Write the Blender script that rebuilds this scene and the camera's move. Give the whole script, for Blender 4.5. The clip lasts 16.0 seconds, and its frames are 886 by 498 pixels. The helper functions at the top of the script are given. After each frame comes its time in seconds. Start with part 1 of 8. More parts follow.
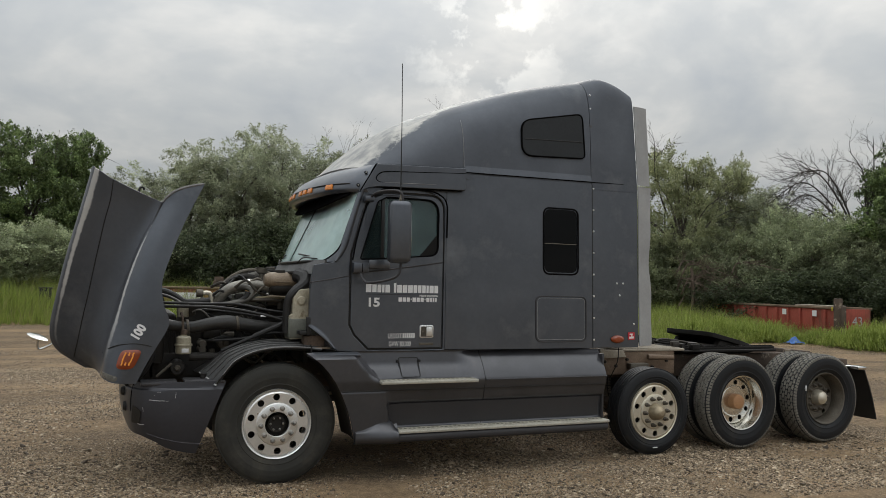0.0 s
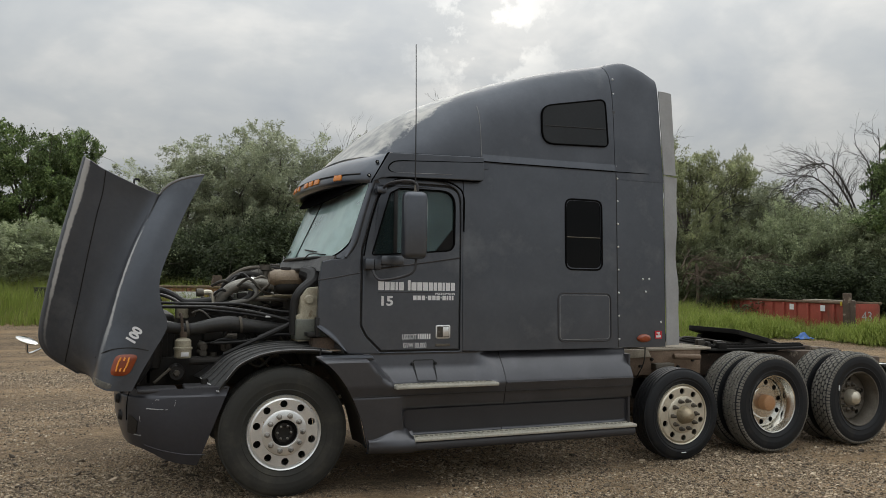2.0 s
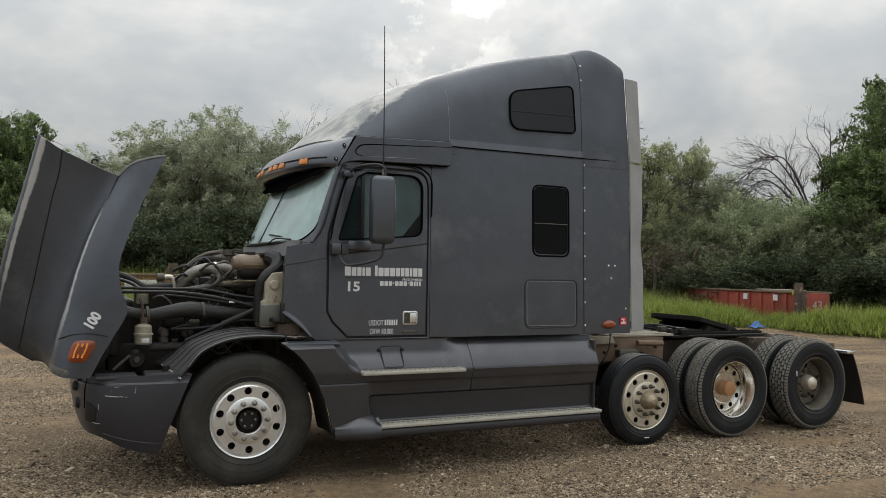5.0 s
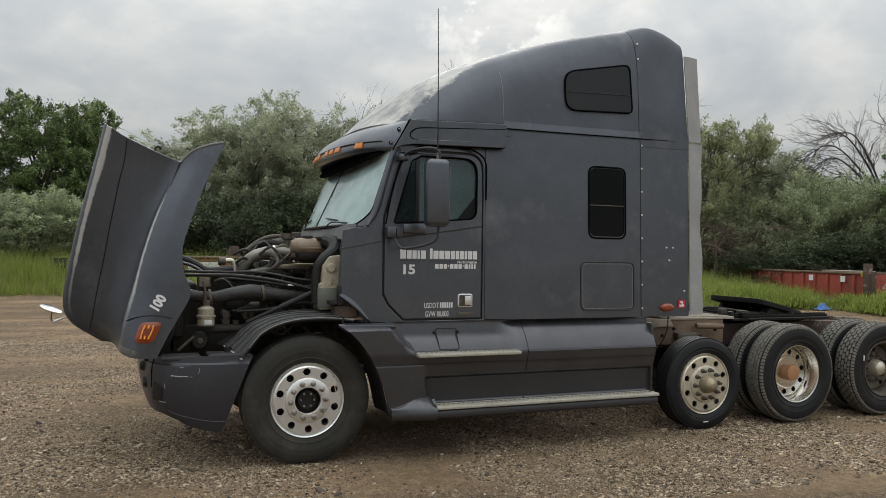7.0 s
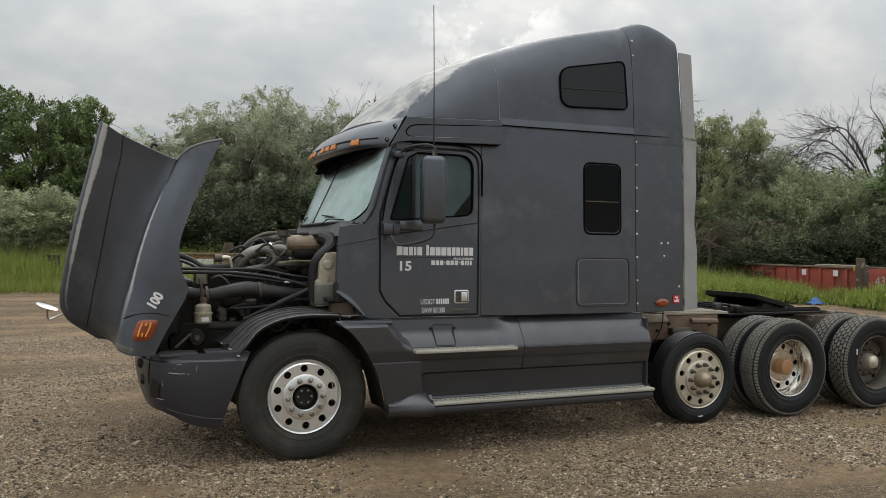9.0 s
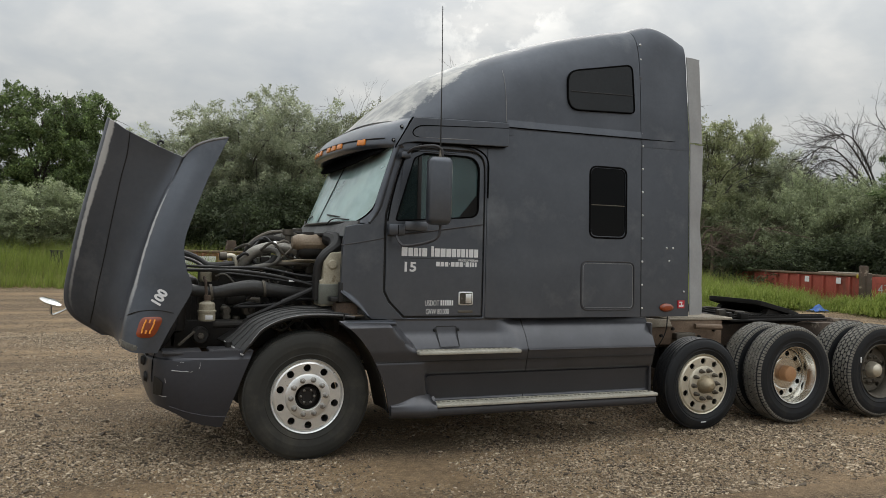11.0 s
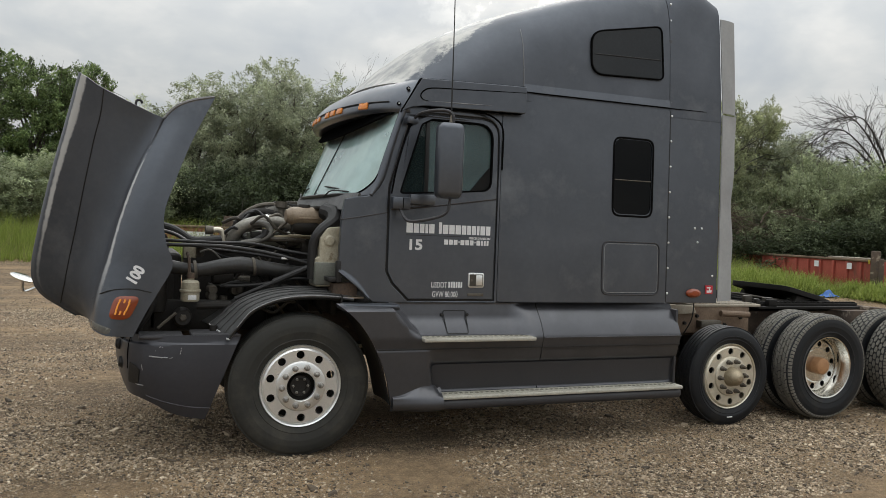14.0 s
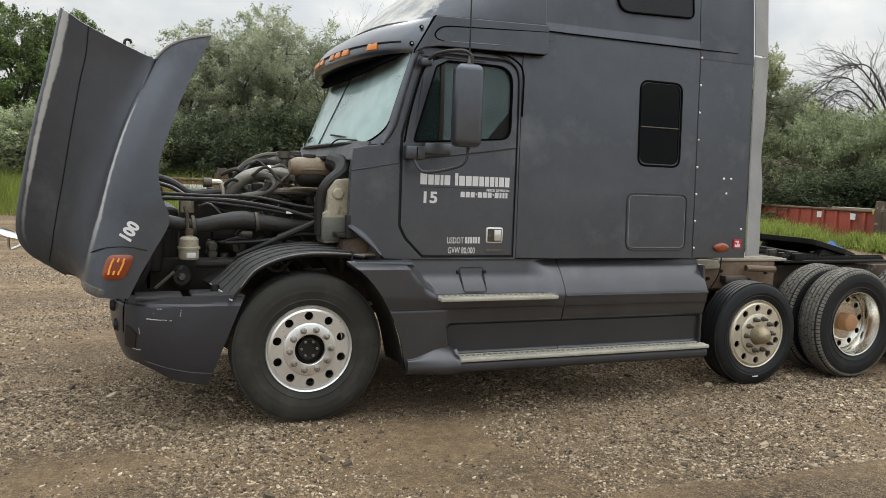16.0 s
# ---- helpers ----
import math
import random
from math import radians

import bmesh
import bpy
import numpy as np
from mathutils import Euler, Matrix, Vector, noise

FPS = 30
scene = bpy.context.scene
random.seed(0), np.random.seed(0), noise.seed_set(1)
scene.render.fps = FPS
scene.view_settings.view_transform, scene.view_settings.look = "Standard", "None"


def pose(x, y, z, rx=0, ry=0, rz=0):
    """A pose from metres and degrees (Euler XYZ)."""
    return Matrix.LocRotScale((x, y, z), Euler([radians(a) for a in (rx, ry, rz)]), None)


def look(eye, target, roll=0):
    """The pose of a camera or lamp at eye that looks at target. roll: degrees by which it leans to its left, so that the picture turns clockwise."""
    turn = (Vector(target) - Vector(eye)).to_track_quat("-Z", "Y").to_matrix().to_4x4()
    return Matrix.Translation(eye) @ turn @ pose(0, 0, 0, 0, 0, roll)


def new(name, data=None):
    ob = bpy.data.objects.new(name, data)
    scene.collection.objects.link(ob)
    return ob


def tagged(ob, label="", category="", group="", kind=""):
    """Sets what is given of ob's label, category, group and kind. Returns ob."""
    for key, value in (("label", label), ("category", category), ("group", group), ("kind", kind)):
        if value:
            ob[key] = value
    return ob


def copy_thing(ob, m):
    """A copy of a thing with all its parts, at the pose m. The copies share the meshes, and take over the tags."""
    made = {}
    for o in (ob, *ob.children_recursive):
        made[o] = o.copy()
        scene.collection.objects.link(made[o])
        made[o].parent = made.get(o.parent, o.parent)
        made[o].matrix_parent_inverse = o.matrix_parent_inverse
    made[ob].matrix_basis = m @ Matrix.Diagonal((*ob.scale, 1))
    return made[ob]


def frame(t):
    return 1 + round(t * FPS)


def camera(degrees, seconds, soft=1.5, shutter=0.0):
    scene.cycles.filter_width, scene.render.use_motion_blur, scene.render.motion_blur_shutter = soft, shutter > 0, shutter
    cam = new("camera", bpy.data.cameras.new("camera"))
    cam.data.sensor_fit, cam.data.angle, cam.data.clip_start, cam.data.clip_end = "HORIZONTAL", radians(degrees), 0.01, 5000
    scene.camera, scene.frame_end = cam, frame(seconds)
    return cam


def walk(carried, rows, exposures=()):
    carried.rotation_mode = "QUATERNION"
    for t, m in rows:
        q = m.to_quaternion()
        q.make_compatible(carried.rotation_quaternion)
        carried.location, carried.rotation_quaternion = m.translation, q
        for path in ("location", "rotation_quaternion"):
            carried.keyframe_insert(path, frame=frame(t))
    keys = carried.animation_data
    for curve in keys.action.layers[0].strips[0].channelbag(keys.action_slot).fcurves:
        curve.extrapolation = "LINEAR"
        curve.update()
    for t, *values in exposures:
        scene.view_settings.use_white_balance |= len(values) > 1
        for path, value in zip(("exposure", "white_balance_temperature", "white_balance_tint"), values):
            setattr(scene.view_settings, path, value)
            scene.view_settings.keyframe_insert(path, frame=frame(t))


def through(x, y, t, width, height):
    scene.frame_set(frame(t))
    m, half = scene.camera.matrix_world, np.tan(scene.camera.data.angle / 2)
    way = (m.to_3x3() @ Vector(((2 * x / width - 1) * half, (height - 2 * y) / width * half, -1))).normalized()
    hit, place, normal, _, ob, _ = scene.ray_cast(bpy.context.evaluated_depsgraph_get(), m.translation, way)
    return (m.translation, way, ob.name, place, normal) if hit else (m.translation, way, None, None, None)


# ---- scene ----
cam = camera(59.1, 16.0, 0.85)
PATH = [
    (0, (-1.322, -6.862, 1.784), (-0.555, -5.017, 1.872), 1.3),
    (0.5, (-1.266, -6.744, 1.774), (-0.508, -4.895, 1.854), 1.1),
    (1, (-1.177, -6.569, 1.78), (-0.432, -4.715, 1.864), 0.7),
    (1.5, (-1.197, -6.458, 1.779), (-0.449, -4.605, 1.859), 1.2),
    (2, (-1.297, -6.346, 1.778), (-0.523, -4.503, 1.859), 0.9),
    (2.5, (-1.307, -6.297, 1.766), (-0.492, -4.473, 1.859), 0.5),
    (3, (-1.316, -6.277, 1.766), (-0.475, -4.465, 1.867), 0.6),
    (3.5, (-1.328, -6.276, 1.76), (-0.472, -4.472, 1.858), 0.9),
    (3.7, (-1.324, -6.282, 1.754), (-0.461, -4.481, 1.853), 1.1),
    (5.8, (-1.351, -6.244, 1.739), (-0.488, -4.44, 1.755), 1.0),
    (6, (-1.336, -6.267, 1.755), (-0.526, -4.439, 1.764), 0.9),
    (6.5, (-1.34, -6.27, 1.759), (-0.599, -4.413, 1.763), 0.8),
    (7, (-1.338, -6.274, 1.752), (-0.597, -4.416, 1.759), 0.9),
    (7.5, (-1.345, -6.289, 1.762), (-0.601, -4.432, 1.765), 1.0),
    (8, (-1.337, -6.299, 1.765), (-0.587, -4.446, 1.763), 1.0),
    (8.5, (-1.35, -6.294, 1.758), (-0.594, -4.443, 1.756), 1.1),
    (9, (-1.364, -6.288, 1.759), (-0.609, -4.436, 1.755), 0.7),
    (11.5, (-1.384, -6.263, 1.763), (-0.631, -4.41, 1.76), 1.8),
    (12, (-1.381, -6.266, 1.766), (-0.621, -4.416, 1.757), 1.8),
    (12.5, (-1.378, -6.246, 1.762), (-0.613, -4.399, 1.739), 1.6),
    (13, (-1.325, -6.117, 1.742), (-0.557, -4.272, 1.677), 1.4),
    (13.5, (-1.236, -5.875, 1.749), (-0.47, -4.028, 1.694), 1.4),
    (14, (-1.209, -5.649, 1.735), (-0.457, -3.796, 1.681), 2.4),
    (14.5, (-1.232, -5.377, 1.735), (-0.5, -3.517, 1.669), 1.8),
    (15, (-1.237, -5.236, 1.736), (-0.507, -3.378, 1.624), 1.7),
    (15.5, (-1.223, -5.205, 1.73), (-0.486, -3.353, 1.568), 2.0),
    (16, (-1.209, -5.208, 1.725), (-0.441, -3.37, 1.549), 2.2),
]
walk(cam, [(t, look(eye, target, roll)) for t, eye, target, roll in PATH],
     exposures=[(0, -0.13), (3.5, -0.14), (6, 0.0), (9, 0.01), (12.5, 0.05), (13, 0.18), (14.0, 0.15), (14.5, 0.17), (15.0, 0.36), (15.3, 0.4), (16, 0.47)])

# ---- world, sun ----
SUN_AZ, SUN_EL = 27.0, 34.0          # degrees from +y towards +x, and above the horizon
sun_way = Vector((math.sin(radians(SUN_AZ)) * math.cos(radians(SUN_EL)),
                  math.cos(radians(SUN_AZ)) * math.cos(radians(SUN_EL)), math.sin(radians(SUN_EL))))


def build_world():
    w = bpy.data.worlds.new("overcast_sky")
    scene.world = w
    w.use_nodes = True
    nt = w.node_tree
    nt.nodes.clear()
    n, l = nt.nodes.new, nt.links.new
    out, bg = n("ShaderNodeOutputWorld"), n("ShaderNodeBackground")
    sky = n("ShaderNodeTexSky")
    sky.sky_type, sky.sun_disc = "NISHITA", False
    sky.sun_elevation, sky.sun_rotation = radians(SUN_EL), radians(SUN_AZ)
    co = n("ShaderNodeTexCoord")
    sep = n("ShaderNodeSeparateXYZ")
    l(co.outputs["Generated"], sep.inputs[0])

    def math_node(op, a, b=None):
        m = n("ShaderNodeMath")
        m.operation = op
        for i, v in enumerate((a, b)):
            if v is None:
                continue
            if isinstance(v, (int, float)):
                m.inputs[i].default_value = v
            else:
                l(v, m.inputs[i])
        return m.outputs[0]

    # cloud layer: the direction laid onto a flat deck overhead
    up = math_node("ADD", math_node("MAXIMUM", sep.outputs[2], 0.0), 0.34)
    px, py = math_node("DIVIDE", sep.outputs[0], up), math_node("DIVIDE", sep.outputs[1], up)
    comb = n("ShaderNodeCombineXYZ")
    l(px, comb.inputs[0]), l(py, comb.inputs[1])
    big, small = n("ShaderNodeTexNoise"), n("ShaderNodeTexNoise")
    for node, sc, det, dist in ((big, 1.9, 5.0, 0.4), (small, 5.6, 8.0, 0.3)):
        node.inputs["Scale"].default_value, node.inputs["Detail"].default_value = sc, det
        node.inputs["Distortion"].default_value, node.inputs["Roughness"].default_value = dist, 0.55
        l(comb.outputs[0], node.inputs["Vector"])
    mixed = math_node("ADD", math_node("MULTIPLY", big.outputs[0], 0.74), math_node("MULTIPLY", small.outputs[0], 0.26))
    ramp = n("ShaderNodeValToRGB")
    e = ramp.color_ramp.elements
    e[0].position, e[0].color = 0.34, (0.455, 0.49, 0.525, 1)
    e[1].position, e[1].color = 0.68, (0.79, 0.775, 0.738, 1)
    mid = e.new(0.50)
    mid.color = (0.58, 0.60, 0.603, 1)
    l(mixed, ramp.inputs[0])
    # the sun behind the cloud deck brightens the thin places round it
    dot = n("ShaderNodeVectorMath")
    dot.operation = "DOT_PRODUCT"
    l(co.outputs["Generated"], dot.inputs[0])
    dot.inputs[1].default_value = sun_way
    glow = math_node("POWER", math_node("MAXIMUM", dot.outputs["Value"], 0.0), 14.0)
    thin = n("ShaderNodeValToRGB")
    thin.color_ramp.elements[0].position, thin.color_ramp.elements[1].position = 0.50, 0.66
    l(mixed, thin.inputs[0])
    amount = math_node("ADD", math_node("MULTIPLY", math_node("MULTIPLY", glow, thin.outputs[0]), 0.2), math_node("MULTIPLY", glow, 0.02))
    # a torn place in the deck below the sun lets more light through
    tear_way = Vector((math.sin(radians(25.7)) * math.cos(radians(17.6)), math.cos(radians(25.7)) * math.cos(radians(17.6)), math.sin(radians(17.6))))
    dot2 = n("ShaderNodeVectorMath")
    dot2.operation = "DOT_PRODUCT"
    l(co.outputs["Generated"], dot2.inputs[0])
    dot2.inputs[1].default_value = tear_way
    rag, hole = n("ShaderNodeTexNoise"), n("ShaderNodeValToRGB")
    rag.inputs["Scale"].default_value, rag.inputs["Detail"].default_value, rag.inputs["Roughness"].default_value = 17.0, 7.0, 0.62
    l(co.outputs["Generated"], rag.inputs["Vector"]), l(rag.outputs[0], hole.inputs[0])
    hole.color_ramp.elements[0].position, hole.color_ramp.elements[1].position = 0.49, 0.58
    near = math_node("POWER", math_node("MAXIMUM", dot2.outputs["Value"], 0.0), 420.0)
    wide = math_node("POWER", math_node("MAXIMUM", dot2.outputs["Value"], 0.0), 60.0)
    tear = math_node("ADD", math_node("MULTIPLY", math_node("MULTIPLY", near, hole.outputs[0]), 0.32), math_node("MULTIPLY", math_node("MULTIPLY", wide, hole.outputs[0]), 0.05))
    amount = math_node("ADD", amount, tear)
    warm = n("ShaderNodeMix")
    warm.data_type, warm.blend_type = "RGBA", "ADD"
    l(amount, warm.inputs["Factor"])
    l(ramp.outputs[0], warm.inputs["A"])
    warm.inputs["B"].default_value = (1.0, 0.95, 0.84, 1)
    # a little clear sky shows in the cloud colour
    dim = n("ShaderNodeMix")
    dim.data_type, dim.blend_type = "RGBA", "MULTIPLY"
    dim.inputs["Factor"].default_value = 1.0
    l(sky.outputs[0], dim.inputs["A"])
    dim.inputs["B"].default_value = (0.07, 0.07, 0.07, 1)
    both = n("ShaderNodeMix")
    both.data_type = "RGBA"
    both.inputs["Factor"].default_value = 0.93
    l(dim.outputs["Result"], both.inputs["A"])
    l(warm.outputs["Result"], both.inputs["B"])
    l(both.outputs["Result"], bg.inputs["Color"])
    # an overcast sky is brightest overhead
    height = math_node("MAXIMUM", sep.outputs[2], 0.0)
    lift = math_node("ADD", math_node("MULTIPLY", height, 1.4), math_node("MULTIPLY", math_node("MULTIPLY", height, height), 1.5))
    l(math_node("ADD", lift, 0.64), bg.inputs["Strength"])
    l(bg.outputs[0], out.inputs[0])


build_world()
sun = new("sun", bpy.data.lights.new("sun", "SUN"))
sun.data.energy, sun.data.angle, sun.data.color = 0.75, radians(30), (1.0, 0.96, 0.9)
sun.matrix_world = look((0, 0, 60), Vector((0, 0, 60)) - sun_way)


# ---- materials ----
def material(name, colour, rough=0.6, metal=0.0, other=None, scale=6.0, fine=60.0, amount=0.5, bump=0.1, bump_scale=None,
             spots=None, spot_scale=3.0, spot_at=0.62, spot_width=0.05, coat=0.0, rand=0.0, rough_var=0.15, stretch=(1, 1, 1), spec=0.5, grit=1.0):
    """Two scales of colour variation between colour and other, stains of a third colour, relief, uneven gloss."""
    m = bpy.data.materials.new(name)
    m.use_nodes = True
    nt = m.node_tree
    bsdf = nt.nodes["Principled BSDF"]
    n, l = nt.nodes.new, nt.links.new
    co = n("ShaderNodeTexCoord")
    mp = n("ShaderNodeMapping")
    mp.inputs["Scale"].default_value = stretch
    l(co.outputs["Object"], mp.inputs[0])

    def tex(sc, det=4.0, rough_=0.6):
        t = n("ShaderNodeTexNoise")
        t.inputs["Scale"].default_value, t.inputs["Detail"].default_value, t.inputs["Roughness"].default_value = sc, det, rough_
        l(mp.outputs[0], t.inputs["Vector"])
        return t

    def mix(fac, a, b, kind="MIX"):
        x = n("ShaderNodeMix")
        x.data_type, x.blend_type = "RGBA", kind
        for sock, v in (("Factor", fac), ("A", a), ("B", b)):
            if hasattr(v, "links"):
                l(v, x.inputs[sock])
            elif sock == "Factor":
                x.inputs[sock].default_value = v
            else:
                x.inputs[sock].default_value = (*v, 1)
        return x.outputs["Result"]

    def ramp(src, lo, hi):
        r = n("ShaderNodeMapRange")
        r.inputs["From Min"].default_value, r.inputs["From Max"].default_value = lo, hi
        l(src, r.inputs["Value"])
        return r.outputs[0]

    other = other or tuple(c * 0.7 for c in colour)
    t1, t2 = tex(scale), tex(fine, 3.0)
    c = mix(ramp(t1.outputs[0], 0.5 - 0.5 * amount + 0.1, 0.5 + 0.5 * amount - 0.1 if amount > 0.4 else 0.75), colour, other)
    c = mix(ramp(t2.outputs[0], 0.3, 0.3 + 0.6 / grit), c, tuple(x * 0.72 for x in other))
    if spots:
        t3 = tex(spot_scale, 8.0, 0.65)
        c = mix(ramp(t3.outputs[0], spot_at, spot_at + spot_width), c, spots)
    if rand:
        info = n("ShaderNodeObjectInfo")
        hs = n("ShaderNodeHueSaturation")
        l(ramp(info.outputs["Random"], 0, 1), hs.inputs["Fac"])
        v = n("ShaderNodeMapRange")
        v.inputs["To Min"].default_value, v.inputs["To Max"].default_value = 1 - rand, 1 + rand
        l(info.outputs["Random"], v.inputs["Value"])
        l(v.outputs[0], hs.inputs["Value"])
        hs.inputs["Fac"].default_value = 1
        nt.links.remove(hs.inputs["Fac"].links[0])
        l(c, hs.inputs["Color"])
        c = hs.outputs[0]
    l(c, bsdf.inputs["Base Color"])
    r = n("ShaderNodeMapRange")
    r.inputs["To Min"].default_value, r.inputs["To Max"].default_value = max(0.02, rough - rough_var), min(1.0, rough + rough_var)
    l(t1.outputs[0], r.inputs["Value"])
    l(r.outputs[0], bsdf.inputs["Roughness"])
    bsdf.inputs["Metallic"].default_value = metal
    bsdf.inputs["Specular IOR Level"].default_value = spec
    bsdf.inputs["Coat Weight"].default_value = coat
    bsdf.inputs["Coat Roughness"].default_value = 0.15
    if bump:
        b = n("ShaderNodeBump")
        b.inputs["Strength"].default_value, b.inputs["Distance"].default_value = bump, 0.01
        tb = tex(bump_scale or fine, 6.0)
        l(tb.outputs[0], b.inputs["Height"])
        l(b.outputs[0], bsdf.inputs["Normal"])
    return m


def leaf_material(name, a, b, through=0.35, tone=False):
    """Leaves: a colour for each leaf, some light let through."""
    m = bpy.data.materials.new(name)
    m.use_nodes = True
    nt = m.node_tree
    bsdf = nt.nodes["Principled BSDF"]
    n, l = nt.nodes.new, nt.links.new
    geo, r = n("ShaderNodeNewGeometry"), n("ShaderNodeValToRGB")
    r.color_ramp.elements[0].color, r.color_ramp.elements[1].color = (*a, 1), (*b, 1)
    l(geo.outputs["Random Per Island"], r.inputs[0])
    col = r.outputs[0]
    if tone:
        # old and young sprays differ in colour
        at, hs = n("ShaderNodeAttribute"), n("ShaderNodeHueSaturation")
        at.attribute_name = "tone"
        l(at.outputs["Fac"], hs.inputs["Value"]), l(col, hs.inputs["Color"])
        col = hs.outputs[0]
    l(col, bsdf.inputs["Base Color"])
    bsdf.inputs["Roughness"].default_value = 0.6
    bsdf.inputs["Specular IOR Level"].default_value = 0.3
    tr, mx, out = n("ShaderNodeBsdfTranslucent"), n("ShaderNodeMixShader"), nt.nodes["Material Output"]
    l(col, tr.inputs[0])
    mx.inputs[0].default_value = through
    l(bsdf.outputs[0], mx.inputs[1]), l(tr.outputs[0], mx.inputs[2]), l(mx.outputs[0], out.inputs[0])
    return m


def glass_material(name, tint, alpha_mix=0.5, rough=0.03, dust_sheen=0.0, film=(0.68, 0.78, 0.75)):
    """A pane: part clear, part tinted, with a mirror film that grows at a flat angle."""
    m = bpy.data.materials.new(name)
    m.use_nodes = True
    nt = m.node_tree
    nt.nodes.remove(nt.nodes["Principled BSDF"])
    n, l = nt.nodes.new, nt.links.new
    tr, gl, fr, mx = n("ShaderNodeBsdfTransparent"), n("ShaderNodeBsdfGlossy"), n("ShaderNodeFresnel"), n("ShaderNodeMixShader")
    tr.inputs[0].default_value = (*tint, 1)
    gl.inputs["Roughness"].default_value = rough
    fr.inputs[0].default_value = alpha_mix
    l(fr.outputs[0], mx.inputs[0]), l(tr.outputs[0], mx.inputs[1]), l(gl.outputs[0], mx.inputs[2])
    last = mx.outputs[0]
    if dust_sheen:
        # patchy dirt film whose pale colour also stands in for reflected sky
        co, nz, mr = n("ShaderNodeTexCoord"), n("ShaderNodeTexNoise"), n("ShaderNodeMapRange")
        nz.inputs["Scale"].default_value, nz.inputs["Detail"].default_value = 3.0, 6.0
        l(co.outputs["Object"], nz.inputs["Vector"]), l(nz.outputs[0], mr.inputs["Value"])
        mr.inputs["From Min"].default_value, mr.inputs["From Max"].default_value = 0.3, 0.7
        mr.inputs["To Min"].default_value, mr.inputs["To Max"].default_value = dust_sheen * 0.6, dust_sheen * 1.3
        df, mx2 = n("ShaderNodeBsdfDiffuse"), n("ShaderNodeMixShader")
        df.inputs[0].default_value = (*film, 1)
        l(mr.outputs[0], mx2.inputs[0]), l(last, mx2.inputs[1]), l(df.outputs[0], mx2.inputs[2])
        last = mx2.outputs[0]
    l(last, nt.nodes["Material Output"].inputs[0])
    return m


FAIRING_PAINT = material("fairing_paint", (0.082, 0.083, 0.092), 0.34, 0.55, (0.060, 0.061, 0.068), 1.5, 30, 0.5, 0.0, spots=(0.10, 0.10, 0.11), spot_scale=1.6, spot_at=0.56, spot_width=0.22, coat=0.45, rough_var=0.13, grit=0.3)
SLOT = material("worn_tread_slot", (0.30, 0.28, 0.225), 0.7, 0.2, (0.20, 0.185, 0.15), 9, 90, 0.6, 0.1)
PAINT = material("grey_paint", (0.103, 0.112, 0.130), 0.34, 0.7, (0.072, 0.079, 0.093), 1.3, 30, 0.5, 0.0, spots=(0.16, 0.169, 0.184), spot_scale=1.3, spot_at=0.55, spot_width=0.22, coat=0.45, rough_var=0.13, grit=0.25)
BUMPER_PAINT = material("satin_bumper_paint", (0.050, 0.051, 0.061), 0.42, 0.35, (0.040, 0.041, 0.048), 1.6, 40, 0.5, 0.02, spots=(0.075, 0.076, 0.086), spot_scale=2.2, spot_at=0.58, spot_width=0.2, coat=0.15, rough_var=0.12, grit=0.4)
# pale edge colour, for worn paint and for painted edge highlights
WORN_AND_LIT_EDGE = material("chalky_worn_and_lit_paint", (0.30, 0.30, 0.30), 0.6, 0.0, (0.18, 0.18, 0.185), 14, 120, 0.6, 0.06)
WORN = material("bare_worn_paint", (0.50, 0.50, 0.49), 0.6, 0.0, (0.34, 0.34, 0.34), 9, 120, 0.6, 0.06)
PAINT_DARK = material("dark_grey_plastic", (0.045, 0.043, 0.047), 0.5, 0.0, (0.034, 0.033, 0.036), 2.0, 150, 0.6, 0.05)
LINER = material("dusty_black_plastic", (0.013, 0.013, 0.0135), 0.33, 0.0, (0.034, 0.033, 0.031), 7, 90, 0.7, 0.12, spots=(0.11, 0.105, 0.095), spot_scale=9, spot_at=0.6, spot_width=0.18)
LINER_DUST_LIT = material("dust_and_highlight_on_plastic", (0.10, 0.098, 0.092), 0.6, 0.0, (0.03, 0.03, 0.03), 16, 90, 0.7, 0.1)
SEAL_AND_SHADE = material("black_seal_and_shade", (0.004, 0.004, 0.0045), 0.6, 0.0, (0.008, 0.008, 0.008), 5, 90, 0.6, 0.05, spec=0.0)
GRIME = material("brown_oily_grime", (0.10, 0.085, 0.066), 0.6, 0.2, (0.04, 0.035, 0.028), 8, 60, 0.7, 0.3, 40)
OILY_HOSE = material("oily_black_hose", (0.015, 0.015, 0.0155), 0.4, 0.0, (0.045, 0.043, 0.04), 9, 60, 0.7, 0.5, 22, spots=(0.10, 0.095, 0.085), spot_scale=8, spot_at=0.62, spot_width=0.2)
CAST = material("dull_cast_pipe", (0.36, 0.345, 0.31), 0.45, 0.5, (0.22, 0.205, 0.175), 8, 60, 0.7, 0.1)
HOSE = material("dusty_rubber_hose", (0.085, 0.082, 0.074), 0.5, 0.0, (0.16, 0.15, 0.128), 8, 60, 0.7, 0.1)
COVER = material("grey_green_cast_cover", (0.25, 0.26, 0.215), 0.45, 0.2, (0.15, 0.155, 0.125), 6, 60, 0.7, 0.1)
BLACK = material("black_plastic", (0.012, 0.012, 0.013), 0.5, 0.0, (0.022, 0.021, 0.02), 5, 90, 0.6, 0.08, spec=0.35)
GREASE = material("black_grease", (0.008, 0.008, 0.008), 0.75, 0.0, (0.02, 0.018, 0.016), 9, 60, 0.7, 0.4, 40, spec=0.2)
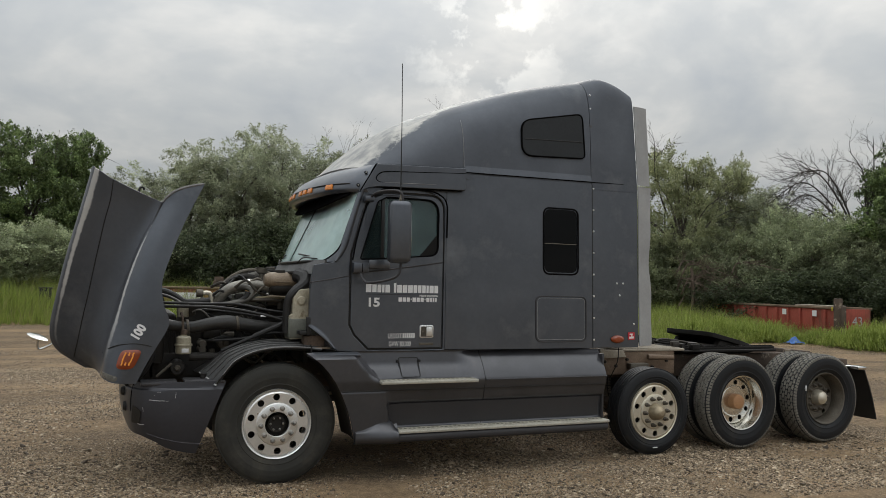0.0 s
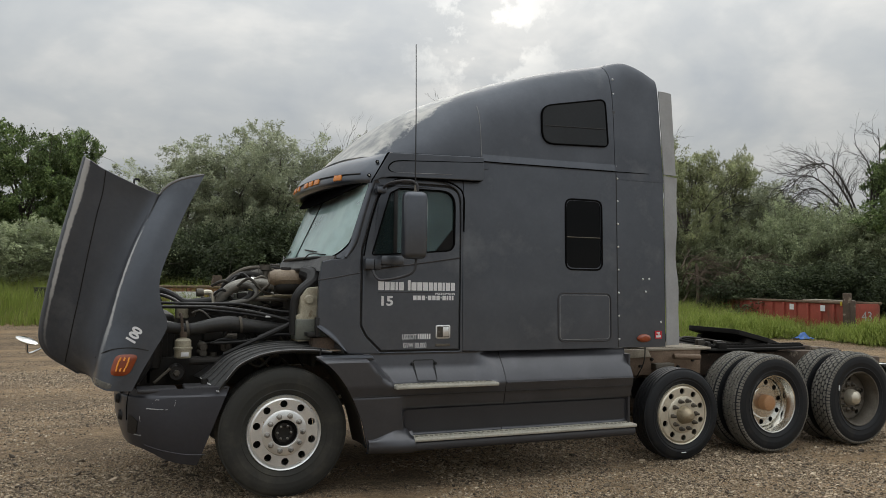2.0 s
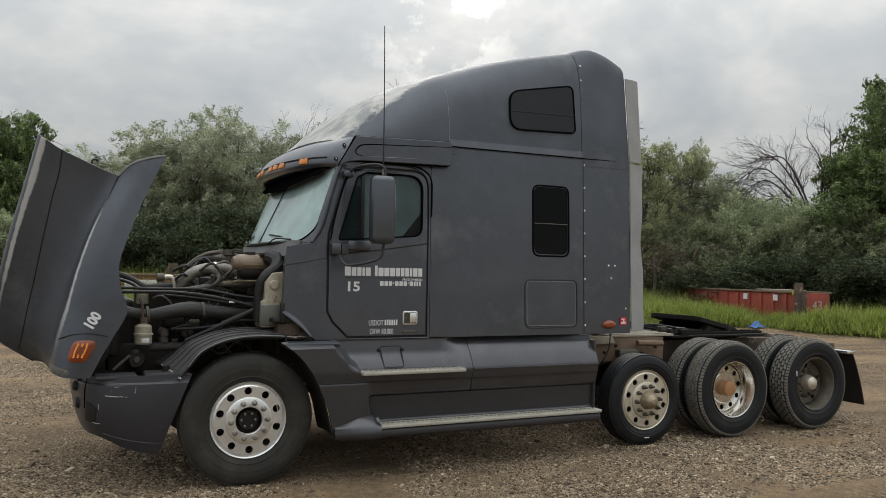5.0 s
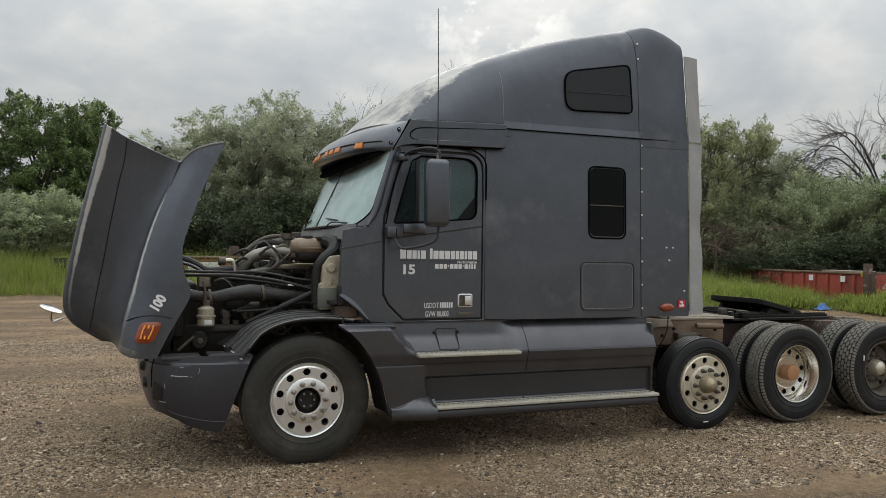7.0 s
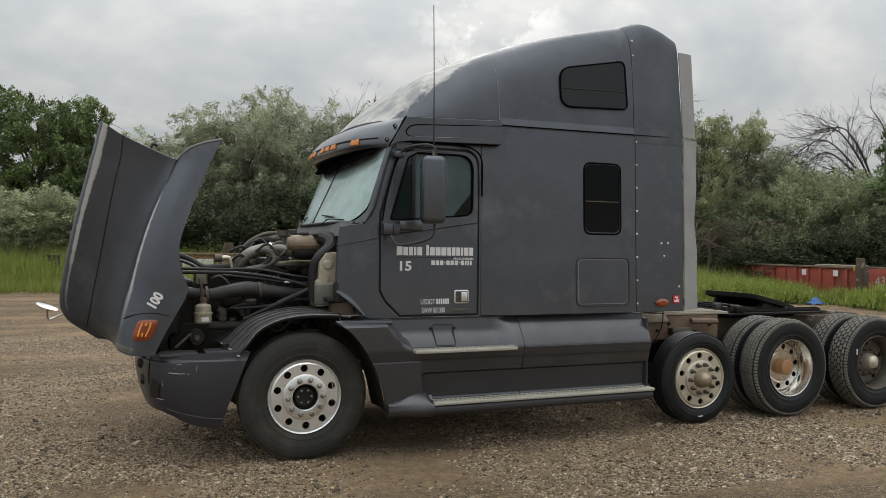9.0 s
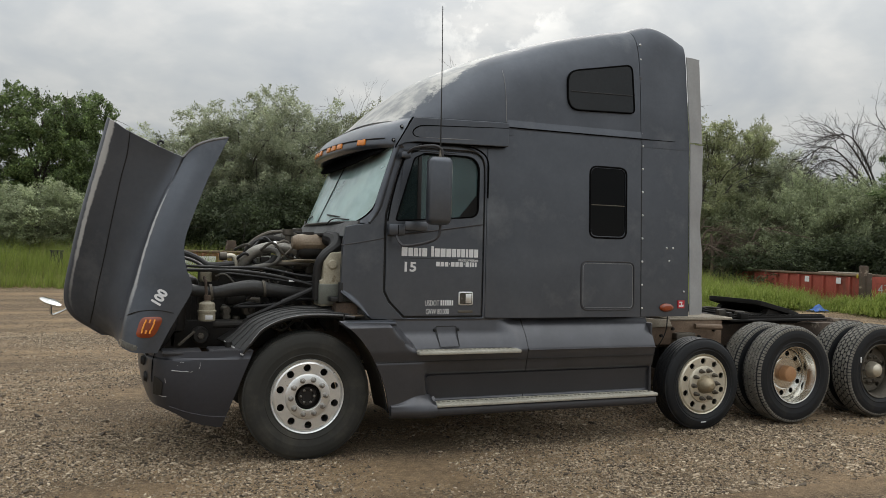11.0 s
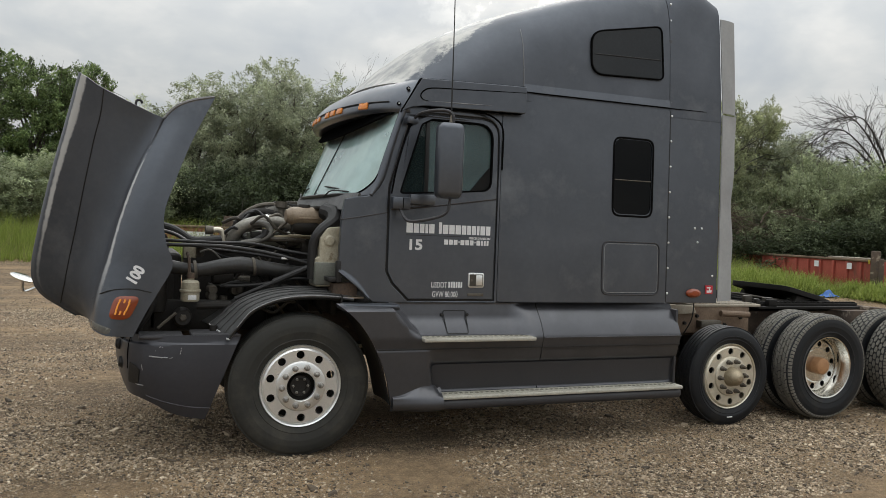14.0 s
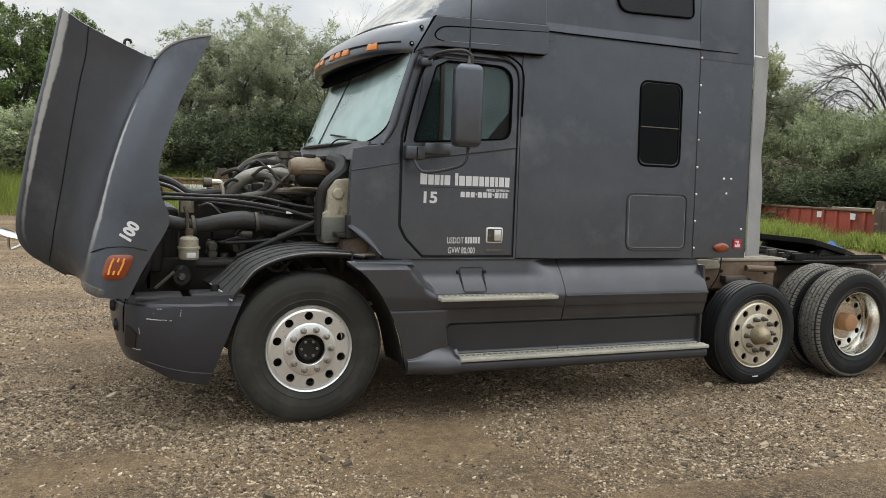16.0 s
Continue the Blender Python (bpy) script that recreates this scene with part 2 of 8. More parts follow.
DARK = material("engine_grime", (0.011, 0.0105, 0.01), 0.6, 0.0, (0.03, 0.026, 0.022), 7, 60, 0.7, 0.3, 40, spec=0.3)
RUBBER = material("tyre_rubber", (0.0085, 0.0095, 0.0115), 0.6, 0.0, (0.014, 0.015, 0.017), 4, 50, 0.7, 0.1, spots=(0.038, 0.034, 0.028), spot_scale=2.6, spot_at=0.56, spot_width=0.25, spec=0.3)
RUBBER_DUSTY = material("dusty_tyre_rubber", (0.026, 0.026, 0.024), 0.7, 0.0, (0.042, 0.041, 0.036), 4, 50, 0.7, 0.1, spots=(0.075, 0.068, 0.055), spot_scale=2.8, spot_at=0.5, spot_width=0.28, spec=0.25)
RUBBER_GREY = material("weathered_tread_rubber", (0.24, 0.225, 0.192), 0.85, 0.0, (0.12, 0.112, 0.095), 9, 80, 0.7, 0.2)
ALU = material("polished_aluminium", (0.90, 0.90, 0.89), 0.32, 0.8, (0.76, 0.76, 0.74), 6, 90, 0.6, 0.0, grit=0.35)
ALU_DULL = material("dull_aluminium", (0.74, 0.69, 0.57), 0.45, 0.7, (0.58, 0.53, 0.43), 6, 60, 0.6, 0.03, grit=0.4)
CHROME = material("chrome", (0.85, 0.84, 0.82), 0.12, 1.0, (0.7, 0.69, 0.66), 8, 100, 0.6, 0.02, rough_var=0.08)
STEEL_DIRTY = material("dirty_steel", (0.2, 0.18, 0.15), 0.6, 0.5, (0.11, 0.095, 0.075), 9, 90, 0.7, 0.15)
BRASS = material("tarnished_cap", (0.46, 0.39, 0.27), 0.5, 0.6, (0.34, 0.28, 0.19), 12, 110, 0.6, 0.1)
RUST_CAP = material("rusty_brown_cap", (0.50, 0.27, 0.125), 0.6, 0.1, (0.40, 0.21, 0.10), 14, 120, 0.6, 0.1)
RUST = material("rusty_frame", (0.13, 0.085, 0.055), 0.8, 0.0, (0.06, 0.045, 0.035), 5, 60, 0.7, 0.3, 50, spots=(0.25, 0.2, 0.15), spot_scale=4, spot_at=0.6)
FRAME_TAN = material("dusty_tan_frame", (0.27, 0.19, 0.125), 0.75, 0.0, (0.15, 0.10, 0.068), 3.5, 60, 0.7, 0.25, 40, spots=(0.42, 0.35, 0.27), spot_scale=3.0, spot_at=0.6, spot_width=0.12)
STEP = material("aluminium_tread", (0.62, 0.6, 0.52), 0.5, 0.35, (0.46, 0.44, 0.38), 6, 90, 0.6, 0.1)
OLD_LENS = material("yellowed_lamp_lens", (0.16, 0.15, 0.125), 0.3, 0.0, (0.07, 0.065, 0.055), 14, 90, 0.7, 0.1, spots=(0.34, 0.33, 0.29), spot_scale=9, spot_at=0.58, spot_width=0.1)
AMBER = material("amber_lens", (0.20, 0.034, 0.006), 0.35, 0.0, (0.30, 0.05, 0.008), 20, 200, 0.5, 0.05, coat=0.6)
LAMP_AMBER = material("marker_amber", (0.8, 0.27, 0.04), 0.3, 0.0, (0.65, 0.2, 0.02), 20, 200, 0.5, 0.05)
COWL = material("bare_cowl_metal", (0.15, 0.15, 0.15), 0.55, 0.3, (0.08, 0.08, 0.08), 6, 90, 0.6, 0.1)
DISH = material("brushed_rim", (0.85, 0.84, 0.81), 0.2, 1.0, (0.68, 0.66, 0.60), 5, 90, 0.6, 0.02, grit=0.5)
AMBER_BRIGHT = material("amber_reflector", (1.0, 0.40, 0.06), 0.3, 0.0, (0.9, 0.32, 0.04), 20, 200, 0.5, 0.05)
WHITE = material("white_lettering", (0.82, 0.82, 0.82), 0.55, 0.0, (0.75, 0.75, 0.76), 8, 160, 0.6, 0.0)
RED = material("red_decal", (0.62, 0.03, 0.05), 0.5, 0.0, (0.5, 0.03, 0.04), 20, 150, 0.6, 0.0)
TANK = material("yellowed_plastic", (0.50, 0.46, 0.35), 0.5, 0.0, (0.33, 0.295, 0.215), 6, 70, 0.7, 0.08, spots=(0.2, 0.16, 0.1), spot_scale=7, spot_at=0.62)
TAN = material("rust_stained_tank", (0.36, 0.29, 0.21), 0.55, 0.0, (0.20, 0.145, 0.095), 6, 60, 0.7, 0.15)
EDGE = material("grey_rubber_extender", (0.34, 0.345, 0.345), 0.62, 0.0, (0.27, 0.27, 0.27), 2.5, 40, 0.6, 0.03, grit=0.3)
BEIGE = material("beige_deck_plate", (0.46, 0.41, 0.33), 0.75, 0.0, (0.3, 0.26, 0.2), 6, 80, 0.7, 0.2)
SEAT = material("grey_upholstery", (0.12, 0.12, 0.125), 0.9, 0.0, (0.08, 0.08, 0.085), 9, 140, 0.6, 0.2)
CREAM = material("light_headliner", (0.5, 0.5, 0.48), 0.9, 0.0, (0.42, 0.42, 0.4), 5, 120, 0.6, 0.1)
DUMP_RED = material("faded_red_steel", (0.40, 0.078, 0.050), 0.8, 0.0, (0.27, 0.06, 0.04), 1.3, 30, 0.7, 0.2, 20, spots=(0.11, 0.055, 0.036), spot_scale=1.4, spot_at=0.54, spot_width=0.15, stretch=(1, 1, 0.25))
RUST_ORANGE = material("rusted_steel_panel", (0.34, 0.16, 0.085), 0.85, 0.0, (0.2, 0.09, 0.05), 2, 30, 0.7, 0.2, 20, spots=(0.5, 0.45, 0.38), spot_scale=0.9, spot_at=0.55)
BLUE = material("blue_plastic_sheet", (0.03, 0.10, 0.32), 0.6, 0.0, (0.05, 0.15, 0.42), 6, 60, 0.6, 0.3, 15)
BRUSH = material("brown_dead_brush", (0.15, 0.105, 0.075), 0.9, 0.0, (0.09, 0.065, 0.05), 4, 30, 0.7, 0.4, 25)
BARK = material("grey_brown_bark", (0.11, 0.095, 0.08), 0.9, 0.0, (0.07, 0.06, 0.05), 4, 30, 0.7, 0.5, 25, stretch=(1, 1, 0.3))
DEADWOOD = material("bleached_dead_wood", (0.075, 0.065, 0.057), 0.9, 0.0, (0.05, 0.044, 0.038), 4, 30, 0.7, 0.4, 25)
LEAF_SILVER = leaf_material("silver_green_leaves", (0.232, 0.258, 0.168), (0.465, 0.495, 0.35), 0.5, True)
LEAF_OLIVE = leaf_material("olive_green_leaves", (0.205, 0.228, 0.118), (0.39, 0.41, 0.235), 0.5, True)
LEAF_DARK = leaf_material("dark_green_leaves", (0.06, 0.095, 0.034), (0.22, 0.29, 0.108), 0.3, True)
# grey-green leaf colour lowered to carry the shade of the trees above
LEAF_SHADE = leaf_material("grey_green_leaves_with_shade", (0.14, 0.165, 0.09), (0.27, 0.295, 0.17), 0.45, True)
# very dark leaves: the deep shade under the crowns is put into the colour
LEAF_DEEP_SHADE = leaf_material("deep_shade_leaves", (0.042, 0.056, 0.028), (0.09, 0.112, 0.055), 0.35, True)
LEAF_SAGE = leaf_material("sage_green_leaves", (0.20, 0.235, 0.13), (0.38, 0.42, 0.26), 0.45, True)
GRASS = leaf_material("tall_green_grass", (0.17, 0.23, 0.04), (0.36, 0.42, 0.11), 0.45)
WEEDS = leaf_material("dry_weeds", (0.16, 0.17, 0.06), (0.32, 0.29, 0.13), 0.4)
GLASS = glass_material("clear_cab_glass", (0.20, 0.27, 0.265), 1.6, 0.03, 0.16, (0.30, 0.46, 0.46))
GLASS_DUST_SHEEN = glass_material("windscreen_glass_dust_and_sheen", (0.60, 0.76, 0.74), 2.2, 0.05, 0.36, (0.62, 0.76, 0.74))
GLASS_VENT = glass_material("vent_window_glass", (0.30, 0.36, 0.36), 1.45, 0.03, 0.03, (0.40, 0.58, 0.57))
GLASS_DARK = glass_material("dark_tinted_glass", (0.02, 0.021, 0.025), 1.3)


# ---- mesh helpers ----
def shade(me, angle=38):
    me.polygons.foreach_set("use_smooth", [True] * len(me.polygons))
    me.set_sharp_from_angle(angle=radians(angle))


def part(name, bm, mat, parent=None, label="", angle=28):
    """Links a bmesh as one mesh object under a thing or a part."""
    me = bpy.data.meshes.new(name)
    bm.to_mesh(me)
    bm.free()
    me.materials.append(mat)
    shade(me, angle)
    ob = new(name, me)
    ob.parent = parent
    if label:
        tagged(ob, label=label)
    return ob


def shared(name, me, parent, m, label=""):
    """Another object on the same mesh."""
    ob = new(name, me)
    ob.parent = parent
    ob.matrix_basis = m
    if label:
        tagged(ob, label=label)
    return ob


def thing(name, label, category, group="", kind="", m=Matrix()):
    ob = new(name)
    ob.empty_display_size = 0.2
    ob.matrix_basis = m
    return tagged(ob, label, category, group, kind)


def spline(pts, k):
    """A smooth line through the points, k steps to a span."""
    p = [Vector(q) for q in pts]
    p = [2 * p[0] - p[1]] + p + [2 * p[-1] - p[-2]]
    out = []
    for i in range(1, len(p) - 2):
        a, b, c, d = p[i - 1:i + 3]
        for j in range(k):
            t = j / k
            out.append(0.5 * (2 * b + (c - a) * t + (2 * a - 5 * b + 4 * c - d) * t * t + (3 * b - a - 3 * c + d) * t ** 3))
    return out + [p[-2]]


def along(knots, x):
    """The smooth value at x of a curve through (x, value) knots."""
    ks = sorted(knots)
    if x <= ks[0][0]:
        return ks[0][1]
    if x >= ks[-1][0]:
        return ks[-1][1]
    i = max(j for j in range(len(ks) - 1) if ks[j][0] <= x)
    (x0, v0), (x1, v1) = ks[i], ks[i + 1]

    def slope(j):
        if j <= 0 or j >= len(ks) - 1:
            a, b = (ks[0], ks[1]) if j <= 0 else (ks[-2], ks[-1])
            return (b[1] - a[1]) / (b[0] - a[0])
        return (ks[j + 1][1] - ks[j - 1][1]) / (ks[j + 1][0] - ks[j - 1][0])

    h, t = x1 - x0, (x - x0) / (x1 - x0)
    return ((2 * t ** 3 - 3 * t * t + 1) * v0 + (t ** 3 - 2 * t * t + t) * h * slope(i)
            + (3 * t * t - 2 * t ** 3) * v1 + (t ** 3 - t * t) * h * slope(i + 1))


def surface(f, nu, nv, thick=0.0, close_v=False, uv=False):
    """A sheet f(u, v) over the unit square; with thickness, turned inwards along the normals."""
    bm = bmesh.new()
    rows = [[bm.verts.new(f(i / nu, j / nv)) for j in range(nv + (0 if close_v else 1))] for i in range(nu + 1)]
    m = len(rows[0])
    for i in range(nu):
        for j in range(m if close_v else m - 1):
            q = [rows[i][j], rows[i + 1][j], rows[i + 1][(j + 1) % m], rows[i][(j + 1) % m]]
            face = bm.faces.new(q)
            if uv:
                lay = bm.loops.layers.uv.verify()
                for lp, (a, b) in zip(face.loops, ((i, j), (i + 1, j), (i + 1, j + 1), (i, j + 1))):
                    lp[lay].uv = (a / nu, b / nv)
    bm.normal_update()
    if thick:
        bmesh.ops.solidify(bm, geom=bm.faces[:], thickness=thick)
        bmesh.ops.recalc_face_normals(bm, faces=bm.faces[:])
    return bm


def tube(pts, r, n=10, smooth=4, bm=None):
    """A round bar or hose along a smooth line; r may be a list, one for each point."""
    line = spline(pts, smooth) if smooth > 1 and len(pts) > 2 else [Vector(p) for p in pts]
    rs = [r] * len(line) if not isinstance(r, (list, tuple)) else [
        r[min(int(i * (len(r) - 1) / max(1, len(line) - 1)), len(r) - 2)]
        + (r[min(int(i * (len(r) - 1) / max(1, len(line) - 1)), len(r) - 2) + 1] - r[min(int(i * (len(r) - 1) / max(1, len(line) - 1)), len(r) - 2)])
        * (i * (len(r) - 1) / max(1, len(line) - 1) - min(int(i * (len(r) - 1) / max(1, len(line) - 1)), len(r) - 2)) for i in range(len(line))]
    bm = bm or bmesh.new()
    d = (line[1] - line[0]).normalized()
    side = d.orthogonal().normalized()
    rings = []
    for i, p in enumerate(line):
        a, b = line[max(0, i - 1)], line[min(len(line) - 1, i + 1)]
        d = (b - a).normalized()
        side = (side - d * side.dot(d)).normalized()
        up = d.cross(side)
        rings.append([bm.verts.new(p + rs[i] * (math.cos(2 * math.pi * k / n) * side + math.sin(2 * math.pi * k / n) * up)) for k in range(n)])
    for a, b in zip(rings, rings[1:]):
        for k in range(n):
            bm.faces.new((a[k], a[(k + 1) % n], b[(k + 1) % n], b[k]))
    bm.faces.new(rings[0][::-1]), bm.faces.new(rings[-1])
    return bm


def lathe(profile, n=48, centre=(0, 0, 0), axis="y", bm=None, closed=False, caps=True):
    """A turned body: profile of (radius, place on the axis)."""
    bm = bm or bmesh.new()
    c = Vector(centre)
    rings = []
    for r, a in profile:
        ring = []
        for k in range(n):
            u, v = r * math.cos(2 * math.pi * k / n), r * math.sin(2 * math.pi * k / n)
            ring.append(bm.verts.new(c + Vector({"y": (u, a, v), "z": (u, v, a), "x": (a, u, v)}[axis])))
        rings.append(ring)
    pairs = list(zip(rings, rings[1:])) + ([(rings[-1], rings[0])] if closed else [])
    for p, q in pairs:
        for k in range(n):
            bm.faces.new((p[k], p[(k + 1) % n], q[(k + 1) % n], q[k]))
    if caps and not closed:
        for ring, r in ((rings[0], profile[0][0]), (rings[-1], profile[-1][0])):
            if r > 1e-4:
                bm.faces.new(ring)
    bmesh.ops.remove_doubles(bm, verts=bm.verts[:], dist=1e-5)
    bmesh.ops.recalc_face_normals(bm, faces=bm.faces[:])
    return bm


def box(x0, x1, y0, y1, z0, z1, bevel=0.01, seg=2, bm=None):
    bm = bm or bmesh.new()
    made = bmesh.ops.create_cube(bm, size=1, matrix=Matrix.Translation(((x0 + x1) / 2, (y0 + y1) / 2, (z0 + z1) / 2))
                                 @ Matrix.Diagonal((abs(x1 - x0), abs(y1 - y0), abs(z1 - z0), 1)))
    if bevel:
        edges = list({e for v in made["verts"] for e in v.link_edges})
        bmesh.ops.bevel(bm, geom=edges, offset=bevel, segments=seg, affect="EDGES", profile=0.5)
    return bm


def rounded(pts, radius, k=5):
    """A closed outline with its corners rounded; radius one number or one for each corner."""
    out, n = [], len(pts)
    for i in range(n):
        p, a, b = Vector(pts[i]), Vector(pts[i - 1]), Vector(pts[(i + 1) % n])
        r = radius[i] if isinstance(radius, (list, tuple)) else radius
        if r <= 0:
            out.append(p)
            continue
        da, db = (a - p).normalized(), (b - p).normalized()
        half = max(0.05, da.angle(db) / 2)
        d = min(r / math.tan(half), 0.48 * (a - p).length, 0.48 * (b - p).length)
        s, e = p + da * d, p + db * d
        for j in range(k + 1):
            t = j / k
            out.append((1 - t) ** 2 * s + 2 * t * (1 - t) * p + t * t * e)
    return out


def panel(outline, holes=(), thick=0.03, bevel=0.006, warp=None, cuts=(), bm=None, cuts_z=()):
    """A plate in the x-z plane with openings; its front faces -y. cuts: places along x at which it may bend; warp(x, z): its y."""
    bm = bm or bmesh.new()
    edges = []
    for ring in (outline, *holes):
        vs = [bm.verts.new((p[0], 0, p[1])) for p in ring]
        edges += [bm.edges.new((vs[i], vs[(i + 1) % len(vs)])) for i in range(len(vs))]
    bmesh.ops.triangle_fill(bm, use_beauty=True, edges=edges)
    for f in bm.faces:
        f.normal_update()
        if f.normal.y > 0:
            f.normal_flip()
    for z in cuts_z:
        bmesh.ops.bisect_plane(bm, geom=bm.verts[:] + bm.edges[:] + bm.faces[:], plane_co=(0, 0, z), plane_no=(0, 0, 1))
    for c in cuts:
        bmesh.ops.bisect_plane(bm, geom=bm.verts[:] + bm.edges[:] + bm.faces[:], plane_co=(c, 0, 0), plane_no=(1, 0, 0))
    if thick:
        ret = bmesh.ops.extrude_face_region(bm, geom=bm.faces[:])
        moved = [g for g in ret["geom"] if isinstance(g, bmesh.types.BMVert)]
        bmesh.ops.translate(bm, verts=moved, vec=(0, -thick, 0))
        bmesh.ops.translate(bm, verts=bm.verts[:], vec=(0, thick, 0))
        bmesh.ops.recalc_face_normals(bm, faces=bm.faces[:])
        if bevel:
            rim = [e for e in bm.edges if len(e.link_faces) == 2 and all(v.co.y < thick * 0.5 for v in e.verts) and e.calc_face_angle(0) > 0.9]
            bmesh.ops.bevel(bm, geom=rim, offset=bevel, segments=2, affect="EDGES", profile=0.5)
    if warp:
        for v in bm.verts:
            v.co.y += warp(v.co.x, v.co.z)
    return bm


def ring_outline(outline, inset):
    """The same outline moved inwards."""
    c = sum((Vector(p) for p in outline), Vector((0, 0))) / len(outline)
    out = []
    n = len(outline)
    for i in range(n):
        a, b = Vector(outline[i - 1]), Vector(outline[(i + 1) % n])
        t = (b - a)
        nrm = Vector((-t.y, t.x)).normalized() if t.length > 1e-6 else Vector((0, 0))
        p = Vector(outline[i])
        if nrm.dot(c - p) < 0:
            nrm = -nrm
        out.append(p + nrm * inset)
    return out


def mirror_y(bm, width):
    for v in bm.verts:
        v.co.y = width - v.co.y
    bmesh.ops.reverse_faces(bm, faces=bm.faces[:])
    return bm


def lettering(name, body, size, m, mat, parent, label="", bold=0.0, squeeze=1.0):
    """Raised letters of the built-in font as a mesh."""
    cu = bpy.data.curves.new(name, "FONT")
    cu.body, cu.size, cu.extrude, cu.offset, cu.resolution_u = body, size, 0.0008, bold, 3
    ob = bpy.data.objects.new(name, cu)
    me = bpy.data.meshes.new_from_object(ob)
    bpy.data.objects.remove(ob)
    bpy.data.curves.remove(cu)
    me.name = name
    me.transform(Matrix.Diagonal((squeeze, 1, 1, 1)))
    me.materials.clear()
    me.materials.append(mat)
    out = new(name, me)
    out.parent = parent
    out.matrix_basis = m
    if label:
        tagged(out, label=label)
    return out


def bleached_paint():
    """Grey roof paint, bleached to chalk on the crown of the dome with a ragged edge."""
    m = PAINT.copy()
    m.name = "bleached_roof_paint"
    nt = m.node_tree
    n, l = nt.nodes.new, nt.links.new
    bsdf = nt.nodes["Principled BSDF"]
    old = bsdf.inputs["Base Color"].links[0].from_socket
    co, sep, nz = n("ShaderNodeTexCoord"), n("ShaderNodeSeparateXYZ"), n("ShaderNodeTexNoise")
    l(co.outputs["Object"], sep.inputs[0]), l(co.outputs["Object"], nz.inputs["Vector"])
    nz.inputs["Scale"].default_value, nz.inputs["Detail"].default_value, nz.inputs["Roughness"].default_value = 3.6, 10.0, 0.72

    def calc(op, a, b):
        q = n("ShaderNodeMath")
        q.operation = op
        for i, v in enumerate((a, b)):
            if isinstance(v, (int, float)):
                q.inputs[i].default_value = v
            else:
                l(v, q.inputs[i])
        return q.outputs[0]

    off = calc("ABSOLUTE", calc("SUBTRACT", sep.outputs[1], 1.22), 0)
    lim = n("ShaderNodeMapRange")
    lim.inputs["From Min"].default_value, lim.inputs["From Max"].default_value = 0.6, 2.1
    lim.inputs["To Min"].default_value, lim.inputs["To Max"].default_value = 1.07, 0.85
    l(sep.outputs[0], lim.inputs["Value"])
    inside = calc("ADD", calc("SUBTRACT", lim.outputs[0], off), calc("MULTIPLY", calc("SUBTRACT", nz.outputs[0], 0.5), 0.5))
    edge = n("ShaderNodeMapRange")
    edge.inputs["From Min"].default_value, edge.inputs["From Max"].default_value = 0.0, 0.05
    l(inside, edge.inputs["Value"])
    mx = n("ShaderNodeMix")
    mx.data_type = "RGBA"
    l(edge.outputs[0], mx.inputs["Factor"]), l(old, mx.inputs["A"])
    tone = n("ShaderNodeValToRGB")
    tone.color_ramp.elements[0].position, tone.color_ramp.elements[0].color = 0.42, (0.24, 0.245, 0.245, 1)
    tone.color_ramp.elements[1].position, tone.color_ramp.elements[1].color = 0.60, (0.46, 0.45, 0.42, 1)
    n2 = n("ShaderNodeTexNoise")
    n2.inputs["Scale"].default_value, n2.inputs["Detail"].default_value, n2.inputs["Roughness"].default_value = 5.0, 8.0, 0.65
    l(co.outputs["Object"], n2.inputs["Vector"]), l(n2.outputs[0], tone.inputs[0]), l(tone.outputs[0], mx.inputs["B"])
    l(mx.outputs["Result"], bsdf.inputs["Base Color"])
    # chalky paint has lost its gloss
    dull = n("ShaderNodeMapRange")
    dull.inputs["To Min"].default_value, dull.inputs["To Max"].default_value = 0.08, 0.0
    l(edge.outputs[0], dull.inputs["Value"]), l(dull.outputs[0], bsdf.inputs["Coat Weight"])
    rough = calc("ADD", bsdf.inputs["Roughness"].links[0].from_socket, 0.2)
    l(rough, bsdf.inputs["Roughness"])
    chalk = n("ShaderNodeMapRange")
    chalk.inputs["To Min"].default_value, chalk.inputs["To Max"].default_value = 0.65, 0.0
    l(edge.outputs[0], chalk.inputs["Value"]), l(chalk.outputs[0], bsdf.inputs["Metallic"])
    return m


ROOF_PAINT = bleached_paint()


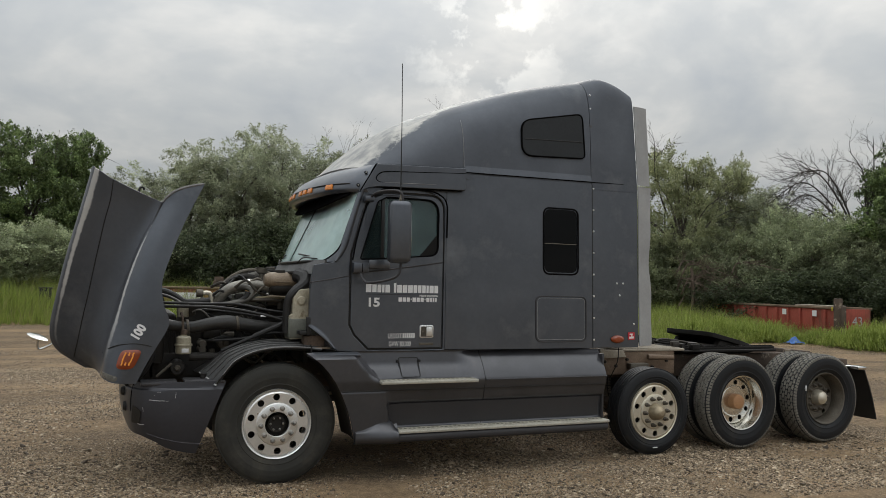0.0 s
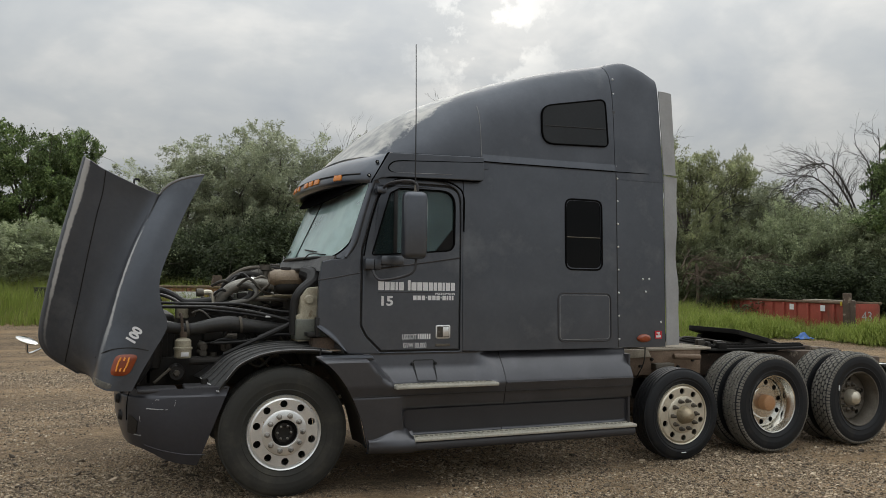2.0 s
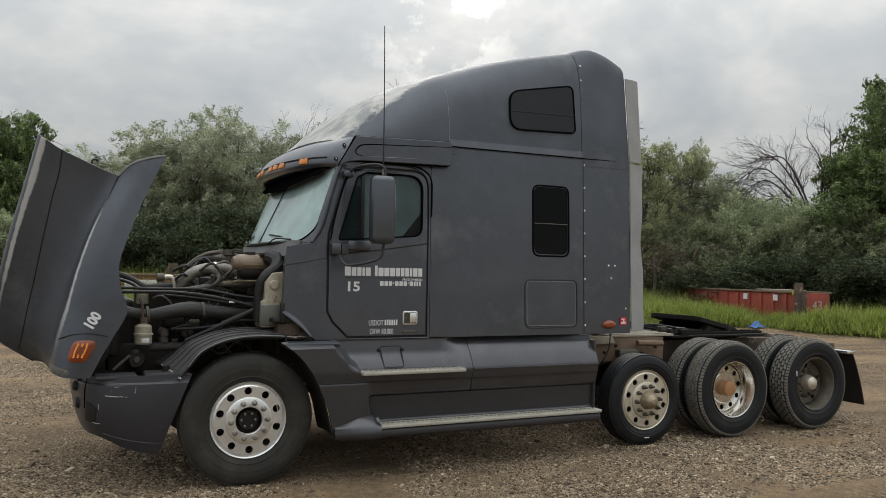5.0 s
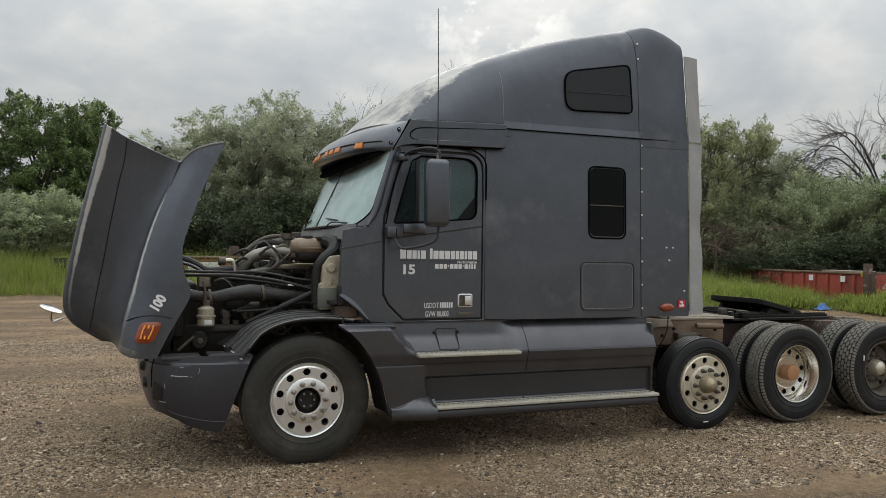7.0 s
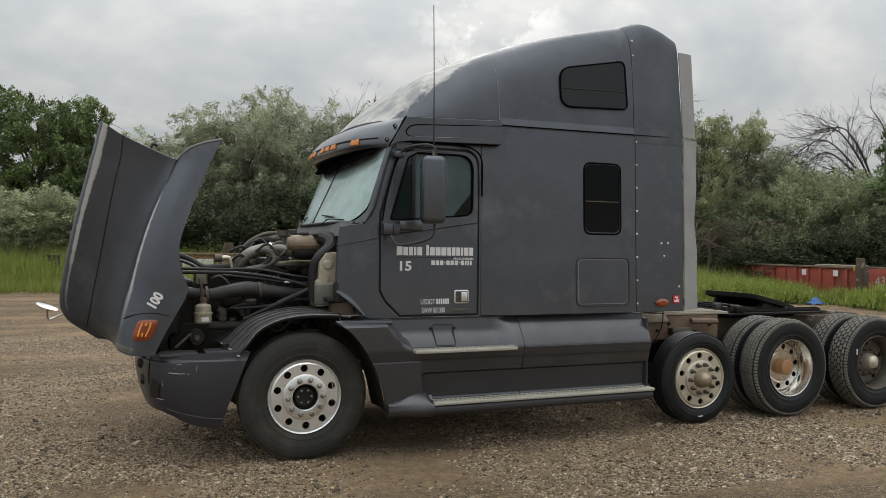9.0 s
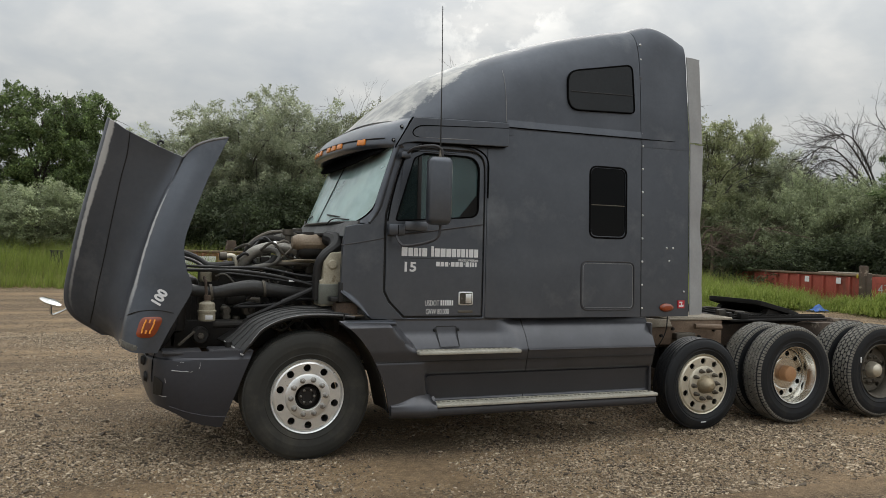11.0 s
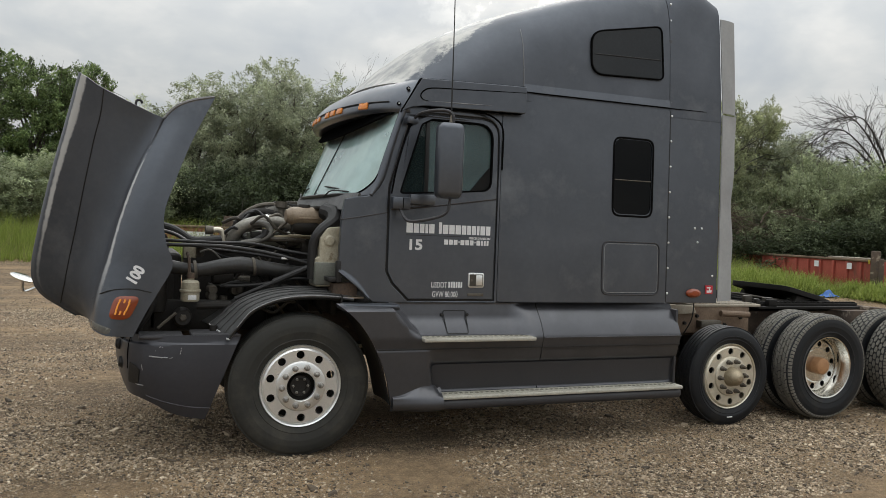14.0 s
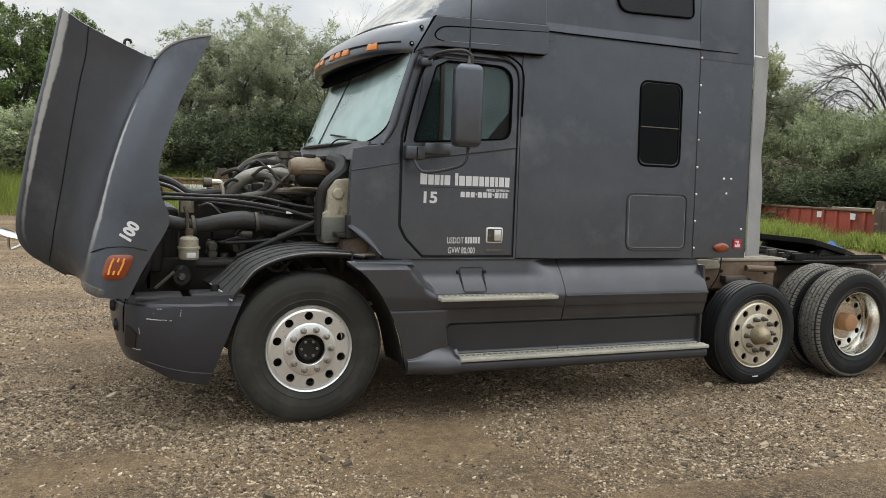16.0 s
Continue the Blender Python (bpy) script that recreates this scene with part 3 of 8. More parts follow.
def worn_hood_paint():
    """Grey hood paint, worn to chalk along the upper edge and the fender crease; the crease's sheen is painted into its
    band (u across, v along the hood).
    """
    m = PAINT.copy()
    m.name = "worn_hood_paint"
    m.node_tree.nodes["Principled BSDF"].inputs["Specular IOR Level"].default_value = 0.3
    nt = m.node_tree
    n, l = nt.nodes.new, nt.links.new
    bsdf = nt.nodes["Principled BSDF"]
    last = bsdf.inputs["Base Color"].links[0].from_socket
    co, sep = n("ShaderNodeTexCoord"), n("ShaderNodeSeparateXYZ")
    l(co.outputs["UV"], sep.inputs[0])

    def calc(op, a, b=0.0):
        q = n("ShaderNodeMath")
        q.operation = op
        for i, v in enumerate((a, b)):
            if isinstance(v, (int, float)):
                q.inputs[i].default_value = v
            else:
                l(v, q.inputs[i])
        return q.outputs[0]

    def span(src, lo, hi, a=0.0, b=1.0):
        r = n("ShaderNodeMapRange")
        for k, v in (("From Min", lo), ("From Max", hi), ("To Min", a), ("To Max", b)):
            r.inputs[k].default_value = v
        l(src, r.inputs["Value"])
        return r.outputs[0]

    nz = n("ShaderNodeTexNoise")
    nz.inputs["Scale"].default_value, nz.inputs["Detail"].default_value, nz.inputs["Roughness"].default_value = 9.0, 9.0, 0.7
    l(co.outputs["Object"], nz.inputs["Vector"])
    wob = calc("SUBTRACT", nz.outputs[0], 0.5)
    bare = 0.0
    for at, wide, soft, v0, v1, strength in ((0.512, (0.006, 0.017), 0.007, 0.10, 0.45, 0.9), (0.847, (0.014, 0.010), 0.008, 0.10, 0.36, 0.85)):
        off = calc("ABSOLUTE", calc("SUBTRACT", sep.outputs[0], at))
        lim = calc("ADD", span(sep.outputs[1], 0.05, 0.95, *wide), calc("MULTIPLY", wob, 0.024))
        mask = calc("MULTIPLY", span(calc("SUBTRACT", lim, off), 0.0, soft), span(sep.outputs[1], v0, v1))
        if at > 0.6:
            mask = calc("MULTIPLY", mask, span(calc("ADD", sep.outputs[1], calc("MULTIPLY", wob, 0.5)), 0.85, 0.70))
        mx = n("ShaderNodeMix")
        mx.data_type = "RGBA"
        l(calc("MULTIPLY", mask, strength), mx.inputs["Factor"]), l(last, mx.inputs["A"])
        mx.inputs["B"].default_value = (0.50, 0.50, 0.49, 1)
        last = mx.outputs["Result"]
        bare = calc("MAXIMUM", mask, bare)
    l(last, bsdf.inputs["Base Color"])
    # the top's gloss is cut to darken its shaded side; the fenders keep theirs
    kept = span(sep.outputs[0], 0.80, 0.85)
    l(calc("MULTIPLY", span(bare, 0.0, 1.0, 1.0, 0.0), span(kept, 0.0, 1.0, 0.55, 0.72)), bsdf.inputs["Metallic"])
    l(calc("MULTIPLY", span(bare, 0.0, 1.0, 1.0, 0.0), span(kept, 0.0, 1.0, 0.05, 0.45)), bsdf.inputs["Coat Weight"])
    l(calc("ADD", bsdf.inputs["Roughness"].links[0].from_socket, span(kept, 0.0, 1.0, 0.16, 0.0)), bsdf.inputs["Roughness"])
    return m


HOOD_PAINT = worn_hood_paint()

# ---- ground ----
EYE = (-1.3, -6.9)


def rise(x, y):
    """The yard is level; behind it the ground swells a little under the trees."""
    d = math.hypot(x - EYE[0], y - EYE[1])
    b = math.atan2(x - EYE[0], y - EYE[1])
    far = min(1.0, max(0.0, (d - 29) / 9))
    return far * far * (3 - 2 * far) * (0.55 if b < 0.5 else 0.2) * (1 if d < 90 else max(0.0, 1 - (d - 90) / 60))


def ground_z(x, y):
    near = max(0.0, 1 - math.hypot(x - 2, y + 1) / 26)
    return rise(x, y) + 0.012 * near * noise.noise((x * 0.8, y * 0.8, 0)) + 0.006 * near * noise.noise((x * 3.1, y * 3.1, 4)) - 0.004


def ground_material():
    m = bpy.data.materials.new("gravel_and_dirt")
    m.use_nodes = True
    nt = m.node_tree
    bsdf = nt.nodes["Principled BSDF"]
    n, l = nt.nodes.new, nt.links.new
    geo = n("ShaderNodeNewGeometry")

    def tex(kind, sc, det=5.0):
        t = n(kind)
        t.inputs["Scale"].default_value = sc
        if kind == "ShaderNodeTexNoise":
            t.inputs["Detail"].default_value = det
            t.inputs["Roughness"].default_value = 0.62
        l(geo.outputs["Position"], t.inputs["Vector"])
        return t

    def mix(fac, a, b, kind="MIX"):
        x = n("ShaderNodeMix")
        x.data_type, x.blend_type = "RGBA", kind
        for sock, v in (("Factor", fac), ("A", a), ("B", b)):
            if hasattr(v, "links"):
                l(v, x.inputs[sock])
            elif sock == "Factor":
                x.inputs[sock].default_value = v
            else:
                x.inputs[sock].default_value = (*v, 1)
        return x.outputs["Result"]

    def span(src, lo, hi):
        r = n("ShaderNodeMapRange")
        r.inputs["From Min"].default_value, r.inputs["From Max"].default_value = lo, hi
        l(src, r.inputs["Value"])
        return r.outputs[0]

    def shingle(sc, lo, stops):
        """Single stones: a colour for each cell, dark joints between."""
        v, e = tex("ShaderNodeTexVoronoi", sc), tex("ShaderNodeTexVoronoi", sc)
        e.feature = "DISTANCE_TO_EDGE"
        ch = n("ShaderNodeSeparateColor")
        l(v.outputs["Color"], ch.inputs[0])
        r = n("ShaderNodeValToRGB")
        els = r.color_ramp.elements
        els[0].color, els[1].color = (*stops[0], 1), (*stops[-1], 1)
        for k, cc in enumerate(stops[1:-1]):
            els.new((k + 1) / (len(stops) - 1)).color = (*cc, 1)
        l(ch.outputs[0], r.inputs[0])
        return mix(span(e.outputs["Distance"], 0.0, lo), (0.075, 0.057, 0.041), r.outputs[0]), e

    def bands(sc, det):
        """Noise drawn out along the yard's wheel tracks."""
        t, mp = tex("ShaderNodeTexNoise", sc, det), n("ShaderNodeMapping")
        mp.inputs["Scale"].default_value, mp.inputs["Rotation"].default_value = (0.32, 1.0, 1.0), (0, 0, 0.12)
        l(geo.outputs["Position"], mp.inputs[0]), l(mp.outputs[0], t.inputs["Vector"])
        return t

    tones = [(0.10, 0.074, 0.047), (0.31, 0.222, 0.133), (0.48, 0.345, 0.205), (0.56, 0.42, 0.268), (0.78, 0.63, 0.44)]
    patches, mid, fine = bands(0.8, 7), tex("ShaderNodeTexNoise", 3.2, 6), tex("ShaderNodeTexNoise", 90, 4)
    grey, stones = shingle(52, 0.2, tones)
    grey2, stones2 = shingle(112, 0.2, tones)
    dirt = mix(span(mid.outputs[0], 0.3, 0.7), (0.74, 0.535, 0.325), (0.56, 0.40, 0.24))
    gravel = mix(span(mid.outputs[0], 0.42, 0.56), grey, grey2)
    c = mix(span(patches.outputs[0], 0.43, 0.62), gravel, mix(0.42, dirt, grey2))
    c = mix(span(fine.outputs[0], 0.25, 0.75), c, (1.0, 0.93, 0.83), "MULTIPLY")
    # loose heaps and hollows a hand's width across
    heap = tex("ShaderNodeTexNoise", 11, 8)
    heap.inputs["Roughness"].default_value = 0.78
    r = n("ShaderNodeValToRGB")
    r.color_ramp.elements[0].position, r.color_ramp.elements[0].color = 0.38, (0.55, 0.52, 0.48, 1)
    r.color_ramp.elements[1].position, r.color_ramp.elements[1].color = 0.60, (1.2, 1.16, 1.10, 1)
    l(heap.outputs[0], r.inputs[0])
    c = mix(0.7, c, r.outputs[0], "MULTIPLY")
    l(c, bsdf.inputs["Base Color"])
    bsdf.inputs["Roughness"].default_value = 0.93
    h = n("ShaderNodeMath")
    h.operation = "ADD"
    l(stones.outputs["Distance"], h.inputs[0]), l(stones2.outputs["Distance"], h.inputs[1])
    b = n("ShaderNodeBump")
    b.inputs["Strength"].default_value, b.inputs["Distance"].default_value = 1.0, 0.045
    l(h.outputs[0], b.inputs["Height"]), l(b.outputs[0], bsdf.inputs["Normal"])
    return m


def build_ground():
    def lines(lo, hi, step, reach):
        a = list(np.arange(lo, hi + 1e-6, step))
        s, x = step, hi
        while x < reach:
            s *= 1.22
            x += s
            a.append(x)
        s, x = step, lo
        while x > -reach:
            s *= 1.22
            x -= s
            a.insert(0, x)
        return a
    xs, ys = lines(-8, 14, 0.16, 1500), lines(-7, 10, 0.16, 1500)
    verts = [(x, y, ground_z(x, y)) for x in xs for y in ys]
    ny = len(ys)
    faces = [(i * ny + j, (i + 1) * ny + j, (i + 1) * ny + j + 1, i * ny + j + 1) for i in range(len(xs) - 1) for j in range(ny - 1)]
    me = bpy.data.meshes.new("ground")
    me.from_pydata(verts, [], faces)
    me.materials.append(ground_material())
    shade(me, 180)
    return tagged(new("ground", me), "brown dirt yard strewn with grey gravel", "ground", kind="structure")


build_ground()

# ---- truck ----
W = 2.44                                  # width over the sleeper
truck = thing("semi_truck", "dark grey sleeper tractor with its hood tilted open", "truck")


def both_sides(name, make, mat, parent=truck, label="", angle=38):
    """A part on the near side and its mirror image on the far side."""
    a = part(name, make(), mat, parent, label, angle)
    b = part(name, mirror_y(make(), W), mat, parent, label, angle)
    return a, b


def side_y(x, z=0):
    """How far the cab side lies in from the sleeper's side."""
    t = min(1.0, max(0.0, (x - 1.58) / 0.3))
    base = 0.065 * (1 - t * t * (3 - 2 * t))
    front = max(0.0, 0.62 - x) * 0.07
    lean = max(0.0, z - 1.15) * 0.0205 * (1 - t)
    return base + front + lean


def plan_arc(xc, xe, y):
    """A cab front in plan: xc on the middle line, xe at the sides."""
    u = min(1.0, abs(W / 2 - y) / (W / 2 - 0.07))
    return xe - (xe - xc) * math.sqrt(max(0.0, 1 - u ** 2.4))


# roof: a smooth dome from the brow to the back
def roof_top(x):
    return along([(0.60, 2.885), (0.68, 2.95), (0.82, 3.09), (1.1, 3.325), (1.45, 3.515), (1.8, 3.655), (2.2, 3.79), (2.7, 3.92), (3.16, 4.025)], x)


ROOF_BASE = 2.80


def roof_point(u, v):
    c, s = math.cos(math.pi * v), math.sin(math.pi * v)
    run = 1 - math.cos(u * math.pi / 2)
    n = 3.0 + 4.0 * min(1.0, max(0.0, run * 1.25))
    side = math.copysign(abs(c) ** (2 / n), c)
    x0 = plan_arc(0.60, 1.0, W / 2 - side * (W / 2 - 0.071))
    x = x0 + (3.215 - x0) * run
    t = min(1.0, max(0.0, (x - 1.35) / 0.5))
    half = W / 2 - 0.05 * (1 - t * t * (3 - 2 * t))
    z = ROOF_BASE + (roof_top(0.6 + 2.56 * run) - ROOF_BASE) * abs(s) ** (2 / n)
    y = W / 2 - half * side + math.copysign(0.05 * max(0.0, z - 2.9) / 1.1, c) * abs(c)
    return (x, y, z)


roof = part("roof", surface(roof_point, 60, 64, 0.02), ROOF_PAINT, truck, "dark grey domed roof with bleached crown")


def on_roof(x, v):
    """The roof's point at length x on the line v."""
    lo, hi = 0.0, 1.0
    for _ in range(30):
        mid = (lo + hi) / 2
        lo, hi = (mid, hi) if roof_point(mid, v)[0] < x else (lo, mid)
    return Vector(roof_point(lo, v))


both_sides("roof_joint", lambda: tube([on_roof(1.755 - 0.02 * v, v) + Vector((0, -0.001, 0)) for v in (0.004, 0.012, 0.03, 0.06, 0.10, 0.14, 0.18)], 0.0035, 6), WORN_AND_LIT_EDGE)


def rear_arch(u, v):
    x = 3.22 + 0.575 * u
    th = math.pi * v
    n = 7.0 + 10.0 * u
    c, s = math.cos(th), math.sin(th)
    top = along([(3.22, 4.025), (3.43, 4.06), (3.62, 4.0), (3.8, 3.90)], x)
    y = W / 2 - (W / 2 + 0.002) * math.copysign(abs(c) ** (2 / n), c)
    z = ROOF_BASE + (top - ROOF_BASE) * abs(s) ** (2 / n)
    y += math.copysign(0.05 * max(0.0, z - 2.9) / 1.1, c) * abs(c)
    x -= 0.03 * u * max(0.0, z - 2.87)
    return (x, y, z)


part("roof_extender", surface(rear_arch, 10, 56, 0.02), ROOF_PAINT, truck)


# sleeper side, lower part
def sleeper_side():
    win = rounded([(2.655, 1.92), (3.04, 1.92), (3.04, 2.565), (2.655, 2.565)], 0.07)
    return panel([(1.905, 1.155), (3.223, 1.155), (3.223, 2.852), (1.905, 2.852)], [win], 0.03, 0.0)


both_sides("sleeper_side", sleeper_side, PAINT, truck, "", 5)
both_sides("sleeper_corner", lambda: surface(lambda u, v: (1.599 + 0.306 * u, side_y(1.599 + 0.306 * u) - 0.002, 1.155 + 1.697 * v), 24, 8, 0.03), PAINT, truck, "rounded front corner of the sleeper")
both_sides("side_extender", lambda: panel([(3.231, 1.155), (3.795, 1.155), (3.795, 2.85), (3.231, 2.85)], (), 0.025, 0.004, lambda x, z: 0.002), PAINT, truck, "", 5)


def rubber_edge():
    def f(u, v):
        z = 1.17 + 1.7 * u
        wav = 0.012 * math.sin(z * 5.3) + 0.008 * math.sin(z * 11 + 1)
        return (3.8 + (0.185 + wav) * v, 0.0 + 0.05 * v * v + 0.02 * math.sin(v * 3), z)
    return surface(f, 40, 6, 0.012)


both_sides("rubber_extender", rubber_edge, EDGE, truck, "weathered light grey rubber edge")


def rubber_top():
    def f(u, v):
        z = 2.885 + 0.86 * u
        return (3.8 - 0.03 * (z - 2.87) + (0.175 + 0.01 * u) * v, 0.035 * u + 0.04 * v * v, z)
    return surface(f, 20, 6, 0.012)


both_sides("rubber_extender", rubber_top, EDGE, truck, "weathered light grey rubber edge")
part("back_wall", box(3.2, 3.26, 0.1, W - 0.1, 1.1, 3.5, 0.02), PAINT_DARK, truck)
part("cab_floor", box(0.5, 3.2, 0.1, W - 0.1, 1.06, 1.12, 0.01), DARK, truck)


# windows of the sleeper
def frame_of(outline, width, thick, y, warp=None):
    return panel(outline, [ring_outline(outline, width)], thick, thick * 0.3, warp or (lambda x, z: y))


def sleeper_window(mirror):
    flip = (lambda b: mirror_y(b, W)) if mirror else (lambda b: b)
    o = rounded([(2.636, 1.895), (3.06, 1.895), (3.06, 2.585), (2.636, 2.585)], 0.085, 6)
    w = part("sleeper_window", flip(frame_of(o, 0.017, 0.018, -0.008)), SEAL_AND_SHADE, truck, "tinted sleeper window in a black frame")
    part("pane", flip(panel(ring_outline(o, 0.016), (), 0.006, 0, lambda x, z: 0.008)), GLASS_DARK, w)
    part("window_bar", flip(box(2.658, 3.035, -0.006, 0.006, 2.208, 2.217, 0.003)), STEEL_DIRTY, w)
    part("blind", flip(box(2.66, 3.035, 0.05, 0.06, 1.92, 2.56, 0)), BLACK, w)
    o = rounded([(2.392, 3.085), (3.145, 3.112), (3.128, 3.60), (2.392, 3.46)], [0.13, 0.06, 0.07, 0.15], 8)
    lean = lambda x, z: -0.012 + (z - 3.08) * 0.05
    w = part("roof_window", flip(panel(o, [ring_outline(o, 0.013)], 0.03, 0.005, lean)), SEAL_AND_SHADE, truck, "tinted roof side window in a black frame")
    part("pane", flip(panel(ring_outline(o, 0.012), (), 0.02, 0, lambda x, z: lean(x, z) + 0.01)), BLACK_GLASS, w)
    part("window_bar", flip(panel([(2.43, 3.262), (3.12, 3.285), (3.12, 3.295), (2.43, 3.272)], (), 0.01, 0.002, lambda x, z: lean(x, z) + 0.004)), BLACK, w)


BLACK_GLASS = material("dark_glazing", (0.016, 0.019, 0.022), 0.12, 0.0, (0.012, 0.014, 0.016), 2, 50, 0.5, 0.0, rough_var=0.05, spec=0.3)
sleeper_window(False)
sleeper_window(True)

# luggage hatch, seams, rivets
hatch_o = rounded([(2.55, 1.218), (3.152, 1.218), (3.152, 1.685), (2.55, 1.685)], 0.075, 6)
hatch = both_sides("luggage_hatch", lambda: panel(ring_outline(hatch_o, 0.014), (), 0.012, 0.004, lambda x, z: -0.003), PAINT, truck, "", 5)
both_sides("hatch_frame", lambda: panel(hatch_o, [ring_outline(hatch_o, 0.013)], 0.016, 0.005, lambda x, z: -0.009), PAINT_DARK)
both_sides("hatch_lip", lambda: panel(ring_outline(hatch_o, 0.022), [ring_outline(hatch_o, 0.027)], 0.010, 0.002, lambda x, z: -0.006), WORN_AND_LIT_EDGE)
both_sides("seam_strip", lambda: panel([(1.752, 2.865), (3.35, 2.873), (3.35, 2.880), (1.752, 2.872)], (), 0.02, 0.001, lambda x, z: -0.005), SEAL_AND_SHADE)
both_sides("roof_ledge", lambda: surface(lambda u, v: (1.757 + 1.46 * u, -0.006 + 0.009 * v, 2.874 + 0.008 * u + 0.062 * v), 12, 3, 0.006), PAINT, truck, "", 60)
both_sides("seam_strip", lambda: panel([(3.352, 2.874), (3.62, 2.878), (3.62, 2.882), (3.352, 2.881)], (), 0.012, 0.001, lambda x, z: -0.003), SEAL_AND_SHADE)
both_sides("seam_strip", lambda: box(3.223, 3.231, -0.002, 0.01, 1.16, 2.85, 0), BLACK)
rivet = lathe([(0.0, -0.007), (0.007, -0.006), (0.011, 0.0), (0.011, 0.004)], 10)
rv = part("rivet", rivet, ALU, truck)
rv.location = (3.242, 0.0, 1.238)
for k in range(1, 8):
    shared("rivet", rv.data, truck, pose(3.242, 0.0, 1.238 + k * 0.2245))
for k in range(7):
    z = 2.932 + k * 0.147
    shared("rivet", rv.data, truck, pose(3.238, 0.006 + 0.05 * (z - 2.86), z))
for x, z in ((3.53, 1.825), (3.607, 1.826), (3.562, 1.70), (3.74, 1.40)):
    shared("rivet", rv.data, truck, pose(x, 0.0, z))


def lean_in(names, slope=0.033, foot_z=1.15):
    """The sleeper's sides lean inwards towards the roof."""
    for ob in truck.children_recursive:
        if ob.name.split(".")[0] not in names:
            continue
        at = ob.matrix_basis.translation
        if ob.data.users > 1 or at.length > 0:
            ob.location.y += slope * max(0.0, at.z - foot_z)
            continue
        for v in ob.data.vertices:
            k = min(1.0, max(0.0, (v.co.x - 1.1) / 0.9))
            v.co.y += slope * k * k * (3 - 2 * k) * max(0.0, v.co.z - foot_z) * (1 - 2 * v.co.y / W)


lean_in({"roof", "roof_joint", "roof_extender", "sleeper_side", "sleeper_corner", "side_extender", "rubber_extender", "sleeper_window", "pane", "window_bar", "blind",
         "roof_window", "luggage_hatch", "hatch_frame", "hatch_lip", "seam_strip", "roof_ledge", "rivet"})


# cab side: pillars, cowl and door frame
DOOR = [(0.69, 1.288), (0.826, 1.155), (1.575, 1.155), (1.582, 2.30), (1.575, 2.632), (0.97, 2.632), (0.80, 2.56), (0.645, 2.03), (0.642, 1.38)]
DOOR_R = [0.05, 0.02, 0.01, 0.0, 0.2, 0.1, 0.12, 0.25, 0.03]
CAB_CUTS = (0.30, 0.34, 0.38, 0.42, 0.46, 0.5, 0.56, 0.62, 0.8, 1.0, 1.2, 1.4, 1.5)


def cab_side():
    door = rounded(DOOR, DOOR_R, 6)
    out = rounded([(0.315, 1.925), (0.292, 1.78), (0.278, 1.375), (0.345, 1.32), (0.44, 1.25), (0.545, 1.146), (0.66, 1.143), (1.6, 1.143), (1.6, 2.85), (0.93, 2.85),
                   (0.752, 2.62), (0.715, 2.51), (0.657, 2.30), (0.592, 2.07), (0.50, 1.955), (0.40, 1.945)],
                  [0.0, 0, 0.02, 0.02, 0.05, 0.015, 0.02, 0, 0, 0.0, 0.02, 0.1, 0.2, 0.12, 0.08, 0.03], 5)
    return panel(out, [door], 0.05, 0.006, side_y, CAB_CUTS)


both_sides("cab_side", cab_side, PAINT, truck, "", 12)
def corner_lip():
    """The cab's lower front corner rolls outwards to a lip."""
    knots = [(1.375, 0.276), (1.33, 0.338), (1.25, 0.436), (1.146, 0.543)]

    def f(u, v):
        z = 1.375 - 0.205 * u
        x = along(knots[::-1], z)
        w = 0.012 + 0.045 * math.sin(math.pi * (0.1 + 0.8 * u)) * (1 - 0.7 * u)
        a = v * 1.5
        return (x + w * 0.62 * (1 - v) - 0.006, side_y(x, z) - 0.007 - 0.028 * (1 - math.cos(a)) * (1 - 0.6 * u) + 0.03 * max(0, v - 0.75), z + w * 0.78 * (1 - v))
    return surface(f, 16, 8, 0.005)


both_sides("corner_lip", corner_lip, PAINT, truck, "", 40)
both_sides("cowl_crease", lambda: tube([(0.275, side_y(0.275, 1.765) - 0.002, 1.765), (0.44, side_y(0.44, 1.795) - 0.004, 1.795), (0.64, side_y(0.64, 1.835) - 0.002, 1.835)], 0.005, 6), PAINT_DARK)
both_sides("door_gap", lambda: panel(rounded(DOOR, DOOR_R, 6), [ring_outline(rounded(DOOR, DOOR_R, 6), 0.03)], 0.04, 0, lambda x, z: side_y(x, z) + 0.014, CAB_CUTS), BLACK)
WIN = [(0.738, 1.988), (0.96, 2.003), (1.515, 2.048), (1.52, 2.582), (0.99, 2.582), (0.90, 2.535)]
WIN_R = [0.02, 0, 0.09, 0.14, 0.05, 0.05]


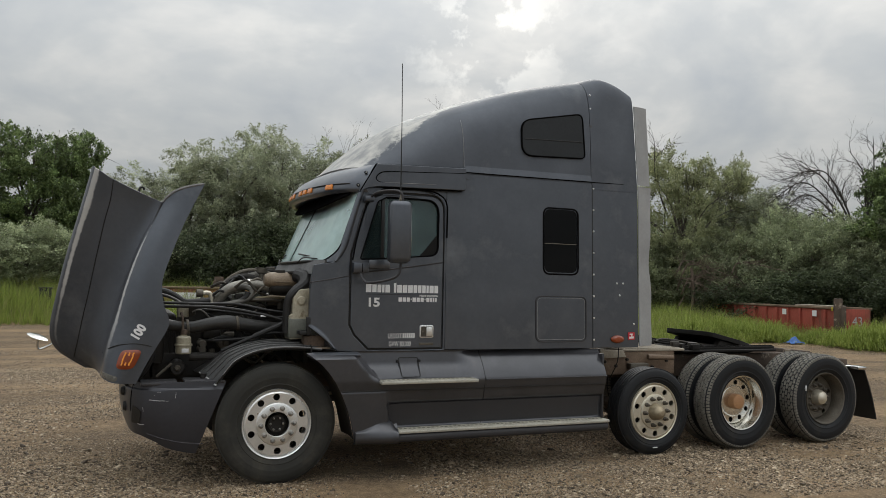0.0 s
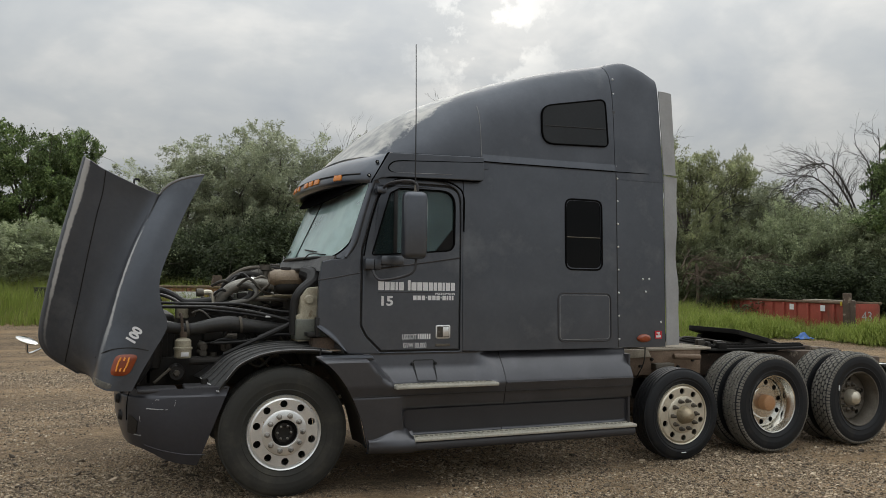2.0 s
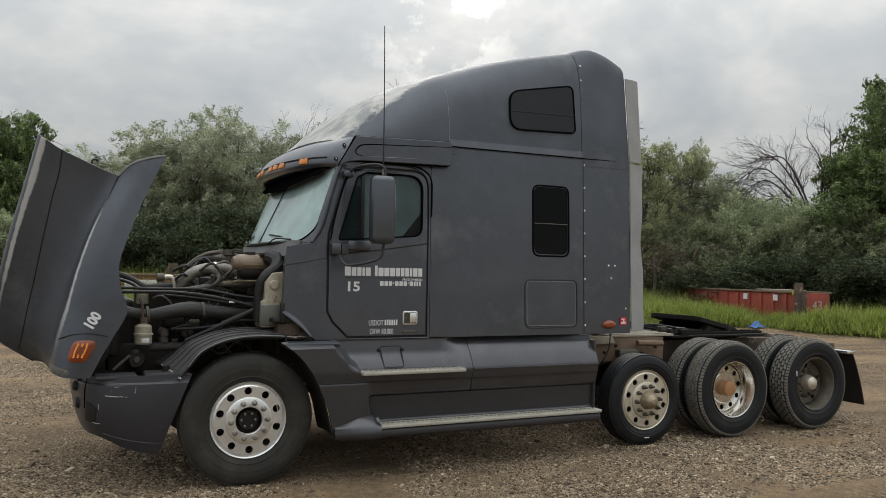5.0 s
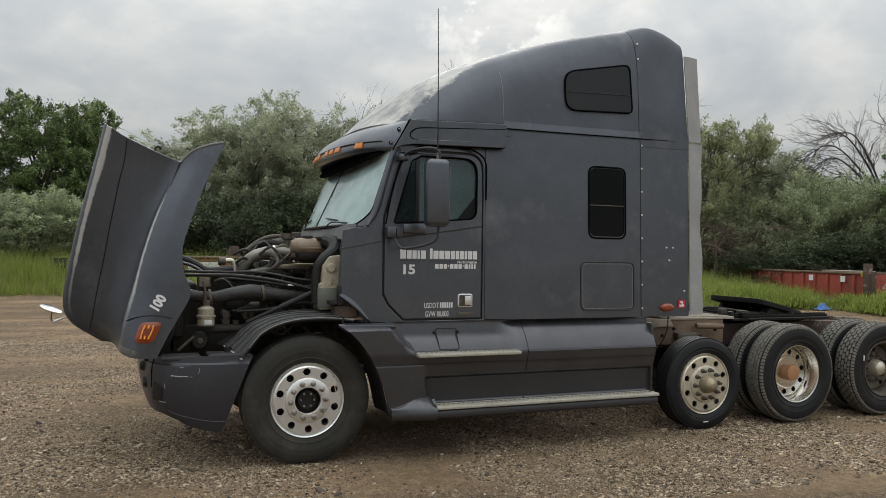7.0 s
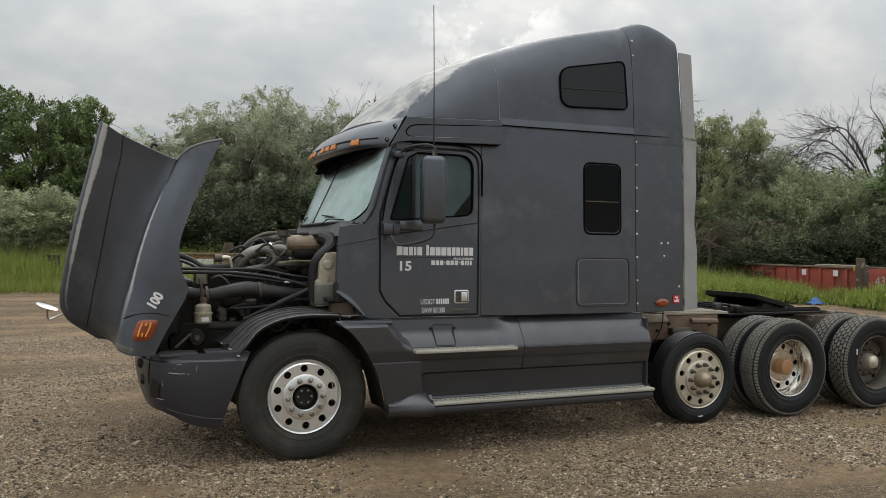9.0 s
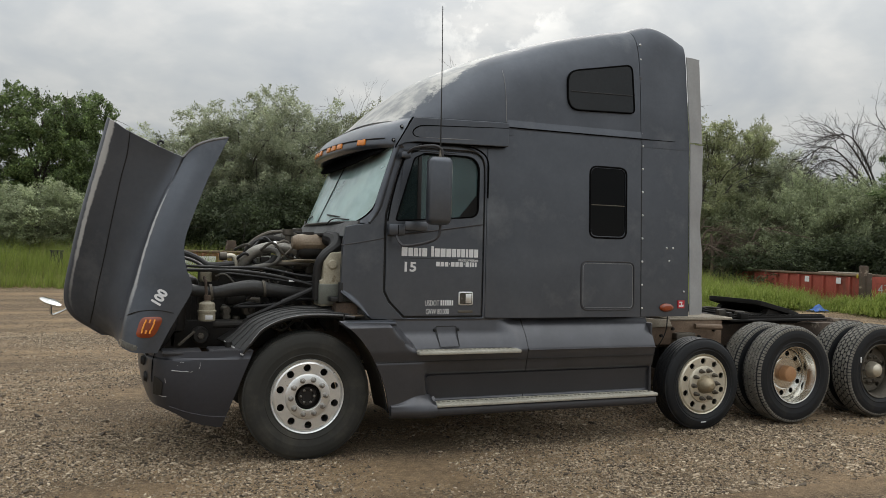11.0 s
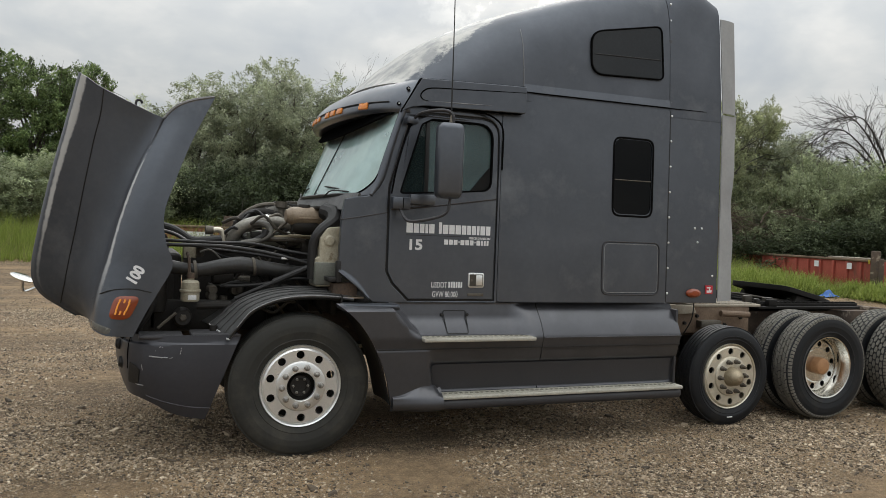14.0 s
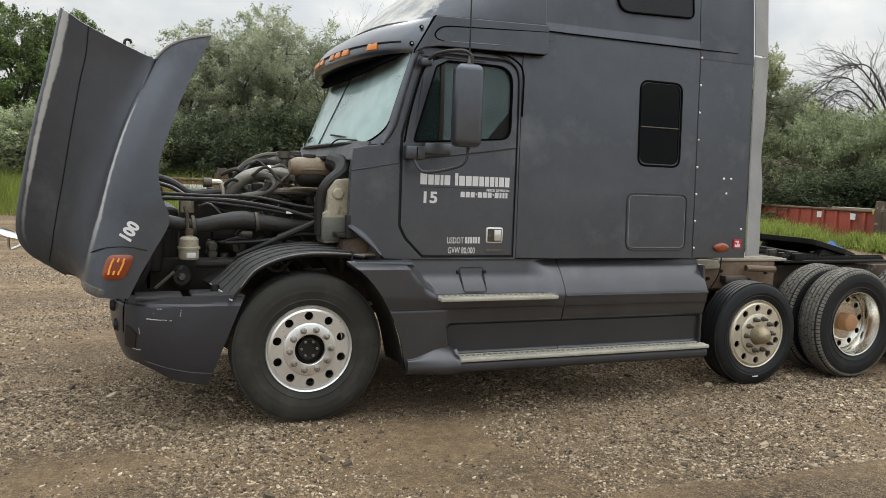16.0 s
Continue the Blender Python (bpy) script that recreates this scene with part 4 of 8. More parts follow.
def build_door(mirror):
    flip = (lambda b: mirror_y(b, W)) if mirror else (lambda b: b)
    o, w = ring_outline(rounded(DOOR, DOOR_R, 6), 0.017), rounded(WIN, WIN_R, 6)
    d = part("cab_door", flip(panel(o, [w], 0.045, 0.005, lambda x, z: side_y(x, z) - 0.004, CAB_CUTS)), PAINT, truck, "closed dark grey cab door", 12)
    part("window_seal", flip(panel(ring_outline(w, -0.006), [ring_outline(w, 0.008)], 0.03, 0.005, lambda x, z: side_y(x, z) - 0.008, CAB_CUTS)), SEAL_AND_SHADE, d)
    part("window_divider", flip(panel([(0.94, 2.0), (0.972, 2.0), (0.972, 2.57), (0.94, 2.57)], (), 0.02, 0.003, lambda x, z: side_y(x, z) + 0.002)), BLACK, d)
    for o2, mat in (([(0.955, 2.003), (1.515, 2.048), (1.52, 2.582), (0.955, 2.582)], GLASS), ([(0.738, 1.988), (0.953, 2.003), (0.953, 2.572), (0.90, 2.535)], GLASS_VENT)):
        p = part("pane", flip(panel(rounded(o2, [0, 0.09, 0.14, 0] if mat is GLASS else [0.02, 0, 0, 0.05], 6), (), 0.005, 0, lambda x, z: side_y(x, z) + (0.02 if mat is GLASS else 0.014), CAB_CUTS)), mat, d)
        p.visible_shadow = False
    part("belt_line", flip(tube([(0.67, side_y(0.67, 1.86) - 0.006, 1.86), (1.0, side_y(1, 1.9) - 0.008, 1.90), (1.56, side_y(1.56, 1.985) - 0.006, 1.985)], 0.008, 6)), PAINT_DARK, d)
    fr = rounded([(1.335, 1.265), (1.475, 1.265), (1.475, 1.385), (1.335, 1.385)], 0.02, 4)
    hy = side_y(1.4, 1.325)
    h = part("door_handle", flip(panel(fr, (), 0.012, 0.004, lambda x, z: hy - 0.014)), ALU, d, "chrome paddle handle in a chrome frame")
    part("handle_recess", flip(panel(ring_outline(fr, 0.012), (), 0.006, 0.0, lambda x, z: hy - 0.0155)), GRIME, h)
    part("handle_paddle", flip(box(1.402, 1.458, hy - 0.019, hy - 0.012, 1.284, 1.366, 0.004)), ALU, h)
    part("handle_lock", flip(lathe([(0.0, -0.004), (0.009, -0.003), (0.011, 0.004)], 12, (1.365, hy - 0.016, 1.325))), STEEL_DIRTY, h)
    if mirror:
        return d
    skin = lambda z: side_y(1.1, z) - 0.0055
    face = lambda x, z, tilt=0: Matrix.Translation((x, skin(z + 0.03), z)) @ pose(0, 0, 0, 90, 0, 0) @ pose(0, 0, 0, 0, 0, tilt)
    # door lettering: plain white blocks
    x, yd = 0.80, skin(1.72)
    rnd = random.Random(4)
    for i, wd in enumerate((0.052, 0.042, 0.038, 0.024, 0.045, 0.03, 0.026, 0.046, 0.046, 0.046, 0.038, 0.034, 0.036, 0.024, 0.042, 0.038)):
        tall = 0.085 if i in (0, 6) else 0.068
        if i != 5:
            part("letter_block", box(x, x + wd * 1.08 - 0.004, yd - 0.001, yd + 0.004, 1.688, 1.688 + tall * 1.06, 0.0), WHITE, d)
            x += (wd + 0.005) * 1.07
        else:
            x += 0.03
    part("rule_line", box(0.80, 1.545, yd - 0.001, yd + 0.004, 1.668, 1.672, 0), BLACK, d)
    lettering("small_lettering", "PRICE DIVISION", 0.026, face(1.33, 1.652), WHITE, d, bold=0.0006, squeeze=1.05)
    lettering("unit_number", "15", 0.112, face(0.806, 1.558), WHITE, d, bold=0.0035, squeeze=1.2)
    x, yd = 1.12, skin(1.63)
    for i, wd in enumerate((0.042, 0.04, 0.04, 0.018, 0.042, 0.04, 0.04, 0.018, 0.04, 0.025, 0.025, 0.025)):
        tall, base = (0.012, 1.622) if i in (3, 7) else (0.04, 1.604)
        part("number_block", box(x, x + wd - 0.009, yd - 0.001, yd + 0.004, base, base + tall, 0), WHITE, d)
        x += wd
    lettering("small_lettering", "USDOT", 0.066, face(1.02, 1.262), WHITE, d, squeeze=0.62)
    x, yd = 1.168, skin(1.285)
    for i in range(6):
        part("number_block", box(x, x + 0.014, yd - 0.001, yd + 0.004, 1.263, 1.31, 0), WHITE, d)
        x += 0.021
    lettering("small_lettering", "GVW 80,000", 0.066, face(1.03, 1.188), WHITE, d, squeeze=0.62)
    yd = skin(1.21)
    part("maker_badge", box(1.335, 1.475, yd - 0.004, yd + 0.003, 1.197, 1.220, 0.002), STEEL_DIRTY, d, "small embossed metal badge")
    return d


build_door(False)
build_door(True)

# rain gutter trim over the door
def trim_y(x, z=0, out=0.0):
    return along([(0.70, 0.064), (0.85, 0.056), (0.97, 0.040), (1.3, 0.018), (1.6, -0.006), (1.8, -0.016)], x) - out


TRIM_CUTS = (0.80, 0.88, 0.95, 1.1, 1.3, 1.45, 1.6, 1.7)
trim_o = rounded([(0.715, 2.612), (0.80, 2.655), (0.90, 2.672), (1.752, 2.682), (1.752, 2.898), (0.872, 2.884)], [0.0, 0.05, 0.0, 0.03, 0.008, 0.0], 4)
both_sides("roof_trim", lambda: panel(trim_o, (), 0.07, 0.006, trim_y, TRIM_CUTS), PAINT, truck, "", 20)
# black backing sheet drawn as the shadow round the trim
both_sides("trim_shadow_gap", lambda: panel(ring_outline(trim_o, -0.004), (), 0.04, 0, lambda x, z: trim_y(x) + 0.016, TRIM_CUTS), SEAL_AND_SHADE)
# recess drawn by colour: a dark tube for its shade, a pale one for its highlight
both_sides("trim_groove", lambda: tube([(x, trim_y(x) - 0.001, z) for x, z in ((0.93, 2.712), (0.885, 2.722), (0.866, 2.752), (0.892, 2.790), (0.955, 2.814), (1.15, 2.824), (1.45, 2.836), (1.745, 2.848))],
                                          [0.002, 0.004, 0.0055, 0.006, 0.005, 0.004, 0.0035, 0.003], 6), SEAL_AND_SHADE)
both_sides("trim_lip", lambda: tube([(x, trim_y(x) - 0.001, z) for x, z in ((0.94, 2.712), (1.2, 2.716), (1.45, 2.722))], [0.001, 0.004, 0.001], 5), WORN_AND_LIT_EDGE)
both_sides("window_gutter", lambda: tube([(0.66, 0.05, 1.98), (0.70, 0.05, 2.2), (0.79, 0.06, 2.5), (0.93, 0.06, 2.645), (1.1, 0.06, 2.665), (1.40, 0.06, 2.665), (1.54, 0.05, 2.61), (1.585, 0.05, 2.53), (1.59, 0.05, 2.42), (1.59, 0.052, 2.22)], 0.0075, 8), SEAL_AND_SHADE)


# brow over the windscreen
def brow(u, v):
    levels = [(0.0, 0.40, 0.80, 2.585), (0.25, 0.375, 0.785, 2.63), (0.5, 0.40, 0.82, 2.72), (0.75, 0.48, 0.90, 2.81), (1.0, 0.64, 1.02, 2.885)]
    xc, xe, z = (along([(a[0], a[k]) for a in levels], u) for k in (1, 2, 3))
    y = 0.07 + (W - 0.14) * v
    droop = 0.0 if u > 0.6 else 0.03 * (abs(v - 0.5) * 2) ** 2 * (1 - u / 0.6)
    return (plan_arc(xc, xe, y), y, z + droop)


part("brow", surface(brow, 14, 48, 0.02), PAINT, truck, "dark grey brow with amber marker lamps")
part("brow_cap", surface(lambda u, v: (plan_arc(0.64, 1.02, 0.07 + (W - 0.14) * v) * (1 - u) + 1.7 * u, 0.07 + (W - 0.14) * v, 2.885 - 0.03 * u), 6, 30), PAINT, truck)


def visor(u, v):
    y = 0.16 + (W - 0.32) * v
    x0, x1 = plan_arc(0.53, 0.76, y), plan_arc(0.495, 0.69, y)
    return (x0 + (x1 - x0) * u, y, 2.60 - (0.112 - 0.075 * (abs(v - 0.5) * 2) ** 2.5) * u)


part("sun_visor", surface(visor, 4, 36, 0.015), SEAL_AND_SHADE, truck, "black outside sun visor")
part("visor_lining", surface(lambda u, v: (plan_arc(0.40, 0.82, 0.07 + (W - 0.14) * v) + 0.5 * u, 0.07 + (W - 0.14) * v, 2.60), 2, 30), PAINT, truck)
for y in (0.36, 0.74, 0.90, 1.06, 1.38, 1.54, 1.70, 2.08):
    x = plan_arc(0.392, 0.805, y)
    lp = part("marker_lamp", box(-0.015, 0.03, -0.055, 0.055, -0.028, 0.028, 0.006), LAMP_AMBER, truck, "amber marker lamp")
    t = (plan_arc(0.392, 0.805, y + 0.02) - plan_arc(0.392, 0.805, y - 0.02)) / 0.04
    lp.matrix_basis = Matrix.Translation((x - 0.008, y, 2.668)) @ Matrix.Rotation(-math.atan(t), 4, "Z") @ Matrix.Rotation(0.3, 4, "Y")


part("brow_groove", tube([(plan_arc(0.386, 0.80, y) - 0.006, y, 2.692) for y in [0.14 + k * 0.054 for k in range(41)]], 0.006, 6, 1), BLACK, truck)
both_sides("brow_seam", lambda: tube([(0.715 + 0.157 * k, trim_y(0.715 + 0.157 * k) + 0.003, 2.612 + 0.272 * k) for k in (0, 0.25, 0.5, 0.75, 1)], 0.0045, 6), SEAL_AND_SHADE)
for x, y, z in ((0.777, 0.091, 2.80), (0.703, 0.084, 2.677)):
    bb = part("brow_bolt", lathe([(0.0, -0.007), (0.007, -0.006), (0.008, -0.002), (0.008, 0.01)], 10, (x, y, z)), WORN, truck)
    part("bolt_washer", lathe([(0.0, -0.003), (0.014, -0.003), (0.015, 0.0), (0.015, 0.01)], 14, (x, y, z)), SEAL_AND_SHADE, bb)


# windscreen in two panes
def screen(u, v, off=0.0):
    y = 0.085 + (W - 0.17) * v
    xc, xe = 0.322 + 0.31 * u, 0.565 + 0.182 * u
    return (plan_arc(xc, xe, y) + off, y, 1.965 + (2.63 - 1.965) * u)


ws = part("windscreen", surface(lambda u, v: screen(u, v * 0.497), 8, 24, 0.006), GLASS_DUST_SHEEN, truck, "two-piece tinted windscreen")
ws2 = part("windscreen", surface(lambda u, v: screen(u, 0.503 + v * 0.497), 8, 24, 0.006), GLASS_DUST_SHEEN, truck)
ws.visible_shadow = ws2.visible_shadow = False
part("screen_divider", tube([screen(u, 0.5, -0.004) for u in (0, 0.3, 0.6, 1)], 0.005, 6), BLACK, truck)
both_sides("screen_seal", lambda: tube([screen(u, 0.003, -0.004) for u in (0.2, 0.45, 0.7, 1)], 0.006, 6), SEAL_AND_SHADE)


def screen_corner(p, q, out=-0.008):
    """The body's rounded corner at the foot of the glass."""
    a = p * math.pi / 2
    v, u = 0.085 * (1 - math.cos(a)), 0.24 * (1 - math.sin(a))
    return screen(u * (1 - q) - 0.02 * q, v * (1 - q) + 0.001, out - 0.006 * q)


both_sides("screen_corner", lambda: surface(screen_corner, 10, 4, 0.004), PAINT)
both_sides("screen_seal", lambda: tube([screen_corner(k / 8, 0, -0.012) for k in range(9)], 0.0055, 6), SEAL_AND_SHADE)


def pillar(u, v):
    """The rounded post between the windscreen and the door."""
    a = Vector(screen(u, 0.004))
    z = a.z
    b = Vector((along([(1.94, 0.49), (2.02, 0.56), (2.07, 0.597), (2.30, 0.662), (2.51, 0.72), (2.64, 0.765)], z), 0, z))
    b.y = side_y(b.x, z) - 0.003
    p = a.lerp(b, v)
    p.y -= 0.012 * math.sin(math.pi * v)
    return p


both_sides("windscreen_pillar", lambda: surface(pillar, 10, 6, 0.01), PAINT)
part("screen_seal", tube([screen(0, v / 12, -0.004) for v in range(13)], 0.014, 6), BLACK, truck)
both_sides("wiper", lambda: tube([(0.30, 0.75, 1.95), (0.33, 0.62, 2.0), (0.40, 0.35, 1.99)], 0.006, 6), BLACK)
both_sides("wiper", lambda: tube([(0.345, 0.9, 2.045), (0.36, 0.7, 2.03), (0.42, 0.4, 2.0)], 0.0075, 6), BLACK)


def cowl(u, v):
    y = 0.12 + (W - 0.24) * v
    x = plan_arc(0.36, 0.48, y)
    return (x - 0.06 * u, y, 1.968 - 0.13 * u)


part("cowl_panel", surface(cowl, 8, 24, 0.02), COWL, truck, "bare metal cowl strip under the windscreen")
part("firewall", box(0.32, 0.37, 0.46, W - 0.46, 1.0, 1.86, 0.02), GRIME, truck)

# cab inside
part("dashboard", box(0.42, 0.85, 0.16, W - 0.16, 1.55, 1.95, 0.08, 4), BLACK, truck)
part("headliner", box(0.9, 3.1, 0.12, W - 0.12, 2.72, 2.76, 0.01), CREAM, truck)
both_sides("cab_seat", lambda: box(1.35, 1.5, 0.3, 0.8, 1.5, 2.02, 0.06, 3, box(1.0, 1.5, 0.28, 0.82, 1.35, 1.55, 0.06, 3)), SEAT, truck, "grey upholstered cab seat")
part("steering_wheel", lathe([(0.21 + 0.014 * math.cos(a), 0.014 * math.sin(a)) for a in [k * math.pi / 4 for k in range(8)]], 32, (0, 0, 0), "x", closed=True), BLACK, truck).matrix_basis = pose(0.98, 0.55, 1.95, 0, 25, 0)
part("sleeper_curtain", box(1.75, 1.78, 0.12, W - 0.12, 1.15, 2.7, 0.01), SEAT, truck)


# mirrors on the doors
def build_mirror(mirror):
    flip = (lambda b: mirror_y(b, W)) if mirror else (lambda b: b)
    ym = -0.26
    m = part("door_mirror", flip(box(0.892, 1.096, ym - 0.08, ym + 0.06, 1.953, 2.515, 0.05, 5)), PAINT, truck, "tall grey mirror housing")
    part("mirror_glass", flip(box(1.07, 1.1025, ym - 0.03, ym + 0.012, 2.02, 2.455, 0.004)), CHROME, m)
    part("mirror_arm", flip(tube([(0.80, 0.06, 2.545), (0.84, -0.08, 2.60), (0.95, -0.22, 2.61), (1.01, ym, 2.58), (1.02, ym, 2.50)], 0.013, 8)), PAINT_DARK, m)
    part("mirror_arm", flip(tube([(0.72, 0.05, 1.90), (0.735, -0.06, 1.80), (0.78, -0.12, 1.775), (0.93, -0.22, 1.81), (1.0, ym, 1.86), (1.02, ym, 1.97)], 0.012, 8)), PAINT_DARK, m)
    part("arm_bracket", flip(box(0.655, 0.80, -0.01, 0.06, 1.862, 1.958, 0.012)), PAINT, m)
    part("bracket_seam", flip(box(0.735, 0.741, -0.013, 0.0, 1.87, 1.95, 0.0)), SEAL_AND_SHADE, m)
    part("arm_bracket", flip(box(0.802, 1.01, 0.006, 0.06, 1.905, 1.985, 0.012)), PAINT, m)
    part("arm_bracket", flip(box(0.755, 0.84, 0.0, 0.08, 2.52, 2.575, 0.012)), PAINT, m)
    if not mirror:
        part("antenna", tube([(1.0, ym, 2.51), (1.0, ym, 2.57), (0.995, ym, 3.2), (0.985, ym, 3.76)], [0.009, 0.006, 0.004, 0.0035], 6, 2), BLACK, m, "black whip antenna")
        part("antenna_base", lathe([(0.0, 2.575), (0.008, 2.57), (0.009, 2.545), (0.011, 2.54), (0.013, 2.525), (0.018, 2.52), (0.018, 2.50)], 10, (1.0, ym, 0), "z"), STEEL_DIRTY, m)
    return m


build_mirror(False)
build_mirror(True)


# fairing along the chassis, between the steer and the lift axle
def fairing_y(x, z):
    """Side skirt: slopes out from under the sleeper, a ridge, a set-in panel, a foot."""
    y = along([(0.33, 0.03), (0.37, -0.05), (0.43, -0.06), (0.455, -0.02), (0.48, -0.01), (0.66, -0.022), (0.70, -0.055), (0.775, -0.075), (0.80, -0.085), (0.87, -0.10), (0.90, -0.095), (1.0, -0.04), (1.14, 0.07)], z)
    return y


FAIR_CUTS_Z = [0.335, 0.36, 0.40, 0.44, 0.46, 0.50, 0.6, 0.66, 0.675, 0.69, 0.70, 0.735, 0.77, 0.785, 0.795, 0.805, 0.85, 0.88, 0.90, 0.93, 0.97, 1.02, 1.07, 1.12, 1.145]


def fairing_front(z):
    """The front edge of the skirt, round the wheel."""
    return along([(0.335, 0.70), (0.40, 0.68), (0.6, 0.63), (0.8, 0.545), (0.95, 0.45), (1.05, 0.36), (1.145, 0.24)], z)


def ease(t):
    t = min(1.0, max(0.0, t))
    return t * t * (3 - 2 * t)


def skirt_y(x, z):
    y = fairing_y(x, z)
    nose = ease((1.045 - x - (z - 0.5) * 0.12) / 0.05) * ease((0.81 - z) / 0.03)      # solid nose ahead of the set-in panel
    y += (min(y, along([(0.33, 0.0), (0.36, -0.055), (0.47, -0.075), (0.8, -0.09)], z)) - y) * nose
    cheek = ease((0.685 + (1.15 - z) * 0.8 - x) / 0.05) * ease((z - 0.85) / 0.05)
    y += (-0.105 + 0.07 * ease((z - 1.09) / 0.06) - y) * cheek
    pocket = ease((x - (0.685 + (1.15 - z) * 0.8)) / 0.05) * ease((1.90 - x) / 0.22)
    y += 0.085 * pocket * ease((z - 0.88) / 0.02) * (1 - max(0, z - 1.02) / 0.125)
    return y


def fairing_part(x_lo, x_hi, nu):
    def f(u, v):
        k = v * (len(FAIR_CUTS_Z) - 1)
        i = min(int(k), len(FAIR_CUTS_Z) - 2)
        z = FAIR_CUTS_Z[i] + (FAIR_CUTS_Z[i + 1] - FAIR_CUTS_Z[i]) * (k - i)
        a = fairing_front(z) if x_lo is None else x_lo
        x = a + (x_hi - a) * u
        return (x, skirt_y(x, z), z)
    return surface(f, nu, 60, 0.02)


both_sides("chassis_fairing", lambda: fairing_part(None, 1.955, 70), FAIRING_PAINT, truck, "dark grey side fairing with steps", 30)
both_sides("chassis_fairing", lambda: fairing_part(1.962, 3.33, 24), FAIRING_PAINT, truck, "dark grey side fairing", 30)
both_sides("fairing_panel", lambda: panel(rounded([(1.03, 0.475), (3.27, 0.475), (3.27, 0.672), (1.01, 0.672)], [0.03, 0.0, 0.0, 0.04], 4), (), 0.012, 0.003,
                                          lambda x, z: fairing_y(x, z) - 0.014, ()), PAINT_DARK)
both_sides("fairing_ridge", lambda: box(0.56, 3.335, -0.092, -0.05, 0.796, 0.805, 0.003), BLACK)
both_sides("fairing_ridge", lambda: box(1.965, 3.335, -0.112, -0.06, 0.872, 0.884, 0.004), FAIRING_PAINT)
both_sides("fairing_gap", lambda: tube([(1.958, 0.065, 1.14), (1.958, -0.03, 1.0), (1.958, -0.088, 0.9), (1.958, -0.09, 0.8)], 0.006, 6), BLACK)
both_sides("fairing_end", lambda: box(3.31, 3.335, -0.05, 0.4, 0.4, 1.1, 0.01), PAINT_DARK)
both_sides("cap_panel", lambda: panel(rounded([(0.25, 1.105), (0.74, 1.10), (0.72, 1.142), (0.30, 1.147)], 0.015, 3), (), 0.1, 0.02, lambda x, z: -0.075 + max(0, 0.5 - x) * 0.1), PAINT)


def tread(x0, x1, z, y0, y1):
    bm = box(x0, x1, y0, y1, z - 0.03, z, 0.008)
    for r in range(5):
        yy = y0 + 0.012 + r * (y1 - y0 - 0.02) / 5
        box(x0 + 0.02, x1 - 0.02, yy, yy + 0.006, z - 0.001, z + 0.004, 0, 1, bm)
    return bm


both_sides("upper_step", lambda: tread(0.90, 1.86, 0.893, -0.165, 0.02), STEP, truck, "ribbed aluminium step tread")
both_sides("lower_step", lambda: tread(1.075, 3.335, 0.447, -0.16, 0.05), STEP, truck, "ribbed aluminium running-board tread")
both_sides("running_board", lambda: box(1.05, 3.34, -0.15, 0.05, 0.335, 0.42, 0.035, 4), PAINT_DARK)


def step_toe():
    """The running board's scooped front end, flaring out from the skirt."""
    def f(u, v):
        x = 0.69 + 0.385 * u
        out = -0.085 - 0.07 * ease((x - 0.70) / 0.30)
        top = 0.425 + 0.075 * ease((x - 0.70) / 0.27) - 0.05 * ease((x - 1.02) / 0.05)
        y, z = along([(0, -0.06), (0.25, -0.078), (0.55, out * 0.75 - 0.02), (0.72, out), (0.85, out - 0.002), (0.94, out + 0.02), (1.0, out + 0.06)], v), \
            along([(0, top + 0.012), (0.25, top), (0.55, 0.425 + (top - 0.425) * 0.25), (0.72, 0.408), (0.85, 0.37), (0.94, 0.342), (1.0, 0.335)], v)
        return (x, y, z)
    return surface(f, 24, 24, 0.012)


both_sides("step_toe", step_toe, FAIRING_PAINT, truck, "", 50)


def tread_slots(x0, x1, y, z, step):
    """Two rows of dark punched slots along a tread."""
    bm, k = bmesh.new(), 0
    while x0 + k * step < x1 - 0.04:
        x = x0 + 0.03 + k * step
        box(x, x + step * 0.5, y, y + 0.022, z, z + 0.0048, 0, 1, bm)
        k += 1
    return bm


for x0, x1, y, z in ((1.08, 3.32, -0.085, 0.4475), (0.91, 1.85, -0.09, 0.8935)):
    for ob in both_sides("tread_slots", lambda: tread_slots(x0, x1, y, z, 0.045), SLOT):
        tagged(ob, kind="stuff")
def foot(u, v):
    """The skirt's toe: a scooped ledge that runs out to the running board, then turns under."""
    x = 0.70 + 0.385 * u
    wall_z, rim_z = 0.424 + 0.075 * u ** 1.4, 0.412 + 0.02 * u
    wall_y, rim_y = -0.068, -0.082 - 0.07 * ease(u / 0.9)
    line = [(wall_y + 0.01, wall_z), (wall_y + (rim_y - wall_y) * 0.35, wall_z + (rim_z - wall_z) * 0.72), (rim_y + 0.012, rim_z + 0.004), (rim_y, rim_z - 0.016), (rim_y + 0.006, 0.375), (rim_y + 0.04, 0.345)]
    k = v * (len(line) - 1)
    i = min(int(k), len(line) - 2)
    t = k - i
    return (x, line[i][0] + (line[i + 1][0] - line[i][0]) * t, line[i][1] + (line[i + 1][1] - line[i][1]) * t)


both_sides("step_nose", lambda: surface(foot, 24, 20), FAIRING_PAINT, truck, "", 60)
fd = rounded([(1.145, 0.905), (1.335, 0.905), (1.325, 1.085), (1.125, 1.085)], 0.02, 4)
both_sides("access_door", lambda: panel(fd, [ring_outline(fd, 0.007)], 0.006, 0, lambda x, z: skirt_y(x, z) - 0.004), BLACK, truck, "small access door outlined by its dark gap")
